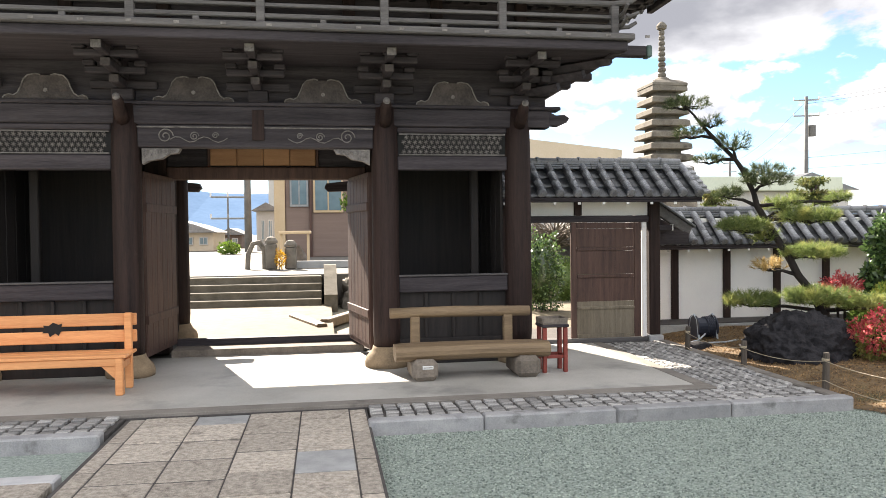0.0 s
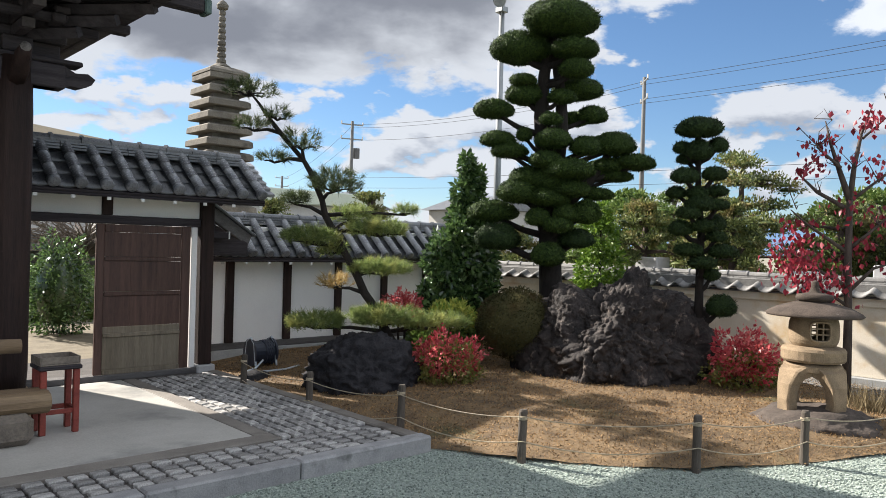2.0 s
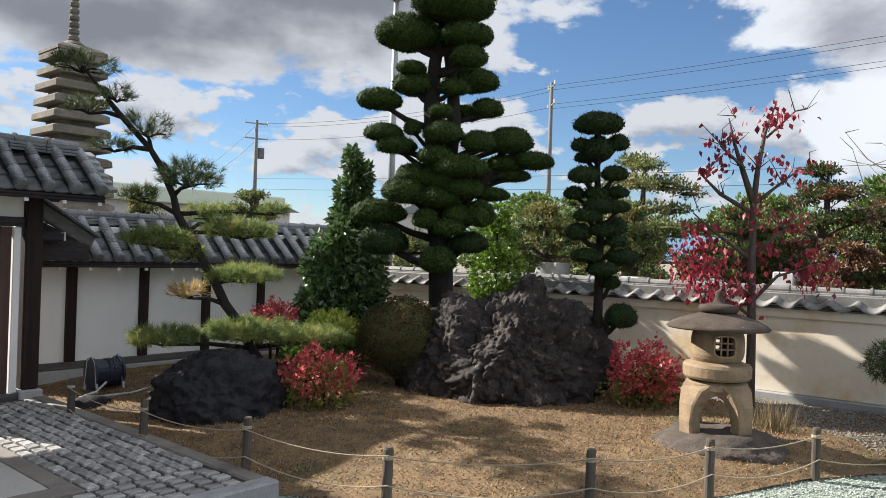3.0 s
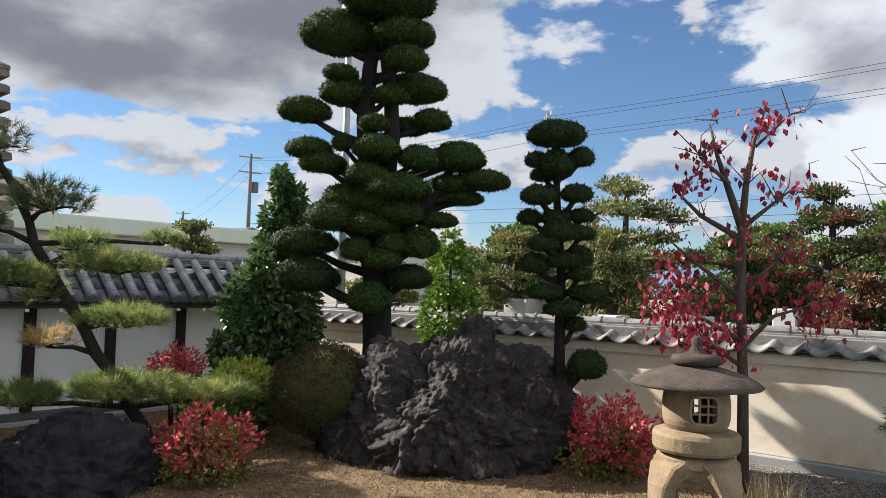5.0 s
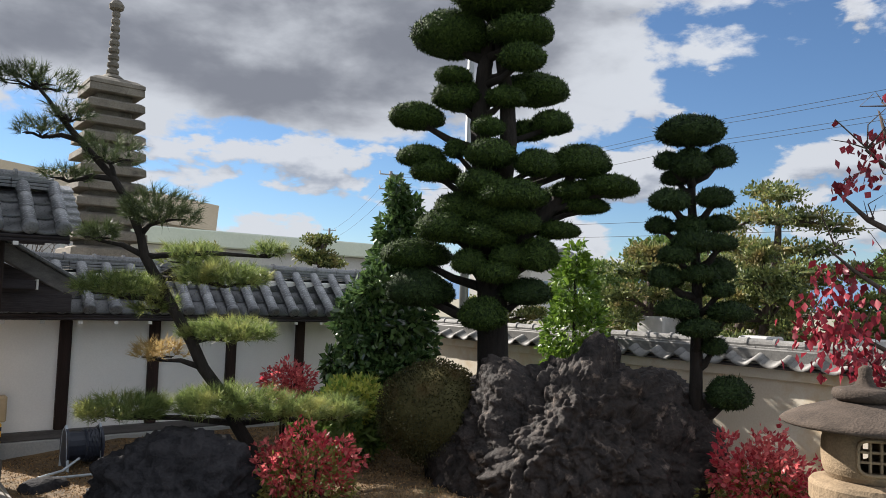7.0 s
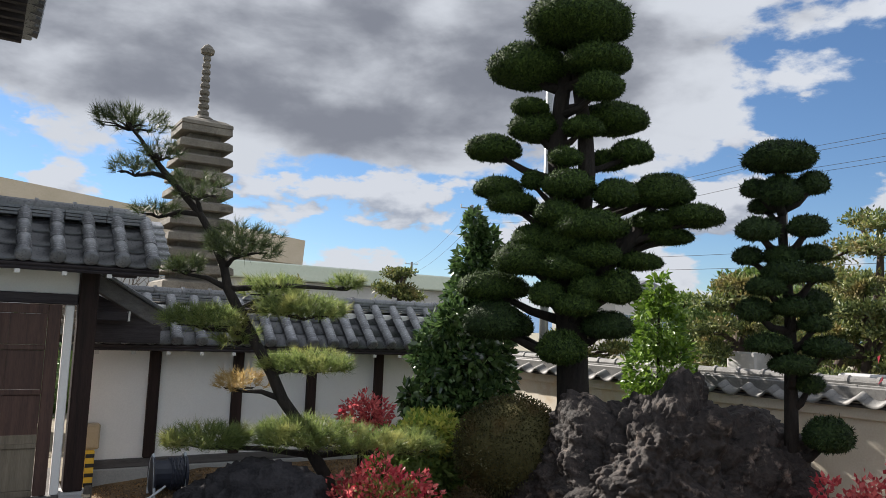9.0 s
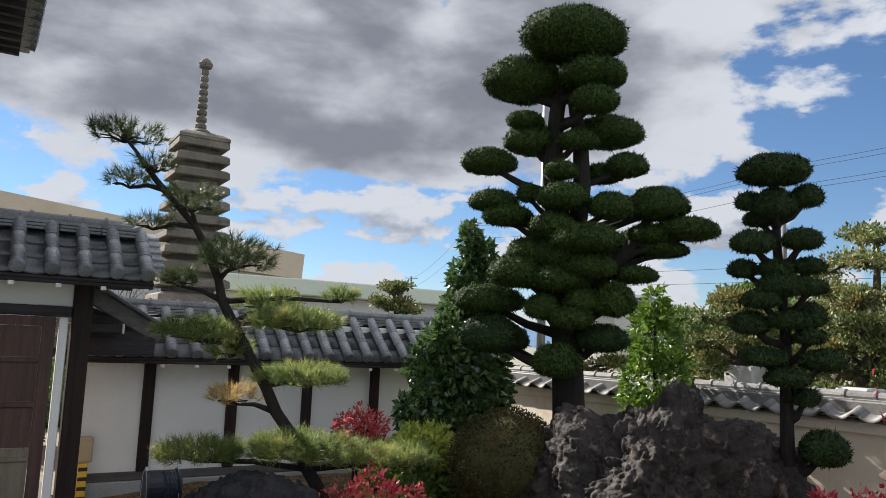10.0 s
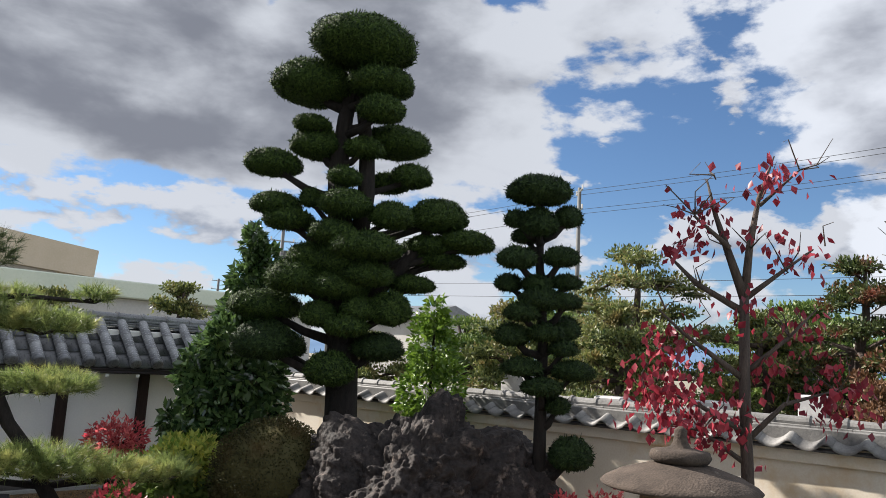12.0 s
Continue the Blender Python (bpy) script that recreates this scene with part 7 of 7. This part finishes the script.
for hx, hy, w, h, mt in ((-7.1, 44, 1.9, 1.75, M_BUFF), (-3.05, 42, 1.1, 2.9, M_GREYWALL), (-9.5, 50, 3.0, 2.2, M_GREYWALL), (-6.2, 52, 1.6, 1.6, M_BROWNWALL)):
    hb = thing("street_house", "small house down the street", "house", (hx, hy, 0.7), group="houses down the street")
    wpart("wall", B((hx - w / 2, hy, 0.69), (hx + w / 2, hy + 5, h), 0.03), mt, hb)
    wpart("roof", Shape().plate([(hx - w / 2 - 0.25, h + 0.002), (hx + w / 2 + 0.25, h + 0.002), (hx, h + 0.45)], hy - 0.4, hy + 5.4), M_TILE_PALE, hb)
    windowed(hb, (hx - w / 2 + 0.15, 0.9), (hx + w / 2 - 0.15, h - 0.1), hy, 2, 1, 0.6, M_GREYWALL)
shrub("yellow_flowering_plant", "clump of yellow-orange flowers by the pillar", (-1.12, 20.0, 0.95), (0.11, 0.11, 0.22), leafy("yellow_petal", (0.65, 0.33, 0.02), (0.75, 0.5, 0.05), 0.5, 0.2), 91, 260, 0.07, 0.018, 0.3, True, 0.9, 0.8, 3, 0.0)
shrub("street_shrub", "green shrub at the street's end", (-4.35, 36, 0.95), (0.45, 0.4, 0.3), L_BRIGHT, 92, 900, 0.1, 0.03, 0.3, True, 0.9, 0.7, 3, 0.7)
shrub("street_shrub", "tuft of yellow-green leaves by the house", (1.0, 27, 2.7), (0.3, 0.3, 0.3), L_BRIGHT, 93, 400, 0.12, 0.035, 0.3, True, 0.9, 0.7, 1, 0.0)

# ends of the rear eave behind the gate's doors
for xa, xb, sgn in ((-2.75, -1.91, 1), (0.03, 0.8, -1)):
    tip = Shape().plate([(xa, 2.34), (xb - 0.06 if sgn > 0 else xa + 0.06, 2.32), (xb, 2.38), (xb - 0.03, 2.45), (xa, 2.53)] if sgn > 0 else [(xb, 2.34), (xa + 0.06, 2.32), (xa, 2.38), (xa + 0.03, 2.45), (xb, 2.53)], 12.38, 12.55)
    wpart("rear_eave_end", tip, M_OLDWOOD, gate)

# hills far off, their blue distance haze put into the base colour
hill = Shape()
random.seed(5)
prev = None
for i in range(61):
    a = math.radians(-80 + 160 * i / 60)
    r = 1400
    h = 55 + 42 * noise.noise(Vector((i * 0.13, 2.2, 0))) + 14 * noise.noise(Vector((i * 0.5, 1.2, 0)))
    if i > 34:
        h *= 0.55
    hill.v += [(r * math.sin(a), r * math.cos(a), -1), (1.25 * r * math.sin(a), 1.25 * r * math.cos(a), h * 1.9), (1.7 * r * math.sin(a), 1.7 * r * math.cos(a), -1)]
for i in range(60):
    k = 3 * i
    hill.f += [(k, k + 3, k + 4, k + 1), (k + 1, k + 4, k + 5, k + 2)]
solid("backdrop_hills", hill, M_HILL, "wooded hills on the horizon, blue haze in their colour", "hill", kind="structure")

# ---- seen through the side gate ----
solid("inner_path", B((1.2, 11.0, -0.02), (9.0, 16.0, 0.03), 0.01), M_APPROACH, "sunlit sandy path behind the side gate", "path", kind="structure")
shrub("hedge", "dense green hedge behind the side gate", (5.0, 17.4, 0.35), (2.3, 0.6, 0.62), L_HEDGE, 94, 9000, 0.07, 0.018, 0.15, True, 0.9, 0.6, 4, 0.85)
shrub("round_shrub", "dark green leafy shrub behind the side gate", (4.3, 14.6, 0.72), (0.45, 0.45, 0.78), L_CAMELLIA, 95, 3500, 0.075, 0.02, 0.25, True, 0.9, 0.6, 4, 0.8)
bwall = thing("boundary_wall", "dark tiled boundary wall behind the hedge", "wall", (6, 20, 0), kind="structure")
wpart("wall_body", B((1.8, 19.6, -0.02), (12, 19.9, 1.25), 0.02), M_GREYWOOD, bwall)
wpart("wall_cap", Shape().plate([(1.8, 1.252), (12, 1.252), (12, 1.62), (1.8, 1.62)], 19.35, 20.1), M_TILE, bwall)
def bare_tree(label, at, seed, size=1.0, boughs=90):
    t = thing("bare_tree", label, "tree", (at[0], at[1], 0))
    brng = random.Random(seed)
    wpart("trunk", Shape().tube([(at[0], at[1], -0.02), (at[0], at[1], 1.5 * size)], [0.12, 0.09], 8), M_BARK_GREY, t)
    bt = Shape()
    for k in range(boughs):
        a, z = brng.uniform(0, 6.283), brng.uniform(1.1, 1.6) * size
        pts = [Vector((at[0], at[1], z))]
        d = Vector((math.cos(a), math.sin(a) * 0.6, brng.uniform(0.15, 0.7)))
        for q in range(5):
            d = (d + Vector((brng.uniform(-0.4, 0.4), brng.uniform(-0.4, 0.4), brng.uniform(-0.3, 0.25)))).normalized()
            pts.append(pts[-1] + d * brng.uniform(0.25, 0.45) * size)
            if q > 0:
                e = pts[-1] + Vector((brng.uniform(-0.35, 0.35), brng.uniform(-0.35, 0.35), brng.uniform(-0.1, 0.35)))
                bt.tube([pts[-1], e], [0.009, 0.004], 4, False)
        bt.tube(pts, [0.028, 0.02, 0.015, 0.01, 0.008, 0.004], 5, False)
    wpart("bough", bt, M_BARK_GREY, t)


bare_tree("leafless twiggy tree behind the side gate", (5.9, 18.6), 77)
bare_tree("grey leafless tree beyond the low wall", (15.2, 3.3), 78, 1.35, 60)
bare_tree("grey leafless bush beyond the low wall", (13.0, 2.9), 79, 0.75, 60)

# ---- by the low wall ----
shrub("clipped_pine_bush", "dark clipped pine bush against the low wall", (9.72, 3.28, 0.72), (0.36, 0.33, 0.22), L_PINE_DARK, 96, 5200, 0.07, 0.004, 0.2, False, 0.8, 0.5, 4, 0.8)
tuft = thing("dry_grass_tuft", "tuft of dry straw-coloured grass beside the lantern", "grass", (8.75, 4.2, 0.1))
grng = np.random.default_rng(97)
blade_roots = np.stack([8.75 + grng.normal(0, 0.09, 260), 4.2 + grng.normal(0, 0.09, 260), np.full(260, 0.09)], 1)
gv, gf = leaves(blade_roots, np.tile([0.0, 0.0, 1.0], (260, 1)), 0.3, 0.004, 0.28, grng)
at_home(new("blades", mesh_np("blades", [gv], [gf], M_STRAW)), tuft)

# ---- small things by the wall ----
reel = thing("hose_reel", "dark hose reel with a coil of pale hose", "hose reel", (5.35, 9.95, 0.05))
wpart("drum", Shape().tube([(5.22, 9.95, 0.24), (5.48, 9.95, 0.24)], 0.13, 18), M_PLASTIC, reel)
for ux in (5.20, 5.48):
    wpart("flange", Shape().tube([(ux, 9.95, 0.24), (ux + 0.02, 9.95, 0.24)], 0.17, 20), M_PLASTIC, reel)
    wpart("side_frame", Shape().tube([(ux + 0.01, 9.80, 0.04), (ux + 0.01, 9.86, 0.36), (ux + 0.01, 9.95, 0.42), (ux + 0.01, 10.04, 0.36), (ux + 0.01, 10.1, 0.04)], 0.013, 8), M_HOSE, reel)
coil = Shape()
coil.tube([(5.36 + 0.10 * k / 70, 9.95 + 0.138 * math.cos(k * 0.6), 0.24 + 0.138 * math.sin(k * 0.6)) for k in range(70)], 0.013, 6)
wpart("coil", coil, M_PLASTIC, reel)
wpart("loose_hose", Shape().tube([(5.3, 9.80, 0.16), (5.15, 9.7, 0.09), (4.95, 9.62, 0.07), (5.1, 9.5, 0.08), (5.4, 9.45, 0.09), (5.65, 9.55, 0.1)], 0.011, 6), M_HOSE, reel)
box = thing("meter_box", "beige meter box above a striped guard post", "meter box", (4.82, 10.6, 0))
wpart("case", B((4.70, 10.64, 0.38), (4.84, 10.76, 0.62), 0.012), M_BEIGE, box)
wpart("lid", B((4.715, 10.628, 0.40), (4.825, 10.638, 0.60), 0.004), M_BEIGE, box)
wpart("guard", B((4.72, 10.60, -0.02), (4.80, 10.66, 0.376), 0.006), M_YELLOW, box, "yellow and black striped guard")
for k in range(4):
    wpart("stripe", B((4.72, 10.594, 0.04 + 0.09 * k), (4.80, 10.599, 0.075 + 0.09 * k), 0.001), M_WIRE, box)

# ---- setts ----
sett_shapes = []
for k, (a, b) in enumerate(((0.106, 0.079), (0.100, 0.083), (0.110, 0.076))):
    me = Shape().box((-a / 2, -b / 2, -0.03), (a / 2, b / 2, 0.0), 0.006).data("sett")
    me.materials.append(M_SETT)
    sett_shapes.append(me)
random.seed(12)


def sett_field(name, x0, x1, y0, y1, along_x=True):
    owner = thing(name, "band of small worn granite setts", "paving", (x0, y0, 0), kind="structure")
    owner.matrix_basis = Matrix.Identity(4)
    a, b = (0.126, 0.098) if along_x else (0.098, 0.126)
    nx, ny = int((x1 - x0) / a), int((y1 - y0) / b)
    for i in range(nx):
        for j in range(ny):
            cx = x0 + (i + 0.5) * (x1 - x0) / nx
            cy = y0 + (j + 0.5) * (y1 - y0) / ny
            m = Matrix.Translation((cx + random.uniform(-0.006, 0.006), cy + random.uniform(-0.004, 0.004), PAVE + random.uniform(-0.007, 0.005)))
            m = m @ Matrix.Rotation(random.uniform(-0.05, 0.05) + (0 if along_x else math.pi / 2), 4, "Z") @ Matrix.Rotation(random.uniform(-0.02, 0.02), 4, "X")
            piece("sett", random.choice(sett_shapes), owner, m)


sett_field("sett_band_front", 0.36, 4.5, 6.13, 6.61, True)
sett_field("sett_band_side", 3.71, 4.52, 6.63, 9.6, False)
sett_field("sett_band_left", -4.4, -1.70, 6.13, 6.61, True)

# ---- loose gravel and dry needles ----
rng = np.random.default_rng(3)
n = 120000
px = rng.uniform(0.37, 9.2, n)
py = 5.97 - 4.9 * rng.uniform(0, 1, n) ** 1.15
keep = px < np.array([bed_edge(float(q)) for q in py]) + rng.normal(0, 0.13, n)
px, py = px[keep], py[keep]
octa = np.array([(1, 0, 0), (-1, 0, 0), (0, 1, 0), (0, -1, 0), (0, 0, 1), (0, 0, -1)], float)
tri = np.array([(0, 2, 4), (2, 1, 4), (1, 3, 4), (3, 0, 4), (2, 0, 5), (1, 2, 5), (3, 1, 5), (0, 3, 5)])
m = len(px)
s = rng.uniform(0.005, 0.0125, (m, 1, 1)) * rng.uniform(0.6, 1.2, (m, 6, 1))
v = (octa[None] * s * np.array([1, 1, 0.65])) + np.stack([px, py, np.full(m, 0.004)], 1)[:, None]
ob = new("loose_gravel", mesh_np("loose_gravel", [v.reshape(-1, 3)], [(tri[None] + 6 * np.arange(m)[:, None, None]).reshape(-1, 3)], M_PEBBLE))
tagged(ob, "loose blue-grey crushed stones on the yard", "gravel", kind="stuff")
n = 110000
px, py = rng.uniform(4.7, 10.2, n), rng.uniform(2.0, 10.6, n)
keep = px > np.array([bed_edge(float(q)) for q in py]) + rng.normal(0, 0.10, n)
px, py = px[keep], py[keep]
pz = np.array([garden_height(float(a), float(b)) for a, b in zip(px, py)])
p = np.stack([px, py, pz + 0.006], 1)
v, f = leaves(p, np.tile([0.0, 0.0, 0.12], (len(p), 1)), 0.024, 0.0042, 0.5, rng, 0.0, True)
v[:, 2] = np.maximum(v[:, 2], np.repeat(pz, 4) + 0.002)
tagged(new("needle_litter", mesh_np("needle_litter", [v], [f], M_LITTER)), "dry brown needles and leaves scattered on the soil", "leaf litter", kind="stuff")
n = 26000
py = rng.uniform(1.2, 5.4, n)
px = 10.30 - 0.06 * (py - 4.5) - 1.5 * rng.uniform(0, 1, n) ** 1.4 * np.clip((6.0 - py) / 2.5, 0.15, 1.6)
keep = (px > np.array([bed_edge(float(q)) for q in py]) - 0.3) & (np.hypot(px - 7.95, py - 4.36) > 0.62)
px, py = px[keep], py[keep]
pz = np.array([garden_height(float(a), float(b)) for a, b in zip(px, py)])
m = len(px)
s = rng.uniform(0.006, 0.015, (m, 1, 1)) * rng.uniform(0.6, 1.2, (m, 6, 1))
v = (octa[None] * s * np.array([1, 1, 0.65])) + np.stack([px, py, pz + 0.006], 1)[:, None]
ob = new("wall_gravel", mesh_np("wall_gravel", [v.reshape(-1, 3)], [(tri[None] + 6 * np.arange(m)[:, None, None]).reshape(-1, 3)], M_PEBBLE_DARK))
tagged(ob, "grey gravel strewn along the foot of the low wall", "gravel", kind="stuff")
